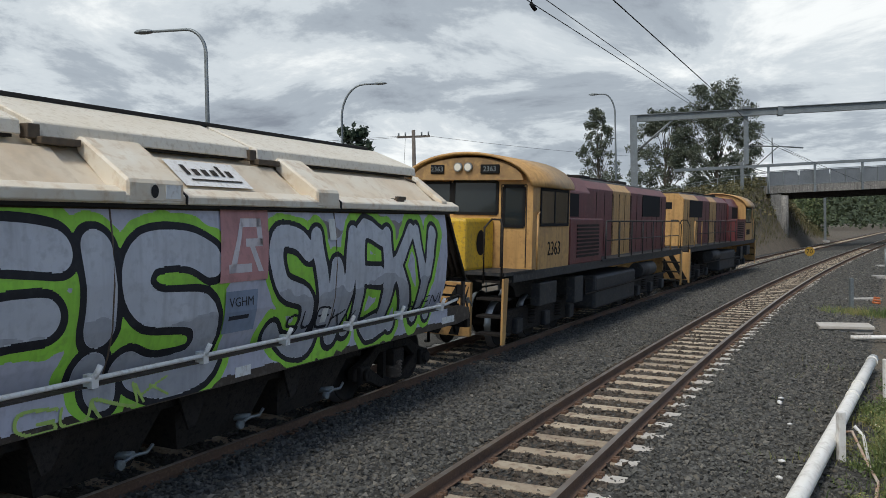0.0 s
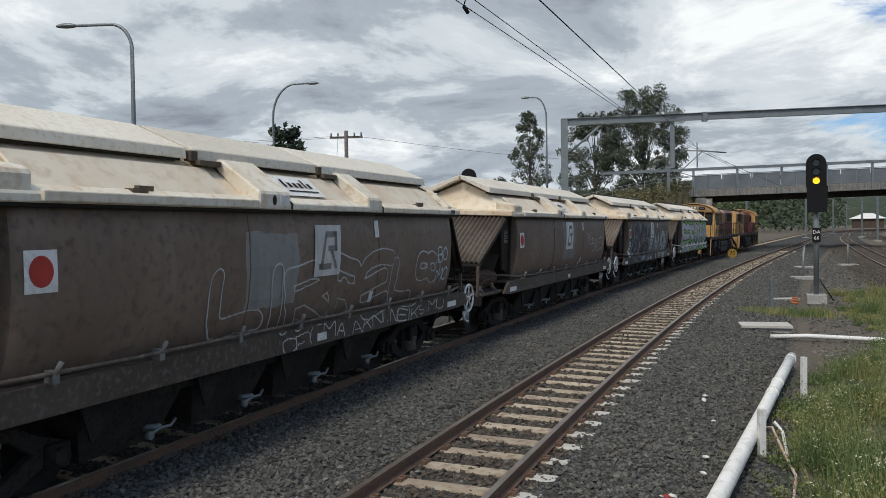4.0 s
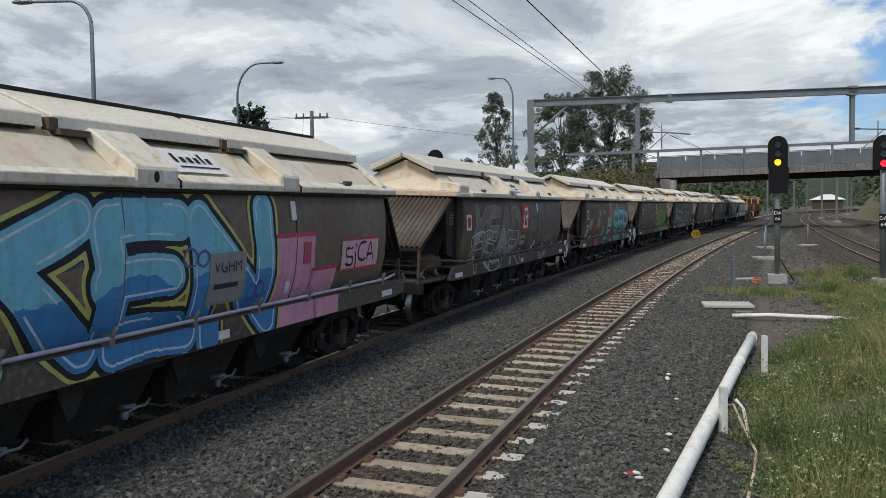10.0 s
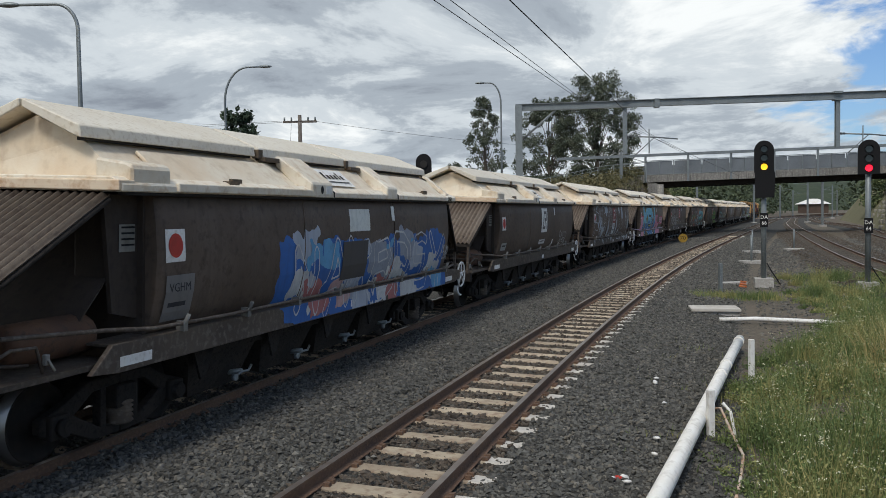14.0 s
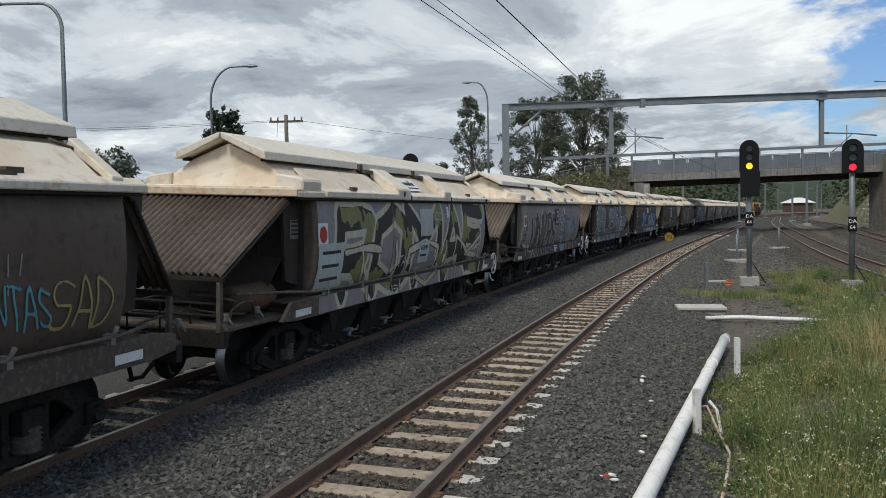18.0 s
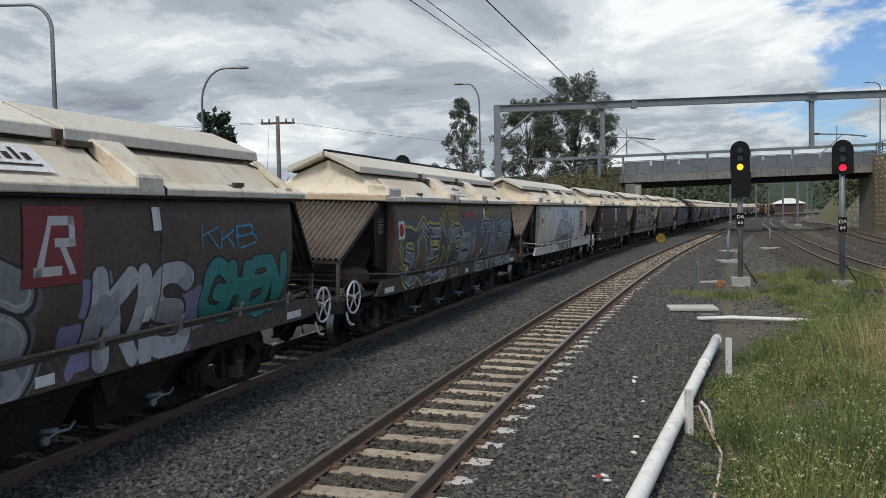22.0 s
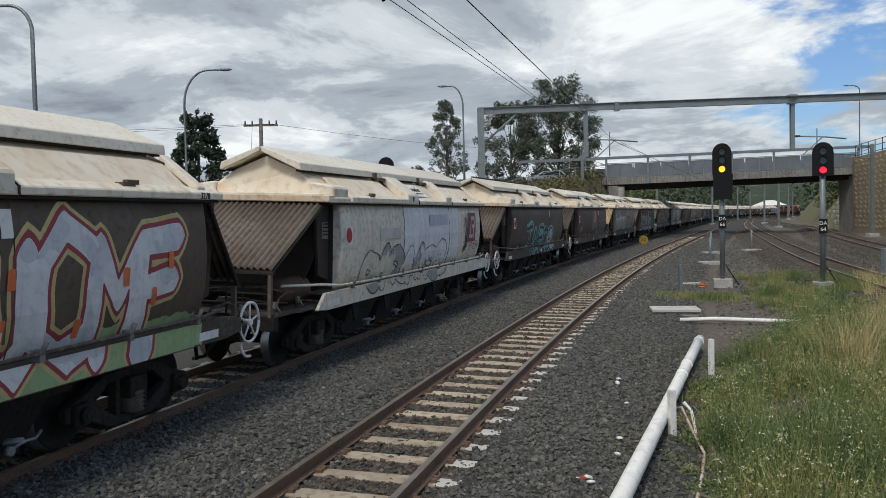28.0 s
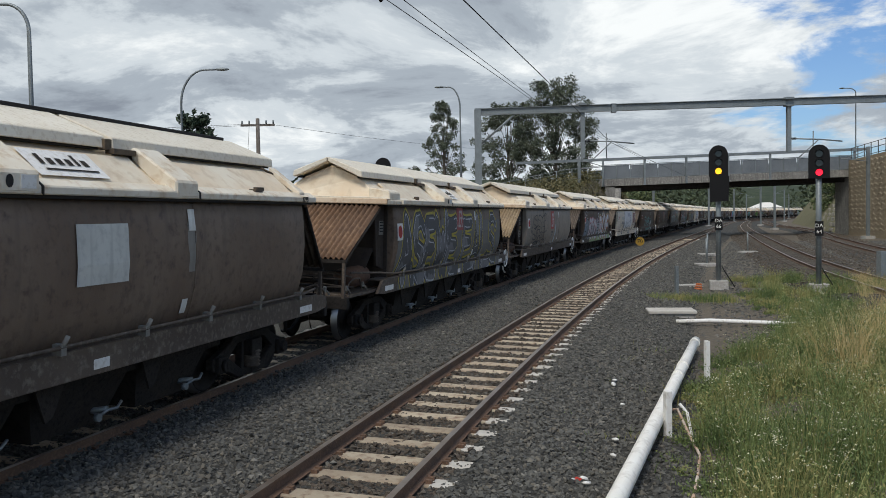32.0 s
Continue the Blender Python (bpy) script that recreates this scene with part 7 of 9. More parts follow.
def build_loco(number, label, bars, bays):
    root = thing("locomotive", None, None, Matrix(), label, "locomotive", "locomotives of the train")
    Ye, Ma, Le, Gr, Fr, Gl, Bk = (M[k] for k in ("yellow", "maroon", "lemon", "loco_grey", "frame", "glass", "black"))
    W = 1.35
    # underframe, fuel tank, air tanks
    bm = bmesh.new()
    box(bm, -W, W, A(1.0), A(16.2), 1.30, 1.48, 0.01)
    part("underframe", bm, Gr, root)
    bm = bmesh.new()
    box(bm, -W + 0.06, W - 0.06, A(6.4), A(10.2), 0.30, 1.12, 0.08)
    part("fuel_tank", bm, Gr, root)
    for s in (-1, 1):
        bm = bmesh.new()
        rod(bm, (s * 1.2, A(10.6), 1.02), (s * 1.2, A(12.3), 1.02), 0.21, 16)
        part("air_tank", bm, Gr, root)
        bm = bmesh.new()
        box(bm, s * 1.25 - 0.1, s * 1.25 + 0.1, A(2.4), A(3.4), 0.75, 1.2, 0.02)
        part("sand_box", bm, Gr, root)
        bm = bmesh.new()
        box(bm, s * 1.25 - 0.1, s * 1.25 + 0.1, A(4.6), A(5.2), 0.62, 1.2, 0.02)
        part("battery_box", bm, Gr, root)
        bm = bmesh.new()
        rail_run(bm, [(s * 1.33, A(5.4), 1.1), (s * 1.33, A(5.4), 0.75), (s * 1.33, A(13.8), 0.8), (s * 1.33, A(13.8), 1.1)], 0.025)
        part("pipework", bm, Fr, root)
    loco_bogie(root, A(3.7))
    loco_bogie(root, A(13.2))
    # pilots with steps at both ends
    for ya, sg in ((0.55, -1), (16.35, 1)):
        bm = bmesh.new()
        box(bm, -1.32, 0.72, A(ya) - 0.05, A(ya) + 0.05, 0.32, 1.3, 0.01)
        p = part("pilot", bm, Ye, root)
        bm = bmesh.new()
        chevrons(bm, -1.3, 0.7, A(ya) + sg * 0.055, 0.34, 1.26, 5)
        part("chevron_stripes", bm, Bk, p)
        for s in (-1, 1):
            bm = bmesh.new()
            for k in range(4):
                z = 0.35 + k * 0.32
                box(bm, s * 1.05 - 0.28, s * 1.05 + 0.28, A(ya) - sg * 0.1, A(ya) - sg * 0.42, z, z + 0.04)
            part("steps", bm, Fr, root)
            bm = bmesh.new()
            prism(bm, [(A(ya) + sg * 0.04, 0.22), (A(ya) - sg * 0.10, 0.22), (A(ya) - sg * 0.20, 1.40), (A(ya) + sg * 0.02, 1.40)], "x", s * 1.34 - 0.02, s * 1.34 + 0.02)
            part("step_side", bm, Ye, root)
            bm = bmesh.new()
            tube(bm, [(s * 1.3, A(ya), 1.3), (s * 1.3, A(ya), 2.3), (s * 1.2, A(ya) - sg * 0.15, 2.45), (s * 1.0, A(ya) - sg * 0.2, 2.45), (s * 0.95, A(ya), 2.3), (s * 0.95, A(ya), 1.3)], 0.022, 6)
            part("grab_rail", bm, Fr, root)
        bm = bmesh.new()
        box(bm, -0.12, 0.12, A(ya), A(ya) + sg * 0.5, 0.68, 0.95)
        part("coupler", bm, Fr, root)
        for x in (-0.5, 0.45):
            bm = bmesh.new()
            tube(bm, [(x, A(ya) + sg * 0.08, 0.85), (x, A(ya) + sg * 0.25, 0.75), (x + 0.05, A(ya) + sg * 0.2, 0.4)], 0.03, 8)
            part("brake_hose", bm, Bk, root)
    # short hood
    bm = bmesh.new()
    box(bm, -1.0, 0.55, A(0.62), A(1.92), 1.48, 2.46, 0.06)
    hood = part("short_hood", bm, Le, root, "bright yellow short hood with dents")
    bm = bmesh.new()
    for z in (1.75, 2.35):
        box(bm, -0.75, 0.3, A(0.612), A(0.62), z, z + 0.012)
    for x in (-0.75, 0.29):
        box(bm, x, x + 0.012, A(0.612), A(0.62), 1.75, 2.36)
    part("hatch_outline", bm, Ye, hood)
    bm = bmesh.new()
    g = bmesh.ops.create_circle(bm, cap_ends=True, segments=18, radius=0.2, matrix=Matrix.Translation((0.556, A(1.28), 2.0)) @ Matrix.Rotation(math.pi / 2, 4, "Y"))
    for v in g["verts"]:
        v.co.z = 2.0 + (v.co.z - 2.0) * 1.2
        v.co.x = 0.556
    part("worn_oval", bm, Bk, hood)
    bm = bmesh.new()
    box(bm, -W, W, A(0.6), A(2.1), 1.44, 1.50)
    part("front_deck", bm, Gr, root)
    # cab
    bm = bmesh.new()
    prof = [(-W, 1.48), (W, 1.48), (W, 3.08)]
    arch = [(W * math.cos(t) * 1.0, 3.08 + 0.58 * math.sin(t)) for t in np.linspace(0, math.pi, 15)]
    prism(bm, prof[:2] + arch, "y", A(1.9), A(4.1), 0)
    cab = part("cab", bm, Ye, root, "yellow cab with an arched roof")
    bm = bmesh.new()
    rows = []
    for y in (A(1.68), A(4.2)):
        rows.append([bm.verts.new(((W + 0.04) * math.cos(t), y, 3.05 + 0.65 * math.sin(t))) for t in np.linspace(0.05, math.pi - 0.05, 17)])
    for k in range(16):
        f = bm.faces.new((rows[0][k], rows[0][k + 1], rows[1][k + 1], rows[1][k]))
        f.smooth = True
    ob = part("roof", bm, Ye, cab)
    sm = ob.modifiers.new("shell", "SOLIDIFY")
    sm.thickness = 0.05
    yf = A(1.9)

    def glass_panel(name, x0, x1, z0, z1, y, mat=Gl):
        bm = bmesh.new()
        box(bm, x0, x1, y - 0.012, y + 0.01, z0, z1, 0.0)
        p = part(name, bm, mat, cab)
        bm = bmesh.new()
        for a, b, c, d in ((x0 - 0.06, x0, z0 - 0.03, z1 + 0.03), (x1, x1 + 0.06, z0 - 0.03, z1 + 0.03), (x0 - 0.03, x1 + 0.03, z1, z1 + 0.06), (x0 - 0.03, x1 + 0.03, z0 - 0.06, z0)):
            box(bm, a, b, y - 0.022, y + 0.01, c, d, 0.0)
        part("window_frame", bm, Bk, p)

    glass_panel("windscreen", -1.12, -0.42, 2.62, 3.12, yf)
    glass_panel("windscreen", -0.30, 0.58, 2.58, 3.15, yf)
    glass_panel("door_window", 0.78, 1.14, 2.35, 3.05, yf)
    for x, w in ((-0.62, 0.30), (0.52, 0.40)):
        bm = bmesh.new()
        box(bm, x - w / 2, x + w / 2, yf - 0.20, yf - 0.17, 3.32, 3.50, 0.02)
        n = part("number_box", bm, Bk, cab)
        if not bars:
            letters(number, 0.14, pose(x, yf - 0.205, 3.41, 90, 0, 0), M["grey"], n)
    # panel colour holds both the grime and the shade on the cab front
    bm = bmesh.new()
    prism(bm, [(1.2 * math.cos(t), 3.20 + 0.44 * math.sin(t)) for t in np.linspace(0, math.pi, 13)], "y", yf - 0.17, yf)
    part("headlight_panel", bm, material("grimy_shaded_yellow", (0.36, 0.225, 0.10), 0.6, 0, (0.22, 0.14, 0.075), 2.5, (0.48, 0.30, 0.12), 8), cab, "grimy yellow panel round the headlights, coloured darker for shade")
    for x in (-0.16, 0.06):
        bm = bmesh.new()
        rod(bm, (x, yf - 0.22, 3.45), (x, yf - 0.165, 3.45), 0.09, 16)
        h = part("headlight", bm, M["grey"], cab)
        bm = bmesh.new()
        rod(bm, (x, yf - 0.228, 3.45), (x, yf - 0.218, 3.45), 0.07, 16)
        part("lens", bm, material("headlight_glass", (0.75, 0.72, 0.62), 0.15), h)
    bm = bmesh.new()
    for x in (0.70, 1.22):
        box(bm, x - 0.008, x + 0.008, yf - 0.012, yf, 1.52, 3.12)
    box(bm, 0.70, 1.22, yf - 0.012, yf, 3.11, 3.125)
    part("door_seam", bm, Fr, cab)
    for s in (-1, 1):
        bm = bmesh.new()
        box(bm, s * W - 0.008, s * W + 0.01, A(2.35), A(3.95), 2.38, 3.02)
        p = part("side_window", bm, Gl, cab)
        bm = bmesh.new()
        for a, b, c, d in ((2.29, 2.35, 2.32, 3.08), (3.95, 4.01, 2.32, 3.08), (2.35, 3.95, 3.02, 3.08), (2.35, 3.95, 2.32, 2.38), (3.1, 3.15, 2.38, 3.02)):
            box(bm, s * W - 0.01, s * W + 0.018, A(a), A(b), c, d)
        part("window_frame", bm, Bk, p)
        bm = bmesh.new()
        rail_run(bm, [(s * 1.42, A(2.0), 1.5), (s * 1.42, A(2.0), 2.55), (s * 1.36, A(2.25), 2.6)], 0.02)
        part("handrail", bm, Ye, cab)
        if bars:
            bm = bmesh.new()
            box(bm, s * (W + 0.004) - 0.003, s * (W + 0.004) + 0.003, A(2.7), A(3.7), 1.75, 2.0)
            part("number_bar", bm, Bk, cab)
        else:
            letters(number, 0.40, pose(s * (W + 0.004), A(3.15), 1.86, 90, 0, 90 * s), Bk, cab, "number")
    # equipment section behind the cab
    for s in (-1, 1):
        bm = bmesh.new()
        box(bm, s * (W - 0.35), s * W, A(4.2), A(6.6), 1.48, 2.48, 0.02)
        p = part("equipment_locker", bm, Ma, root, "maroon louvred locker")
        for k in range(9):
            bm = bmesh.new()
            box(bm, s * (W + 0.004) - 0.012, s * (W + 0.004) + 0.012, A(4.65), A(6.3), 1.62 + k * 0.085, 1.67 + k * 0.085)
            part("louvre", bm, Fr, p)
    bm = bmesh.new()
    prism(bm, [(-1.0, 1.48), (1.0, 1.48), (1.0, 3.1), (0.75, 3.45), (-0.75, 3.45), (-1.0, 3.1)], "y", A(4.15), A(6.7), 0, 0.02)
    part("blower_housing", bm, Ma, root)
    for s in (-1, 1):
        bm = bmesh.new()
        box(bm, s * 1.0 - 0.01, s * 1.0 + 0.012, A(4.4), A(5.8), 2.52, 3.05)
        part("intake_grille", bm, Bk, root)
    # long hood in painted bays
    for a, b, mt in bays:
        mt = Ye if mt == "y" else Ma
        bm = bmesh.new()
        prism(bm, [(-0.92, 1.48), (0.92, 1.48), (0.92, 3.22), (0.72, 3.42), (-0.72, 3.42), (-0.92, 3.22)], "y", A(a), A(b) - 0.004, 0, 0.006)
        p = part("hood_bay", bm, mt, root)
        for s in (-1, 1):
            bm = bmesh.new()
            n = max(2, int((b - a) / 0.62))
            for k in range(n + 1):
                yk = A(a + 0.05 + (b - a - 0.1) * k / n)
                box(bm, s * 0.922 - 0.006, s * 0.922 + 0.006, yk - 0.008, yk + 0.008, 1.55, 3.15)
            part("door_seams", bm, Fr, p)
    for s in (-1, 1):
        bm = bmesh.new()
        box(bm, s * 0.925 - 0.012, s * 0.925 + 0.012, A(12.3), A(14.6), 2.55, 3.2)
        part("radiator_grille", bm, Bk, root)
        bm = bmesh.new()
        box(bm, s * 1.16 - 0.24, s * 1.16 + 0.22, A(6.6), A(16.2), 1.46, 1.50)
        part("walkway", bm, Gr, root)
        for k in range(8):
            bm = bmesh.new()
            yk = A(6.9 + k * 1.25)
            rod(bm, (s * 1.36, yk, 1.48), (s * 1.36, yk, 2.42), 0.02, 6)
            part("stanchion", bm, Ye if k > 5 else Gr, root)
        bm = bmesh.new()
        rail_run(bm, [(s * 1.36, A(6.9), 2.42), (s * 1.36, A(15.65), 2.42)], 0.02)
        rail_run(bm, [(s * 1.36, A(6.9), 1.95), (s * 1.36, A(15.65), 1.95)], 0.014)
        part("handrail", bm, Gr, root)
    bm = bmesh.new()
    prism(bm, [(-0.74, 3.40), (0.74, 3.40), (0.66, 3.47), (-0.66, 3.47)], "y", A(6.8), A(15.5), 0, 0.01)
    part("hood_roof", bm, Gr, root, "sooty dark grey roof of the long hood")
    for yk, ln in ((7.4, 0.9), (11.2, 0.8)):
        bm = bmesh.new()
        box(bm, -0.5, 0.5, A(yk), A(yk + ln), 3.46, 3.58, 0.03)
        part("roof_vent", bm, Fr, root)
    for k in range(3):
        bm = bmesh.new()
        rod(bm, (0, A(12.6 + k * 1.0), 3.40), (0, A(12.6 + k * 1.0), 3.50), 0.42, 20)
        part("radiator_fan", bm, Fr, root)
    bm = bmesh.new()
    box(bm, -0.35, 0.35, A(9.2), A(10.4), 3.4, 3.58, 0.03)
    part("exhaust_stack", bm, Fr, root)
    bm = bmesh.new()
    box(bm, -0.9, 0.9, A(15.605), A(15.615), 1.5, 3.2)
    part("end_sheet", bm, Ye, root)
    bm = bmesh.new()
    box(bm, -0.5, 0.5, A(15.615), A(15.63), 2.85, 3.1, 0.01)
    part("number_box", bm, Bk, root)
    for c in root.children:
        if not c.name.startswith("bogie"):
            c.location.z += 0.10
    return root


# ---- make up the train ----
WAGON = build_wagon()
TRAIN = [WAGON] + [copy_thing(WAGON, Matrix()) for _ in range(27)]
LOCO = build_loco("2363", "yellow and maroon diesel locomotive with its cab towards the wagons", False, [(6.7, 9.0, "m"), (9.0, 10.9, "y"), (10.9, 15.6, "m")])
LOCO_2 = build_loco("", "yellow and maroon diesel locomotive with its cab leading", True, [(6.7, 9.3, "m"), (9.3, 10.8, "y"), (10.8, 13.0, "m"), (13.0, 15.6, "y")])
LOCOS = [(LOCO, 15.7, 0), (LOCO_2, 32.8, 180)]

RED, WHITE, BLACK_, PALE = (0.42, 0.045, 0.035), (0.62, 0.62, 0.58), (0.02, 0.02, 0.025), (0.42, 0.47, 0.44)


def recolour(w, name, mat):
    for c in w.children:
        if c.name.split(".")[0] == name:
            me = c.data.copy()
            me.materials.clear()
            me.materials.append(mat)
            c.data = me


def pieces(w, name):
    return [c for c in w.children if c.name.split(".")[0] == name]


def black_ridge(w):
    bm = bmesh.new()
    box(bm, -0.05, 0.05, Y(2.3), Y(12.2), RIDGE - 0.01, RIDGE + 0.035, 0.01)
    part("ridge_seal", bm, M["seal"], w, "black rubber seal along the ridge")


def plate(w, y, z, wd, hg, lines, rgb=PALE):
    """A stencilled data panel: plain bars stand for its characters."""
    p = patch(w, y - wd / 2, y + wd / 2, z - hg / 2, z + hg / 2, rgb, "stencil_panel")
    bm = bmesh.new()
    for k in range(1 if lines == 2 and wd > 0.44 else 0, lines):
        zz = z + hg / 2 - hg * (k + 0.8) / (lines + 0.6)
        flat_shape(bm, [(-wd * 0.36, 0), (wd * 0.36 - 0.05 * (k % 2), 0), (wd * 0.36 - 0.05 * (k % 2), hg * 0.2 / lines), (-wd * 0.36, hg * 0.2 / lines)], y, zz)
    if lines == 2 and wd > 0.44:
        letters("VGHM", wd * 0.27, pose(side_x(z + hg * 0.22) + 0.0175, y, z + hg * 0.22, 90, 0, 90), paint(BLACK_), p, "stencil_code", 0.0004)
    if lines:
        wrap(bm, 0.017)
    if lines:
        part("stencil_print", bm, paint(BLACK_), p)
    else:
        bm.free()


def car(i, label):
    return tagged(TRAIN[i], label)


def end_plates(w):
    """Pale notices on the end locker of some wagons."""
    for x0, x1, z0, z1, mt in ((2.36, 2.70, 1.62, 1.86, "plate"), (2.56, 2.70, 1.90, 2.02, "corrug_rust"), (2.50, 2.70, 1.36, 1.50, "plate")):
        bm = bmesh.new()
        box(bm, 1.058, 1.064, Y(x0), Y(x1), z0, z1)
        p = part("notice_plate", bm, M[mt], w)
        bm = bmesh.new()
        for k in range(3):
            box(bm, 1.0645, 1.0665, Y(x0) + 0.03, Y(x1) - 0.03 - 0.03 * (k % 2), z0 + (z1 - z0) * (0.2 + 0.25 * k), z0 + (z1 - z0) * (0.28 + 0.25 * k))
        part("notice_print", bm, M["seal"], p)


def roof_number(w, word):
    """The fleet number by the front corner of the roof lip."""
    letters(word, 0.11, pose(HALF + 0.034, Y(12.35), EAVE + 0.012, 90, 0, 90), M["black"], w, "roof_number")


def dress():
    """What sets each wagon apart, from the first behind the locomotives to the last."""
    for i, w in enumerate(TRAIN):
        tagged(w, "brown covered grain hopper wagon with a cream roof")
        patch(w, Y(9.2), Y(9.34), 2.3, 2.55, WHITE, "inspection_label")
        patch(w, Y(9.12), Y(9.24), 1.33, 1.5, WHITE, "inspection_label")
    for i in (0, 1, 5, 8, 12, 15, 17, 21, 26):
        black_ridge(TRAIN[i])
    for i in (10, 11, 15, 18, 21, 23):
        recolour(TRAIN[i], "hopper_body", M["body_dark"])
    for i in (0, 1, 5, 8, 12, 15, 17, 20, 21):
        handwheel(TRAIN[i], 1.24, Y(0.9), 1.02)
    for i in (2, 3, 4, 6, 7, 9, 10, 11, 13, 14, 16, 18, 19, 22, 23, 24, 25):
        handwheel(TRAIN[i], 1.24, Y(13.72), 1.02)
    SILVER_, INK, LIME = (0.46, 0.47, 0.495), (0.012, 0.012, 0.016), (0.27, 0.55, 0.06)
    w = car(0, "grain hopper covered in silver bubble-letter graffiti on green")
    field_of(w, 2.8, 12.5, 1.0, 2.7, (0.43, 0.43, 0.49), 1, ragged=0.03)
    field_of(w, 7.0, 12.0, 2.28, 2.5, (0.24, 0.21, 0.20), 11, 0.0024, 0.12)
    piece(w, "EF!S", 3.05, 7.4, 1.02, 2.42, SILVER_, INK, LIME, 0.165, "bubble", 103, low=(0.33, 0.335, 0.355), line=0.07, wide=0.16, jitter=0.4)
    piece(w, "SWEKY", 8.0, 12.2, 1.10, 2.44, SILVER_, INK, LIME, 0.115, "bubble", 205, low=(0.33, 0.335, 0.355), line=0.06, wide=0.15, jitter=0.4)
    tag(w, "SUEKY", 8.4, 9.9, 1.24, 1.46, INK, 3, 0.02)
    tag(w, "SUENI", 11.3, 12.4, 1.28, 1.42, INK, 4, 0.014)
    tag(w, "GUNK", 5.0, 6.6, 0.95, 1.12, (0.35, 0.48, 0.12), 5, 0.018)
    logo(w, Y(7.65), 2.28, 0.75, paint((0.44, 0.22, 0.21)), paint((0.55, 0.50, 0.50)))
    plate(w, Y(7.6), 1.62, 0.5, 0.42, 2, (0.20, 0.24, 0.31))
    recolour(w, "side_pipe", M["white"])
    recolour(w, "pipe_clip", M["white"])
    w = car(1, "brown grain hopper with black and pale blue graffiti")
    field_of(w, 3.0, 8.6, 1.2, 2.42, (0.15, 0.155, 0.165), 31, ragged=0.2)
    piece(w, "ASKRK", 2.9, 7.45, 0.96, 2.46, (0.035, 0.032, 0.032), (0.27, 0.31, 0.35), None, 0.15, "bubble", 303, blots=(0.055, 0.046, 0.042), shade=(0.02, 0.02, 0.024), line=0.016)
    outline(w, "OAOE", 3.4, 7.3, 1.0, 1.9, (0.30, 0.34, 0.38), 0.07, 0.010, "bubble", 304, (0.24, 0.28, 0.31))
    piece(w, "MUSN", 8.55, 11.9, 1.0, 2.08, (0.36, 0.41, 0.44), INK, (0.05, 0.05, 0.05), 0.095, "wild", 404, low=(0.30, 0.42, 0.47), shine=(0.58, 0.60, 0.60), blots=(0.22, 0.22, 0.22), rim=(0.26, 0.24, 0.05))
    logo(w, Y(7.87), 2.22, 0.70, paint(WHITE), paint((0.3, 0.29, 0.28)))
    plate(w, Y(2.98), 1.5, 0.40, 0.6, 4)
    plate(w, Y(7.75), 1.6, 0.6, 0.46, 2)
    w = car(2, "dull brown grain hopper with a large white logo board")
    field_of(w, 6.97, 8.3, 1.5, 2.52, (0.19, 0.175, 0.155), 6, ragged=0.05)
    logo(w, Y(7.6), 2.165, 0.80, paint(WHITE), paint((0.16, 0.15, 0.14)))
    tag(w, "MG", 9.9, 10.5, 1.8, 2.25, (0.42, 0.36, 0.36), 7)
    tag(w, "BALE1", 10.5, 12.2, 1.7, 2.05, (0.55, 0.55, 0.53), 8)
    roof_number(w, "3314")
    w = car(3, "brown grain hopper with chalky white scrawl")
    outline(w, "LIRREL", 5.2, 10.9, 1.24, 2.05, (0.42, 0.42, 0.40), 0.12, 0.010, "bubble", 77)
    outline(w, "CO", 10.7, 11.9, 1.45, 2.0, (0.45, 0.45, 0.43), 0.10, 0.010, "bubble", 78)
    tag(w, "TUCK", 11.1, 11.8, 1.72, 1.85, (0.55, 0.55, 0.52), 79, 0.010)
    tag(w, "BO", 11.8, 12.3, 1.85, 2.1, (0.5, 0.58, 0.6), 80, 0.018)
    tag(w, "MO", 11.75, 12.3, 1.45, 1.7, (0.5, 0.56, 0.58), 82, 0.018)
    tag(w, "OPEMA.AKNI.NEIKS.MU", 6.6, 12.0, 0.97, 1.14, (0.45, 0.45, 0.43), 83, 0.012)
    field_of(w, 5.9, 7.0, 1.5, 2.4, (0.22, 0.21, 0.19), 84, ragged=0.05)
    logo(w, Y(7.75), 2.15, 0.7, paint((0.50, 0.48, 0.45)), paint((0.2, 0.18, 0.16)))
    roof_number(w, "3259")
    w = car(4, "brown grain hopper with teal, white and ochre graffiti")
    piece(w, "FEELA", 3.4, 8.1, 0.95, 2.12, (0.10, 0.30, 0.27), (0.03, 0.035, 0.035), (0.10, 0.085, 0.07), 0.085, "wild", 909, low=(0.30, 0.33, 0.32), blots=(0.30, 0.20, 0.07), shine=(0.50, 0.53, 0.52), wide=0.08)
    piece(w, "NEATK", 8.2, 12.2, 1.0, 2.0, (0.33, 0.30, 0.13), (0.03, 0.03, 0.03), None, 0.065, "wild", 910, low=(0.12, 0.30, 0.27), shine=(0.5, 0.5, 0.46))
    outline(w, "SCRGO", 3.6, 7.9, 0.95, 1.5, (0.46, 0.47, 0.46), 0.07, 0.012, "bubble", 911)
    plate(w, Y(3.3), 1.55, 0.6, 0.5, 2, (0.42, 0.44, 0.43))
    plate(w, Y(7.8), 1.65, 0.45, 0.35, 2, (0.36, 0.38, 0.37))
    logo(w, Y(7.6), 2.28, 0.5, paint((0.20, 0.17, 0.15)), paint((0.12, 0.1, 0.09)))
    w = car(5, "brown grain hopper with grey and bright green graffiti")
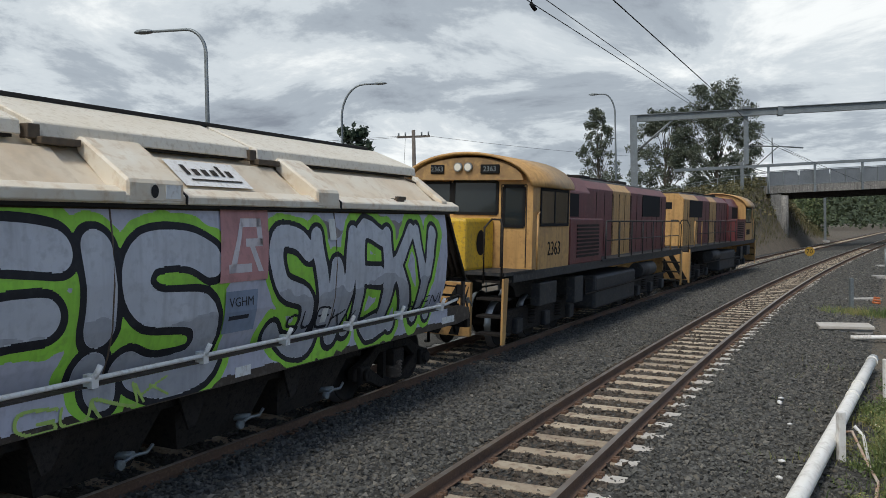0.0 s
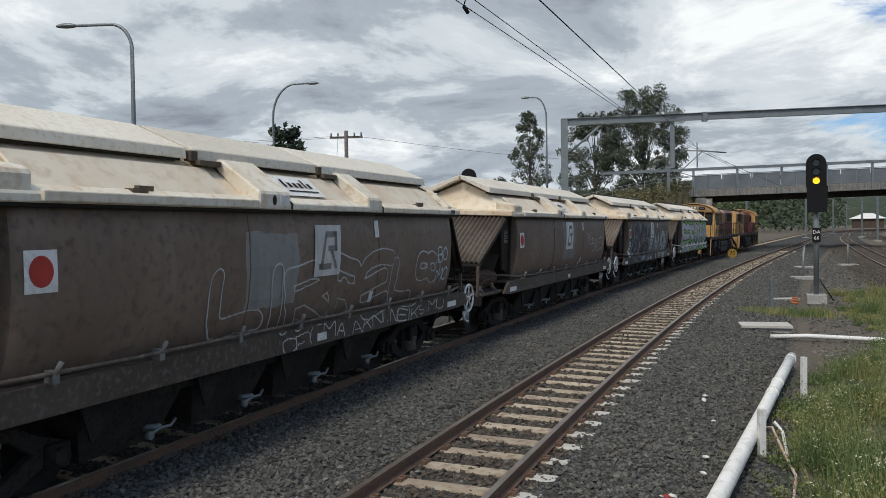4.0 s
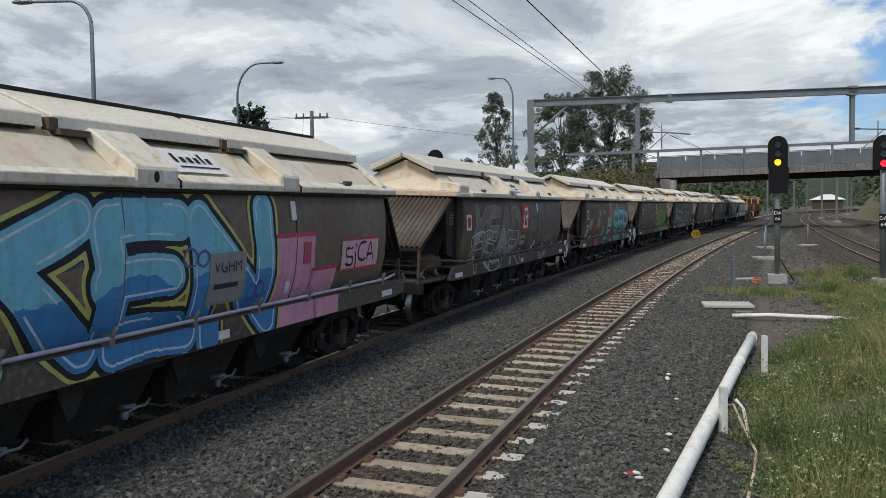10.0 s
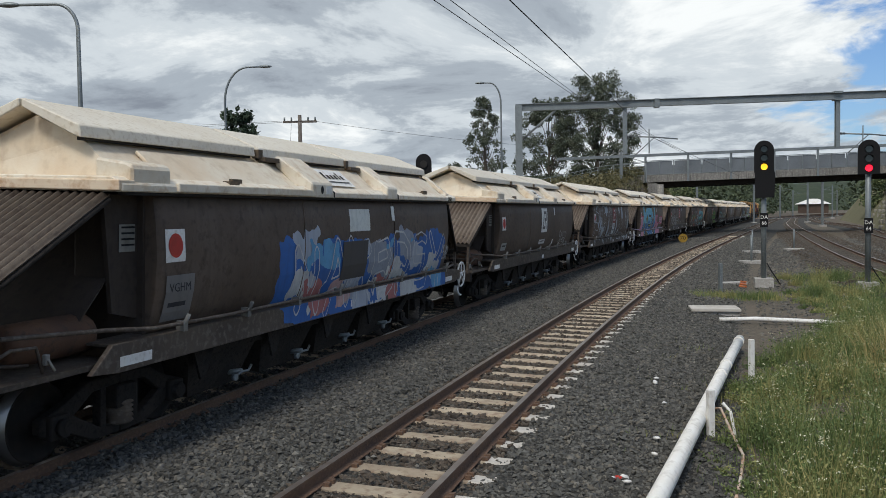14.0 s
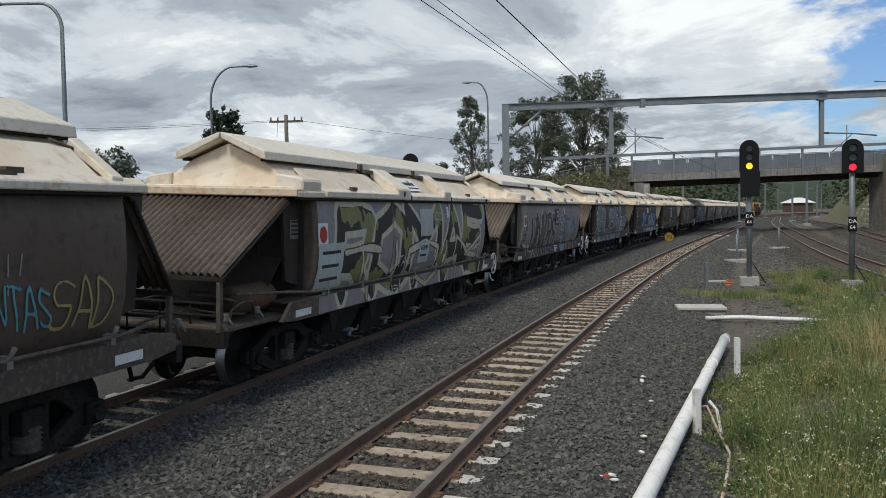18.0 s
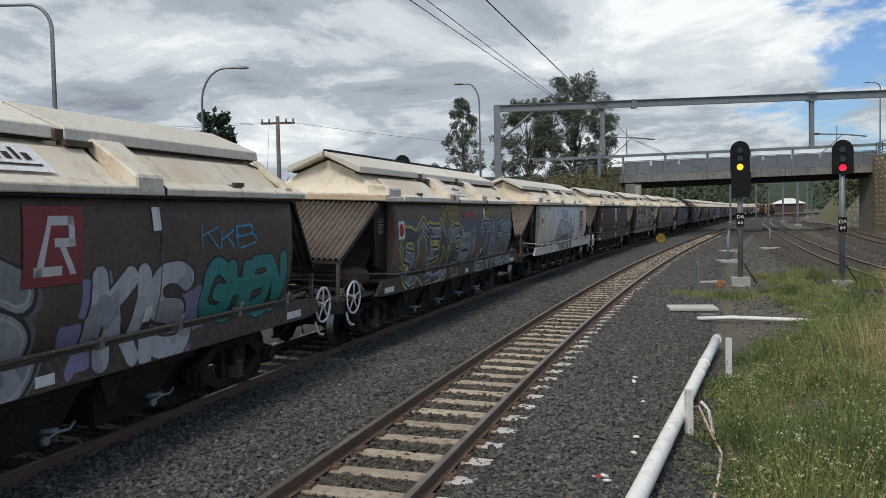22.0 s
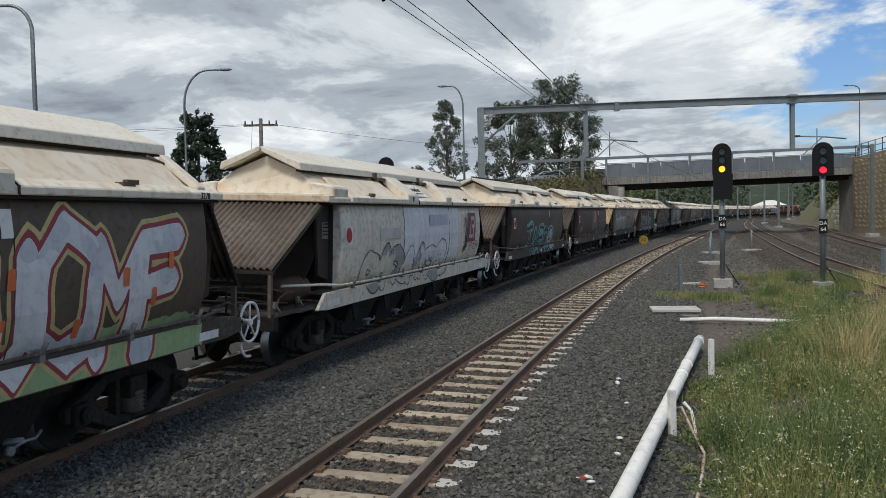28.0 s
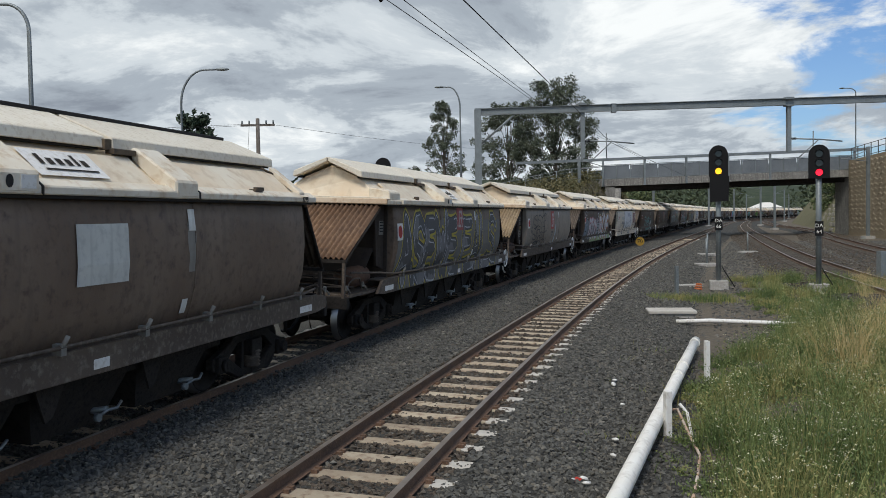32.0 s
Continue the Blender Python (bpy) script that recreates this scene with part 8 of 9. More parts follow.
    outline(w, "SKERA", 3.0, 7.4, 1.25, 2.45, (0.27, 0.27, 0.265), 0.10, 0.014, "wild", 111, (0.17, 0.165, 0.16))
    field_of(w, 8.9, 9.7, 2.05, 2.35, (0.22, 0.20, 0.17), 112, ragged=0.05)
    logo(w, Y(7.8), 2.2, 0.74, paint(RED), paint(WHITE))
    piece(w, "PORES", 7.9, 11.7, 0.95, 2.14, (0.13, 0.34, 0.07), (0.012, 0.028, 0.012), (0.055, 0.075, 0.045), 0.105, "wild", 112, low=(0.20, 0.42, 0.12), blots=(0.09, 0.22, 0.05), shine=(0.34, 0.52, 0.22), rim=(0.42, 0.44, 0.09), line=0.03, wide=0.085)
    tag(w, "MKES", 11.5, 12.2, 1.0, 1.13, (0.42, 0.25, 0.25), 113, 0.012)
    roof_number(w, "3116")
    w = car(6, "brown grain hopper with large teal block letters")
    outline(w, "MASE", 3.3, 7.2, 1.0, 2.2, (0.26, 0.25, 0.23), 0.16, 0.010, "bubble", 130)
    for a, z, r, col, k in ((3.6, 1.7, 0.5, (0.20, 0.33, 0.15), 1), (4.6, 1.5, 0.6, (0.38, 0.08, 0.035), 2), (5.2, 1.75, 0.45, (0.16, 0.32, 0.14), 3), (5.9, 1.7, 0.5, (0.42, 0.09, 0.035), 4), (6.4, 1.35, 0.7, (0.17, 0.30, 0.40), 5), (6.3, 2.2, 0.4, (0.32, 0.32, 0.34), 6), (4.5, 1.05, 0.8, (0.36, 0.09, 0.04), 7), (6.2, 1.55, 0.25, (0.16, 0.36, 0.14), 8), (5.4, 2.15, 0.35, (0.28, 0.30, 0.33), 9)):
        field_of(w, a - r / 2, a + r / 2, z - r * 0.34, z + r * 0.34, col, 130 + k, 0.0045, 0.11)
    plate(w, Y(7.55), 1.62, 0.9, 0.7, 2, (0.42, 0.42, 0.40))
    logo(w, Y(7.74), 2.25, 0.7, paint((0.42, 0.24, 0.21)), paint((0.46, 0.15, 0.06)))
    piece(w, "SFP", 8.25, 12.3, 0.98, 2.24, (0.20, 0.48, 0.50), (0.05, 0.12, 0.13), (0.16, 0.17, 0.17), 0.115, "block", 141, low=(0.06, 0.30, 0.27), shine=(0.5, 0.6, 0.6), rim=(0.36, 0.15, 0.05), shade=(0.10, 0.30, 0.42), line=0.03, wide=0.14)
    tag(w, "TOBU", 9.0, 10.1, 1.5, 1.75, (0.5, 0.52, 0.5), 142)
    tag(w, "MULO.TUENI", 11.0, 12.5, 1.0, 1.12, (0.5, 0.48, 0.44), 143, 0.010)
    plate(w, Y(3.0), 1.5, 0.4, 0.5, 2, (0.5, 0.5, 0.47))
    w = car(7, "brown grain hopper with faded grey letters and a red logo")
    piece(w, "KEAD", 3.4, 7.6, 1.24, 2.42, (0.17, 0.135, 0.105), (0.23, 0.235, 0.24), None, 0.12, "bubble", 151, line=0.03, blots=(0.20, 0.17, 0.14), jitter=0.5)
    outline(w, "REAR", 3.2, 7.3, 1.0, 1.85, (0.46, 0.47, 0.47), 0.11, 0.014, "bubble", 152, (0.29, 0.29, 0.29))
    piece(w, "ETUX", 8.4, 11.6, 1.3, 2.45, (0.16, 0.125, 0.10), (0.10, 0.115, 0.135), None, 0.10, "wild", 153, line=0.03)
    logo(w, Y(7.9), 2.15, 0.78, paint(RED), paint(WHITE))
    tag(w, "SUAR", 9.4, 10.3, 1.0, 1.14, (0.5, 0.5, 0.46), 154, 0.014)
    tag(w, "SMB", 10.5, 11.1, 1.45, 1.6, (0.4, 0.42, 0.42), 155, 0.01)
    plate(w, Y(7.7), 1.55, 0.5, 0.25, 1, (0.3, 0.3, 0.28))
    w = car(8, "brown grain hopper with large blue letters and a pink piece")
    for a0, a1, z1 in ((3.0, 3.9, 2.05), (8.8, 9.9, 2.1), (9.8, 10.6, 1.6)):
        field_of(w, a0, a1, 0.9, z1, (0.60, 0.27, 0.36), int(a0 * 7), 0.003, 0.03)
        patch(w, Y(a0), Y(a1), z1 - 0.02, z1 + 0.03, (0.50, 0.05, 0.10), "paint_edge")
    patch(w, Y(9.55), Y(9.75), 1.7, 2.0, (0.45, 0.06, 0.12), "paint_bar")
    piece(w, "KEN", 3.7, 8.9, 0.95, 2.56, (0.17, 0.44, 0.54), INK, (0.03, 0.05, 0.09), 0.22, "block", 172, shine=(0.48, 0.58, 0.62), low=(0.05, 0.20, 0.42), rim=(0.46, 0.44, 0.12), line=0.06, wide=0.10)
    tag(w, "OO", 6.9, 7.4, 1.8, 2.0, (0.09, 0.08, 0.30), 173, 0.02)
    tag(w, "OO", 8.2, 8.6, 1.35, 1.55, (0.09, 0.08, 0.30), 174, 0.02)
    plate(w, Y(7.72), 1.66, 0.75, 0.6, 2, (0.24, 0.235, 0.22))
    patch(w, Y(10.74), Y(12.1), 1.52, 1.98, (0.62, 0.36, 0.42))
    tag(w, "SiCA", 10.85, 12.0, 1.60, 1.90, INK, 175, 0.026)
    for o in pieces(w, "graffiti")[-1:]:
        o.location.x += 0.006
    for z in (1.50, 1.96):
        patch(w, Y(10.7), Y(12.14), z, z + 0.035, (0.50, 0.05, 0.10), "paint_edge", 0.016)
    recolour(w, "side_pipe", paint((0.40, 0.34, 0.42)))
    w = car(9, "brown grain hopper with tall pale outlined graffiti")
    outline(w, "PARTI", 2.9, 7.35, 1.0, 2.58, (0.42, 0.43, 0.43), 0.13, 0.016, "wild", 191, (0.33, 0.37, 0.40))
    outline(w, "LULW", 8.3, 12.4, 1.0, 2.58, (0.42, 0.43, 0.43), 0.10, 0.016, "wild", 194, (0.33, 0.37, 0.40))
    tag(w, "SHBUL", 11.75, 12.45, 1.55, 1.95, (0.42, 0.50, 0.52), 195, 0.014)
    logo(w, Y(7.8), 2.2, 0.74, paint((0.22, 0.035, 0.032)), paint((0.5, 0.46, 0.43)))
    plate(w, Y(7.7), 1.6, 0.65, 0.55, 2, (0.52, 0.53, 0.51))
    w = car(10, "plain brown grain hopper with a white logo board")
    logo(w, Y(7.75), 2.15, 0.78, paint(WHITE), paint((0.12, 0.11, 0.1)))
    tag(w, "SKAR2", 10.2, 11.4, 1.35, 1.72, (0.42, 0.42, 0.41), 211, 0.017)
    roof_number(w, "3204")
    plate(w, Y(3.1), 1.5, 0.5, 0.2, 1, (0.3, 0.3, 0.28))
    plate(w, Y(7.6), 1.48, 0.8, 0.14, 1, (0.5, 0.5, 0.48))
    w = car(11, "brown grain hopper with blue, white and red graffiti")
    field_of(w, 5.3, 12.2, 0.9, 2.0, (0.03, 0.11, 0.33), 220, 0.002, 0.16)
    rnd = random.Random(22)
    for k in range(34):
        a, z = rnd.uniform(5.6, 12.0), rnd.uniform(1.0, 1.95)
        col = rnd.choice(((0.46, 0.47, 0.46), (0.34, 0.37, 0.42), (0.36, 0.13, 0.12), (0.42, 0.27, 0.25), (0.10, 0.28, 0.46), (0.24, 0.26, 0.30)))
        r = rnd.uniform(0.15, 0.5)
        field_of(w, a - r * 0.7, a + r * 0.7, z - r * 0.55, z + r * 0.55, col, 300 + k, 0.0028 + 0.0002 * k, 0.15)
    outline(w, "NAKBRSY", 5.5, 12.2, 1.0, 2.05, (0.46, 0.46, 0.45), 0.075, 0.012, "wild", 222)
    patch(w, Y(7.46), Y(8.26), 2.15, 2.50, (0.55, 0.56, 0.52), "paint_patch", 0.0024)
    patch(w, Y(7.2), Y(8.15), 1.4, 2.0, (0.06, 0.055, 0.052))
    tag(w, "PSYR", 12.0, 12.45, 1.5, 1.75, (0.42, 0.42, 0.40), 223, 0.012)
    plate(w, Y(3.1), 1.55, 0.5, 0.5, 2, (0.16, 0.15, 0.14))
    roof_number(w, "3150")
    w = car(12, "grain hopper with grey and white block letters")
    piece(w, "SLOW", 3.0, 10.6, 0.98, 2.42, (0.17, 0.175, 0.18), (0.05, 0.05, 0.052), (0.46, 0.46, 0.45), 0.24, "bubble", 231, low=(0.11, 0.115, 0.12), shine=(0.34, 0.38, 0.42), blots=(0.22, 0.23, 0.24), line=0.03, wide=0.10)
    field_of(w, 10.3, 12.35, 1.3, 2.10, (0.50, 0.50, 0.48), 232, 0.0105, 0.07)
    piece(w, "TiMES", 10.5, 12.35, 1.34, 2.02, (0.16, 0.19, 0.22), (0.03, 0.03, 0.035), None, 0.058, "bubble", 241, line=0.028, lift=0.012)
    roof_number(w, "3083")
    w = car(13, "grey-brown grain hopper with white-outlined letters")
    recolour(w, "hopper_body", M["body_grey"])
    for a, z, k in ((4.6, 1.9, 1), (5.3, 1.55, 2), (6.6, 1.3, 3), (7.4, 1.5, 4), (11.2, 1.5, 5), (10.4, 1.05, 6)):
        field_of(w, a - 0.25, a + 0.25, z - 0.15, z + 0.15, (0.28, 0.085, 0.05), 250 + k, 0.002, 0.12)
    piece(w, "LUNKRS", 3.0, 7.9, 1.0, 2.30, (0.05, 0.045, 0.042), (0.50, 0.50, 0.48), None, 0.11, "wild", 261, blots=(0.11, 0.10, 0.095), line=0.022)
    piece(w, "STMY", 8.3, 12.2, 1.0, 2.2, (0.13, 0.14, 0.15), (0.46, 0.46, 0.47), None, 0.10, "wild", 262, blots=(0.20, 0.23, 0.26), line=0.02)
    logo(w, Y(7.9), 2.2, 0.62, paint((0.075, 0.022, 0.035)), paint((0.5, 0.45, 0.45)))
    plate(w, Y(7.6), 1.12, 0.5, 0.14, 1, (0.5, 0.52, 0.52))
    plate(w, Y(3.05), 1.5, 0.4, 0.6, 3, (0.20, 0.18, 0.15))
    w = car(14, "grain hopper painted all over in olive, cream and black")
    CREAM, OLIVE = (0.50, 0.46, 0.35), (0.20, 0.20, 0.075)
    field_of(w, 2.85, 12.5, 0.9, 2.7, (0.25, 0.22, 0.21), 270, 0.002, 0.03)
    for a, z, k in ((4.6, 2.3, 1), (6.3, 2.35, 2), (9.3, 2.4, 3), (12.1, 2.3, 4)):
        field_of(w, a - 0.5, a + 0.5, z - 0.18, z + 0.18, (0.21, 0.18, 0.25), 270 + k, 0.0028, 0.13)
    piece(w, "ROMAE", 3.2, 12.4, 0.95, 2.55, (0.03, 0.026, 0.02), CREAM, None, 0.15, "wild", 283, blots=OLIVE, line=0.10)
    piece(w, "TIOIM", 3.6, 12.2, 0.95, 1.9, CREAM, (0.035, 0.03, 0.025), None, 0.045, "wild", 284, low=(0.38, 0.34, 0.2), line=0.02, lift=0.0095)
    tag(w, "STAER", 6.1, 7.2, 1.45, 1.65, (0.52, 0.5, 0.46), 285, 0.013)
    tag(w, "NEV1.D", 5.6, 7.1, 1.0, 1.14, (0.5, 0.47, 0.4), 286, 0.012)
    tag(w, "RRR", 8.4, 9.3, 2.15, 2.40, (0.45, 0.44, 0.4), 287, 0.014)
    roof_number(w, "3069")
    plate(w, Y(3.3), 1.6, 0.9, 0.75, 3, PALE)
    patch(w, Y(7.43), Y(8.23), 1.95, 2.5, (0.42, 0.42, 0.38))
    plate(w, Y(7.7), 1.62, 0.6, 0.42, 2, (0.40, 0.42, 0.39))
    w = car(15, "dull brown grain hopper with a white logo and faint blue tags")
    tag(w, "OP", 7.1, 8.4, 1.72, 2.1, (0.07, 0.20, 0.19), 290, 0.03)
    logo(w, Y(7.75), 2.18, 0.78, paint(WHITE), paint((0.12, 0.11, 0.1)))
    field_of(w, 7.45, 8.1, 1.7, 1.84, (0.33, 0.05, 0.035), 291, 0.017, 0.03)
    tag(w, "MicK.dic!!", 9.0, 11.2, 1.85, 2.2, (0.24, 0.225, 0.205), 292, 0.012)
    tag(w, "WEiSUA", 8.7, 10.1, 1.5, 1.78, (0.09, 0.26, 0.29), 293, 0.014)
    tag(w, "SANTAS", 10.4, 11.5, 1.48, 1.82, (0.09, 0.28, 0.31), 294, 0.015)
    tag(w, "SAD", 11.4, 12.3, 1.38, 1.8, (0.33, 0.25, 0.10), 295, 0.018)
    plate(w, Y(3.1), 1.42, 0.6, 0.3, 3, (0.4, 0.41, 0.39))
    plate(w, Y(7.6), 1.52, 0.6, 0.16, 1, (0.45, 0.45, 0.42))
    plate(w, Y(7.6), 1.08, 0.5, 0.24, 0, (0.42, 0.42, 0.38))
    w = car(16, "pale grey grain hopper with black bubble outlines")
    recolour(w, "hopper_body", M["body_white"])
    recolour(w, "solebar", M["body_white"])
    recolour(w, "side_pipe", M["body_white"])
    patch(w, Y(5.2), Y(10.15), 1.3, 2.6, (0.80, 0.77, 0.72), "paint_patch", 0.002)
    field_of(w, 5.6, 9.2, 1.2, 1.8, (0.36, 0.35, 0.31), 311, 0.004, 0.12)
    piece(w, "OMM", 5.9, 8.6, 1.0, 2.05, (0.44, 0.44, 0.44), (0.03, 0.03, 0.045), None, 0.17, "bubble", 312, low=(0.22, 0.215, 0.19), line=0.05, lift=0.0055)
    tag(w, "LZ", 10.2, 11.0, 1.55, 1.95, (0.28, 0.28, 0.28), 313, 0.012)
    patch(w, Y(6.7), Y(7.9), 2.1, 2.5, (0.40, 0.41, 0.45))
    plate(w, Y(11.0), 1.62, 0.5, 0.28, 2, (0.48, 0.47, 0.44))
    logo(w, Y(11.15), 2.1, 0.70, paint(RED), paint((0.5, 0.47, 0.44)))
    w = car(17, "grain hopper with silver outlined letters and yellow tags")
    field_of(w, 2.9, 12.4, 1.6, 2.25, (0.10, 0.105, 0.13), 320, 0.002, 0.16)
    piece(w, "SCEMP", 2.95, 7.4, 0.95, 2.12, (0.07, 0.07, 0.072), (0.03, 0.03, 0.033), None, 0.10, "wild", 321, shine=(0.46, 0.47, 0.48), blots=(0.19, 0.19, 0.195), rim=(0.38, 0.37, 0.08), line=0.03)
    piece(w, "LTAES", 8.2, 12.3, 0.98, 2.05, (0.12, 0.12, 0.122), (0.035, 0.035, 0.04), None, 0.085, "wild", 332, shine=(0.42, 0.44, 0.46), blots=(0.22, 0.22, 0.225), rim=(0.27, 0.31, 0.33), line=0.025)
    tag(w, "SKAR", 5.5, 6.85, 2.3, 2.6, (0.33, 0.23, 0.03), 341, 0.035)
    tag(w, "SMP", 9.3, 10.35, 2.3, 2.58, (0.33, 0.23, 0.03), 342, 0.03)
    tag(w, "BERKO", 11.6, 12.4, 1.98, 2.18, (0.20, 0.45, 0.42), 343, 0.013)
    tag(w, "REZKA", 11.5, 12.4, 2.25, 2.5, (0.22, 0.21, 0.21), 344, 0.012)
    patch(w, Y(7.35), Y(8.2), 2.32, 2.48, (0.30, 0.05, 0.045))
    plate(w, Y(7.57), 1.62, 0.85, 0.7, 2, (0.26, 0.28, 0.27))
    w = car(18, "brown grain hopper with grey letters and a green tag")
    for a, z, k in ((8.3, 1.7, 1), (9.6, 1.1, 2), (10.0, 1.4, 3), (8.1, 1.2, 4)):
        field_of(w, a - 0.2, a + 0.2, z - 0.2, z + 0.2, (0.20, 0.18, 0.28), 360 + k, 0.002, 0.1)
    piece(w, "KCBS", 3.2, 7.6, 0.95, 2.10, (0.20, 0.20, 0.20), (0.035, 0.03, 0.03), (0.13, 0.125, 0.12), 0.19, "bubble", 365, shine=(0.36, 0.36, 0.36), blots=(0.28, 0.28, 0.28), line=0.04, wide=0.08)
    piece(w, "KIS", 8.15, 9.95, 0.95, 1.92, (0.38, 0.38, 0.39), (0.05, 0.045, 0.05), None, 0.12, "bubble", 371, blots=(0.26, 0.26, 0.27), line=0.03)
    piece(w, "GHEN", 10.15, 12.35, 1.2, 1.92, (0.035, 0.20, 0.18), (0.015, 0.03, 0.035), None, 0.10, "bubble", 381, line=0.025)
    tag(w, "AAR", 2.9, 3.95, 1.75, 2.05, (0.45, 0.44, 0.42), 391, 0.014)
    tag(w, "KKB", 10.1, 11.4, 2.08, 2.32, (0.05, 0.24, 0.40), 392, 0.02)
    logo(w, Y(7.74), 2.2, 0.74, paint((0.20, 0.035, 0.032)), paint((0.5, 0.46, 0.44)))
    w = car(19, "grey grain hopper with washed-out spray paint and orange end sheets")
    recolour(w, "hopper_body", M["body_grey"])
    recolour(w, "corrugated_sheet", M["corrug_rust"])
    end_plates(w)
    GREY_ = (0.31, 0.30, 0.265)
    field_of(w, 2.85, 7.3, 0.9, 2.1, (0.50, 0.48, 0.39), 411, 0.002, 0.12, True, 1.21)
    piece(w, "MMAM", 2.6, 7.5, 0.9, 1.95, GREY_, (0.34, 0.43, 0.43), (0.50, 0.50, 0.43), 0.24, "bubble", 412, line=0.05, wide=0.10, blots=(0.28, 0.285, 0.27), floor=1.21)
    piece(w, "PESHK", 8.0, 12.3, 0.98, 2.12, (0.12, 0.125, 0.12), (0.06, 0.06, 0.058), (0.26, 0.26, 0.17), 0.085, "wild", 421, shine=(0.40, 0.41, 0.40), blots=(0.22, 0.23, 0.22), rim=(0.34, 0.33, 0.12), line=0.025, floor=1.21)
    logo(w, Y(7.72), 2.2, 0.70, paint((0.38, 0.085, 0.06)), paint((0.42, 0.36, 0.32)))
    plate(w, Y(7.6), 1.65, 0.7, 0.5, 2, (0.36, 0.36, 0.32))
    plate(w, Y(3.1), 1.45, 0.5, 0.4, 2, (0.28, 0.27, 0.23))
    w = car(20, "plain dark brown grain hopper with a faded red logo")
    field_of(w, 7.2, 8.9, 1.5, 2.5, (0.165, 0.15, 0.13), 431, 0.002, 0.05)
    logo(w, Y(7.96), 2.2, 0.74, paint((0.44, 0.10, 0.075)), paint((0.45, 0.40, 0.38)))
    plate(w, Y(7.96), 1.62, 0.5, 0.3, 2, (0.165, 0.15, 0.13))
    outline(w, "BSER", 9.2, 12.3, 1.05, 2.0, (0.32, 0.31, 0.30), 0.11, 0.011, "bubble", 433)
    field_of(w, 3.4, 4.2, 1.5, 1.75, (0.19, 0.17, 0.15), 434, 0.002, 0.06)
    w = car(21, "dark brown grain hopper with a teal and black piece")
    piece(w, "TAEO", 4.9, 9.3, 0.95, 1.95, (0.035, 0.035, 0.04), (0.13, 0.42, 0.40), (0.10, 0.36, 0.34), 0.10, "bubble", 441, shine=(0.5, 0.5, 0.5), line=0.04, wide=0.07)
    piece(w, "O", 9.0, 10.2, 0.98, 1.75, (0.40, 0.40, 0.41), INK, (0.13, 0.43, 0.40), 0.17, "bubble", 442, line=0.07, wide=0.16)
    field_of(w, 10.2, 10.7, 1.4, 1.95, (0.135, 0.115, 0.10), 443, 0.002, 0.05)
    roof_number(w, "3217")
    w = car(22, "pale grey grain hopper with a red logo and grey bubble outlines")
    recolour(w, "hopper_body", M["body_white"])
    recolour(w, "solebar", M["body_white"])
    recolour(w, "side_pipe", M["body_white"])
    patch(w, Y(5.9), Y(10.2), 1.4, 2.6, (0.78, 0.75, 0.70), "paint_patch", 0.002)
    outline(w, "OAOAAOO", 3.6, 9.2, 1.02, 1.85, (0.05, 0.05, 0.05), 0.17, 0.011, "bubble", 451, (0.30, 0.30, 0.285))
    patch(w, Y(7.7), Y(9.2), 2.2, 2.45, (0.42, 0.43, 0.47))
    logo(w, Y(11.5), 2.1, 0.8, paint((0.20, 0.05, 0.045)), paint((0.45, 0.42, 0.4)))
    tag(w, "SNO", 10.7, 11.1, 1.5, 2.3, (0.05, 0.05, 0.05), 452, 0.02)
    tag(w, "SNER", 11.2, 12.2, 1.5, 1.7, (0.08, 0.08, 0.08), 453, 0.012)
    patch(w, Y(4.5), Y(5.7), 1.98, 2.2, (0.46, 0.45, 0.40))
    w = car(23, "dark grain hopper with white and red letters over a green band")
    field_of(w, 4.2, 12.4, 0.88, 1.35, (0.27, 0.36, 0.18), 520, 0.002, 0.07)
    field_of(w, 2.9, 8.2, 1.2, 2.1, (0.15, 0.17, 0.19), 523, 0.0026, 0.15)
    piece(w, "BUCMF", 8.1, 12.0, 1.02, 2.34, (0.58, 0.58, 0.58), (0.27, 0.045, 0.055), None, 0.115, "wild", 524, blots=(0.46, 0.47, 0.49), rim=(0.46, 0.38, 0.17), line=0.045)
    for a, z, k in ((8.5, 1.7, 1), (9.2, 1.5, 2), (9.3, 1.95, 3), (10.2, 1.4, 4), (10.9, 1.85, 5), (11.4, 1.6, 6), (11.7, 2.0, 7)):
        field_of(w, a - 0.05, a + 0.05, z - 0.1, z + 0.1, (0.60, 0.15, 0.05), 540 + k, 0.0125, 0.02)
    piece(w, "BTOM", 4.4, 7.4, 1.1, 2.15, (0.50, 0.50, 0.51), (0.33, 0.07, 0.08), None, 0.10, "wild", 531, shine=(0.55, 0.25, 0.27), line=0.035)
    logo(w, Y(7.6), 2.25, 0.70, paint((0.10, 0.05, 0.045)), paint((0.42, 0.41, 0.40)))
    plate(w, Y(7.55), 1.62, 0.8, 0.6, 3, (0.30, 0.33, 0.36))
    plate(w, Y(3.35), 1.6, 0.7, 0.6, 2, (0.20, 0.25, 0.29))
    tag(w, "MAZE", 3.0, 3.9, 2.2, 2.5, (0.4, 0.39, 0.37), 532, 0.014)
    roof_number(w, "3278")
    w = car(24, "grey-brown grain hopper with a red logo and a black tag")
    recolour(w, "hopper_body", M["body_grey"])
    recolour(w, "corrugated_sheet", material("corrugated_tan", (0.34, 0.255, 0.15), 0.7, 0, (0.26, 0.19, 0.12), 1, (0.42, 0.34, 0.22), 10, streak=0.3))
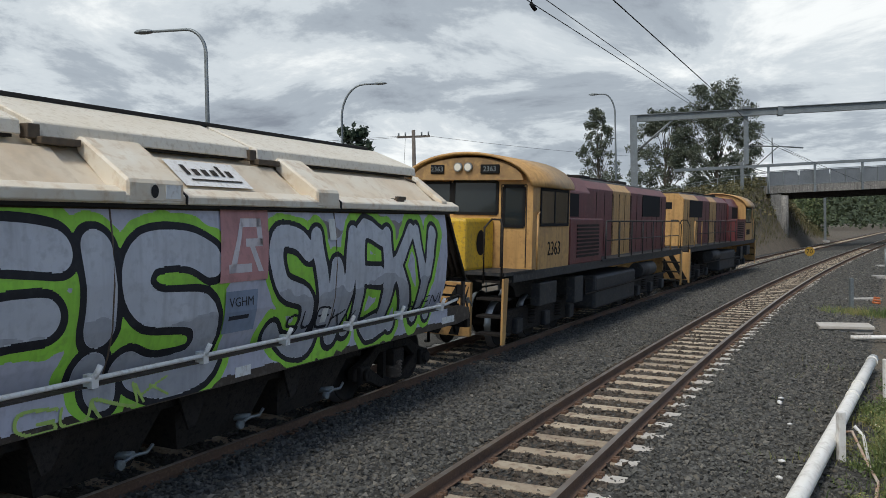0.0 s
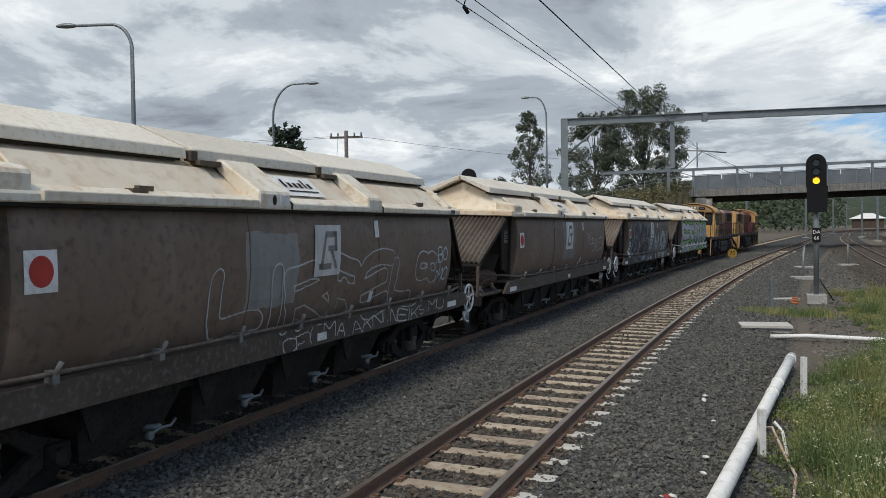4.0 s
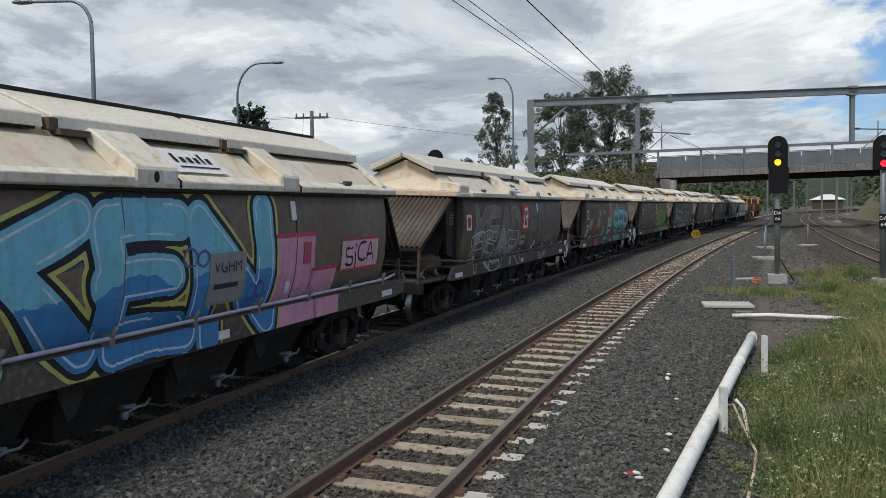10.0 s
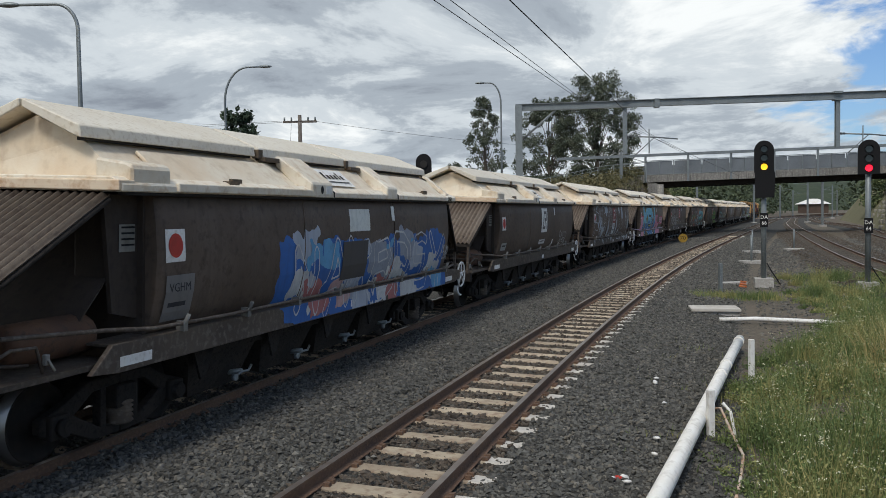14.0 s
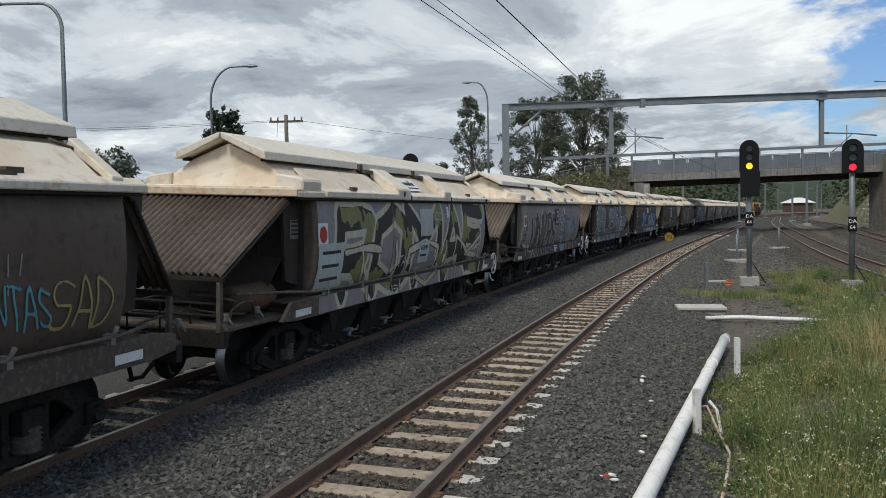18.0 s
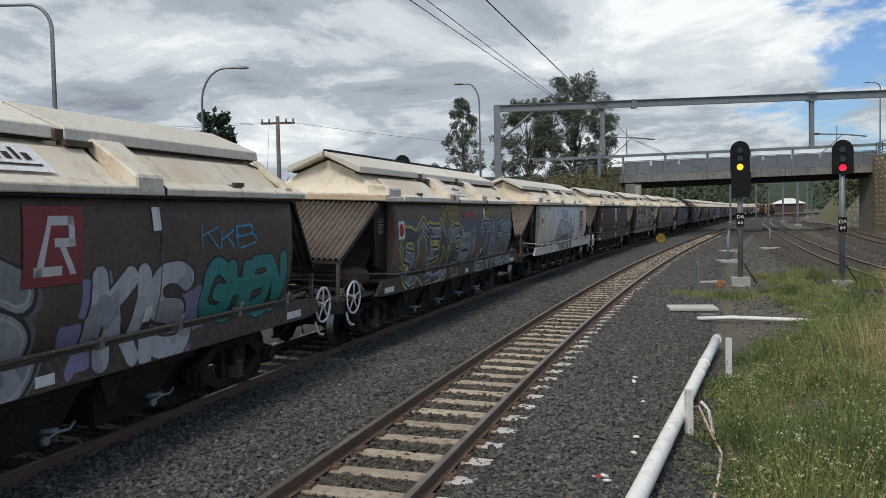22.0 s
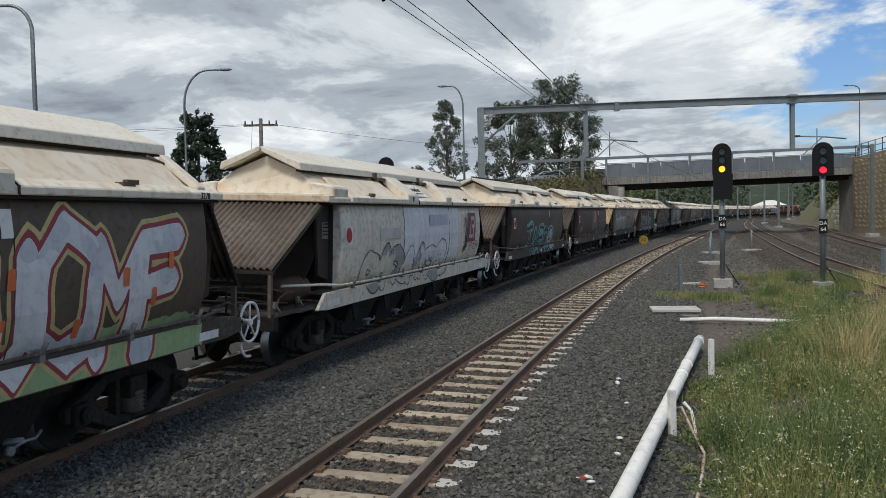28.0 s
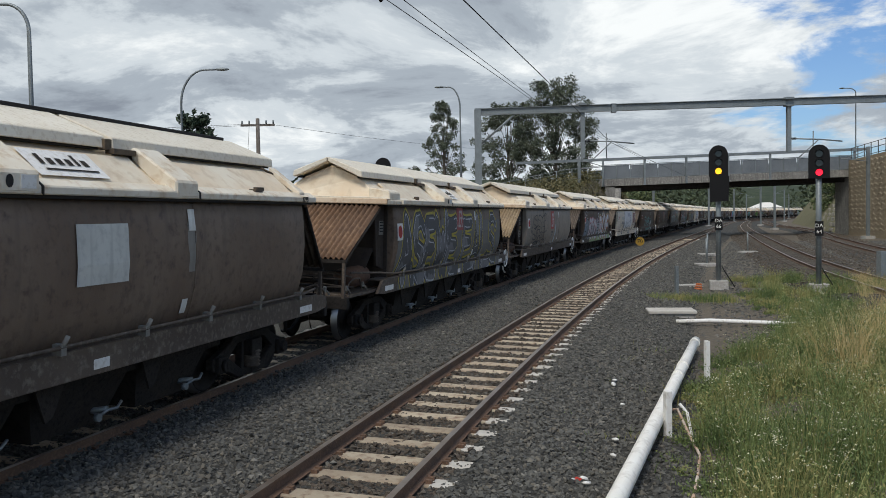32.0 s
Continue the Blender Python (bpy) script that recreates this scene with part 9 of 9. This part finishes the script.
    logo(w, Y(7.75), 2.2, 0.76, paint((0.36, 0.07, 0.06)), paint((0.45, 0.40, 0.38)))
    plate(w, Y(7.7), 1.62, 0.5, 0.3, 2, (0.24, 0.21, 0.18))
    end_plates(w)
    tag(w, "KBSIR", 3.3, 6.6, 1.3, 2.35, (0.03, 0.03, 0.032), 541, 0.024)
    outline(w, "SBE", 3.6, 6.4, 1.2, 2.3, (0.03, 0.03, 0.032), 0.10, 0.013, "wild", 542)
    outline(w, "AU", 4.2, 5.6, 1.3, 1.75, (0.03, 0.03, 0.032), 0.08, 0.012, "wild", 544)
    piece(w, "!", 8.2, 8.8, 1.25, 1.95, (0.38, 0.43, 0.46), None, (0.27, 0.27, 0.25), 0.10, "bubble", 543, wide=0.05)
    roof_number(w, "3045")
    w = car(25, "dark grain hopper with silver letters edged in yellow")
    field_of(w, 2.9, 12.4, 0.9, 2.3, (0.14, 0.135, 0.125), 550, 0.002, 0.12)
    piece(w, "ASEWE", 2.9, 7.6, 0.95, 2.42, (0.075, 0.075, 0.078), (0.04, 0.04, 0.043), None, 0.15, "wild", 551, shine=(0.42, 0.43, 0.45), blots=(0.15, 0.15, 0.155), rim=(0.37, 0.30, 0.04), line=0.03)
    piece(w, "EALS", 7.9, 12.0, 0.98, 2.42, (0.075, 0.075, 0.078), (0.04, 0.04, 0.043), None, 0.12, "wild", 552, shine=(0.42, 0.43, 0.45), blots=(0.16, 0.16, 0.165), rim=(0.37, 0.30, 0.04), line=0.03)
    logo(w, Y(7.7), 2.35, 0.60, paint((0.28, 0.07, 0.07)), paint((0.36, 0.32, 0.3)))
    recolour(w, "corrugated_sheet", material("corrugated_brown", (0.20, 0.115, 0.065), 0.7, 0, (0.14, 0.085, 0.055), 1, (0.27, 0.17, 0.10), 10, streak=0.3))
    w = car(26, "plain grey-brown grain hopper with a white painted square")
    patch(w, Y(7.25), Y(8.05), 1.8, 2.4, (0.50, 0.50, 0.46))
    field_of(w, 9.2, 9.35, 1.8, 2.4, (0.22, 0.205, 0.18), 561, 0.002, 0.04)
    roof_number(w, "3275")


dress()


# ---- the train's motion ----
RUN_T = [0, 2.5, 3.5, 6, 9, 13, 19, 23, 28, 32]
RUN_S = [-148.6, -120.5, -109.2, -80.5, -46.3, 0.0, 69.05, 115.0, 172.05, 217.05]
RUN = np.polyfit(RUN_T, RUN_S, 4)


def ride(ob, mid, turn=0):
    """Keys a vehicle whose middle lies mid metres ahead of the reference on the goods track."""
    rows = []
    for i in range(33):
        t = float(i)
        s = float(np.polyval(RUN, t)) + mid
        p, a = along(GOODS, s, 0, -0.031)
        rows.append((t, pose(p.x, p.y, p.z, 0, -2.5 if turn else 2.5, turn - math.degrees(a))))
    walk(ob, rows)


# cars on the approach road and the bridge: seconds, place along the road, height of the road
DOWNHILL = [(0, 75, 6.0), (19, 75, 6.0), (24, 40.2, 6.39), (26, 25.8, 6.09), (27, 18.7, 5.94), (27.4, 15.5, 5.94), (28.1, 10.9, 5.36), (28.7, 7.0, 4.87), (30, -1.5, 3.7), (31, -7.0, 3.0), (32, -12.0, 2.2)]
UPHILL = [(0, 6.4, 4.72), (0.5, 9.2, 5.06), (0.9, 11.65, 5.38), (1.3, 13.75, 5.66), (1.75, 16.2, 5.98), (2.2, 18.8, 5.94), (6.4, 42.5, 6.43), (9.5, 60, 6.0), (32, 60, 6.0)]


def drive(ob, rows, y, turn):
    walk(ob, [(t, pose(x, y, z, 0, 0, turn)) for t, x, z in rows])


def motions():
    drive(SILVER_CAR, DOWNHILL, 91.5, 90)
    drive(WHITE_CAR, UPHILL, 94.0, -90)
    for i, w in enumerate(TRAIN):
        ride(w, 12.025 + PITCH * (10 - i))
    for ob, mid, turn in LOCOS:
        ride(ob, 12.025 + PITCH * 10 + mid, turn)


motions()
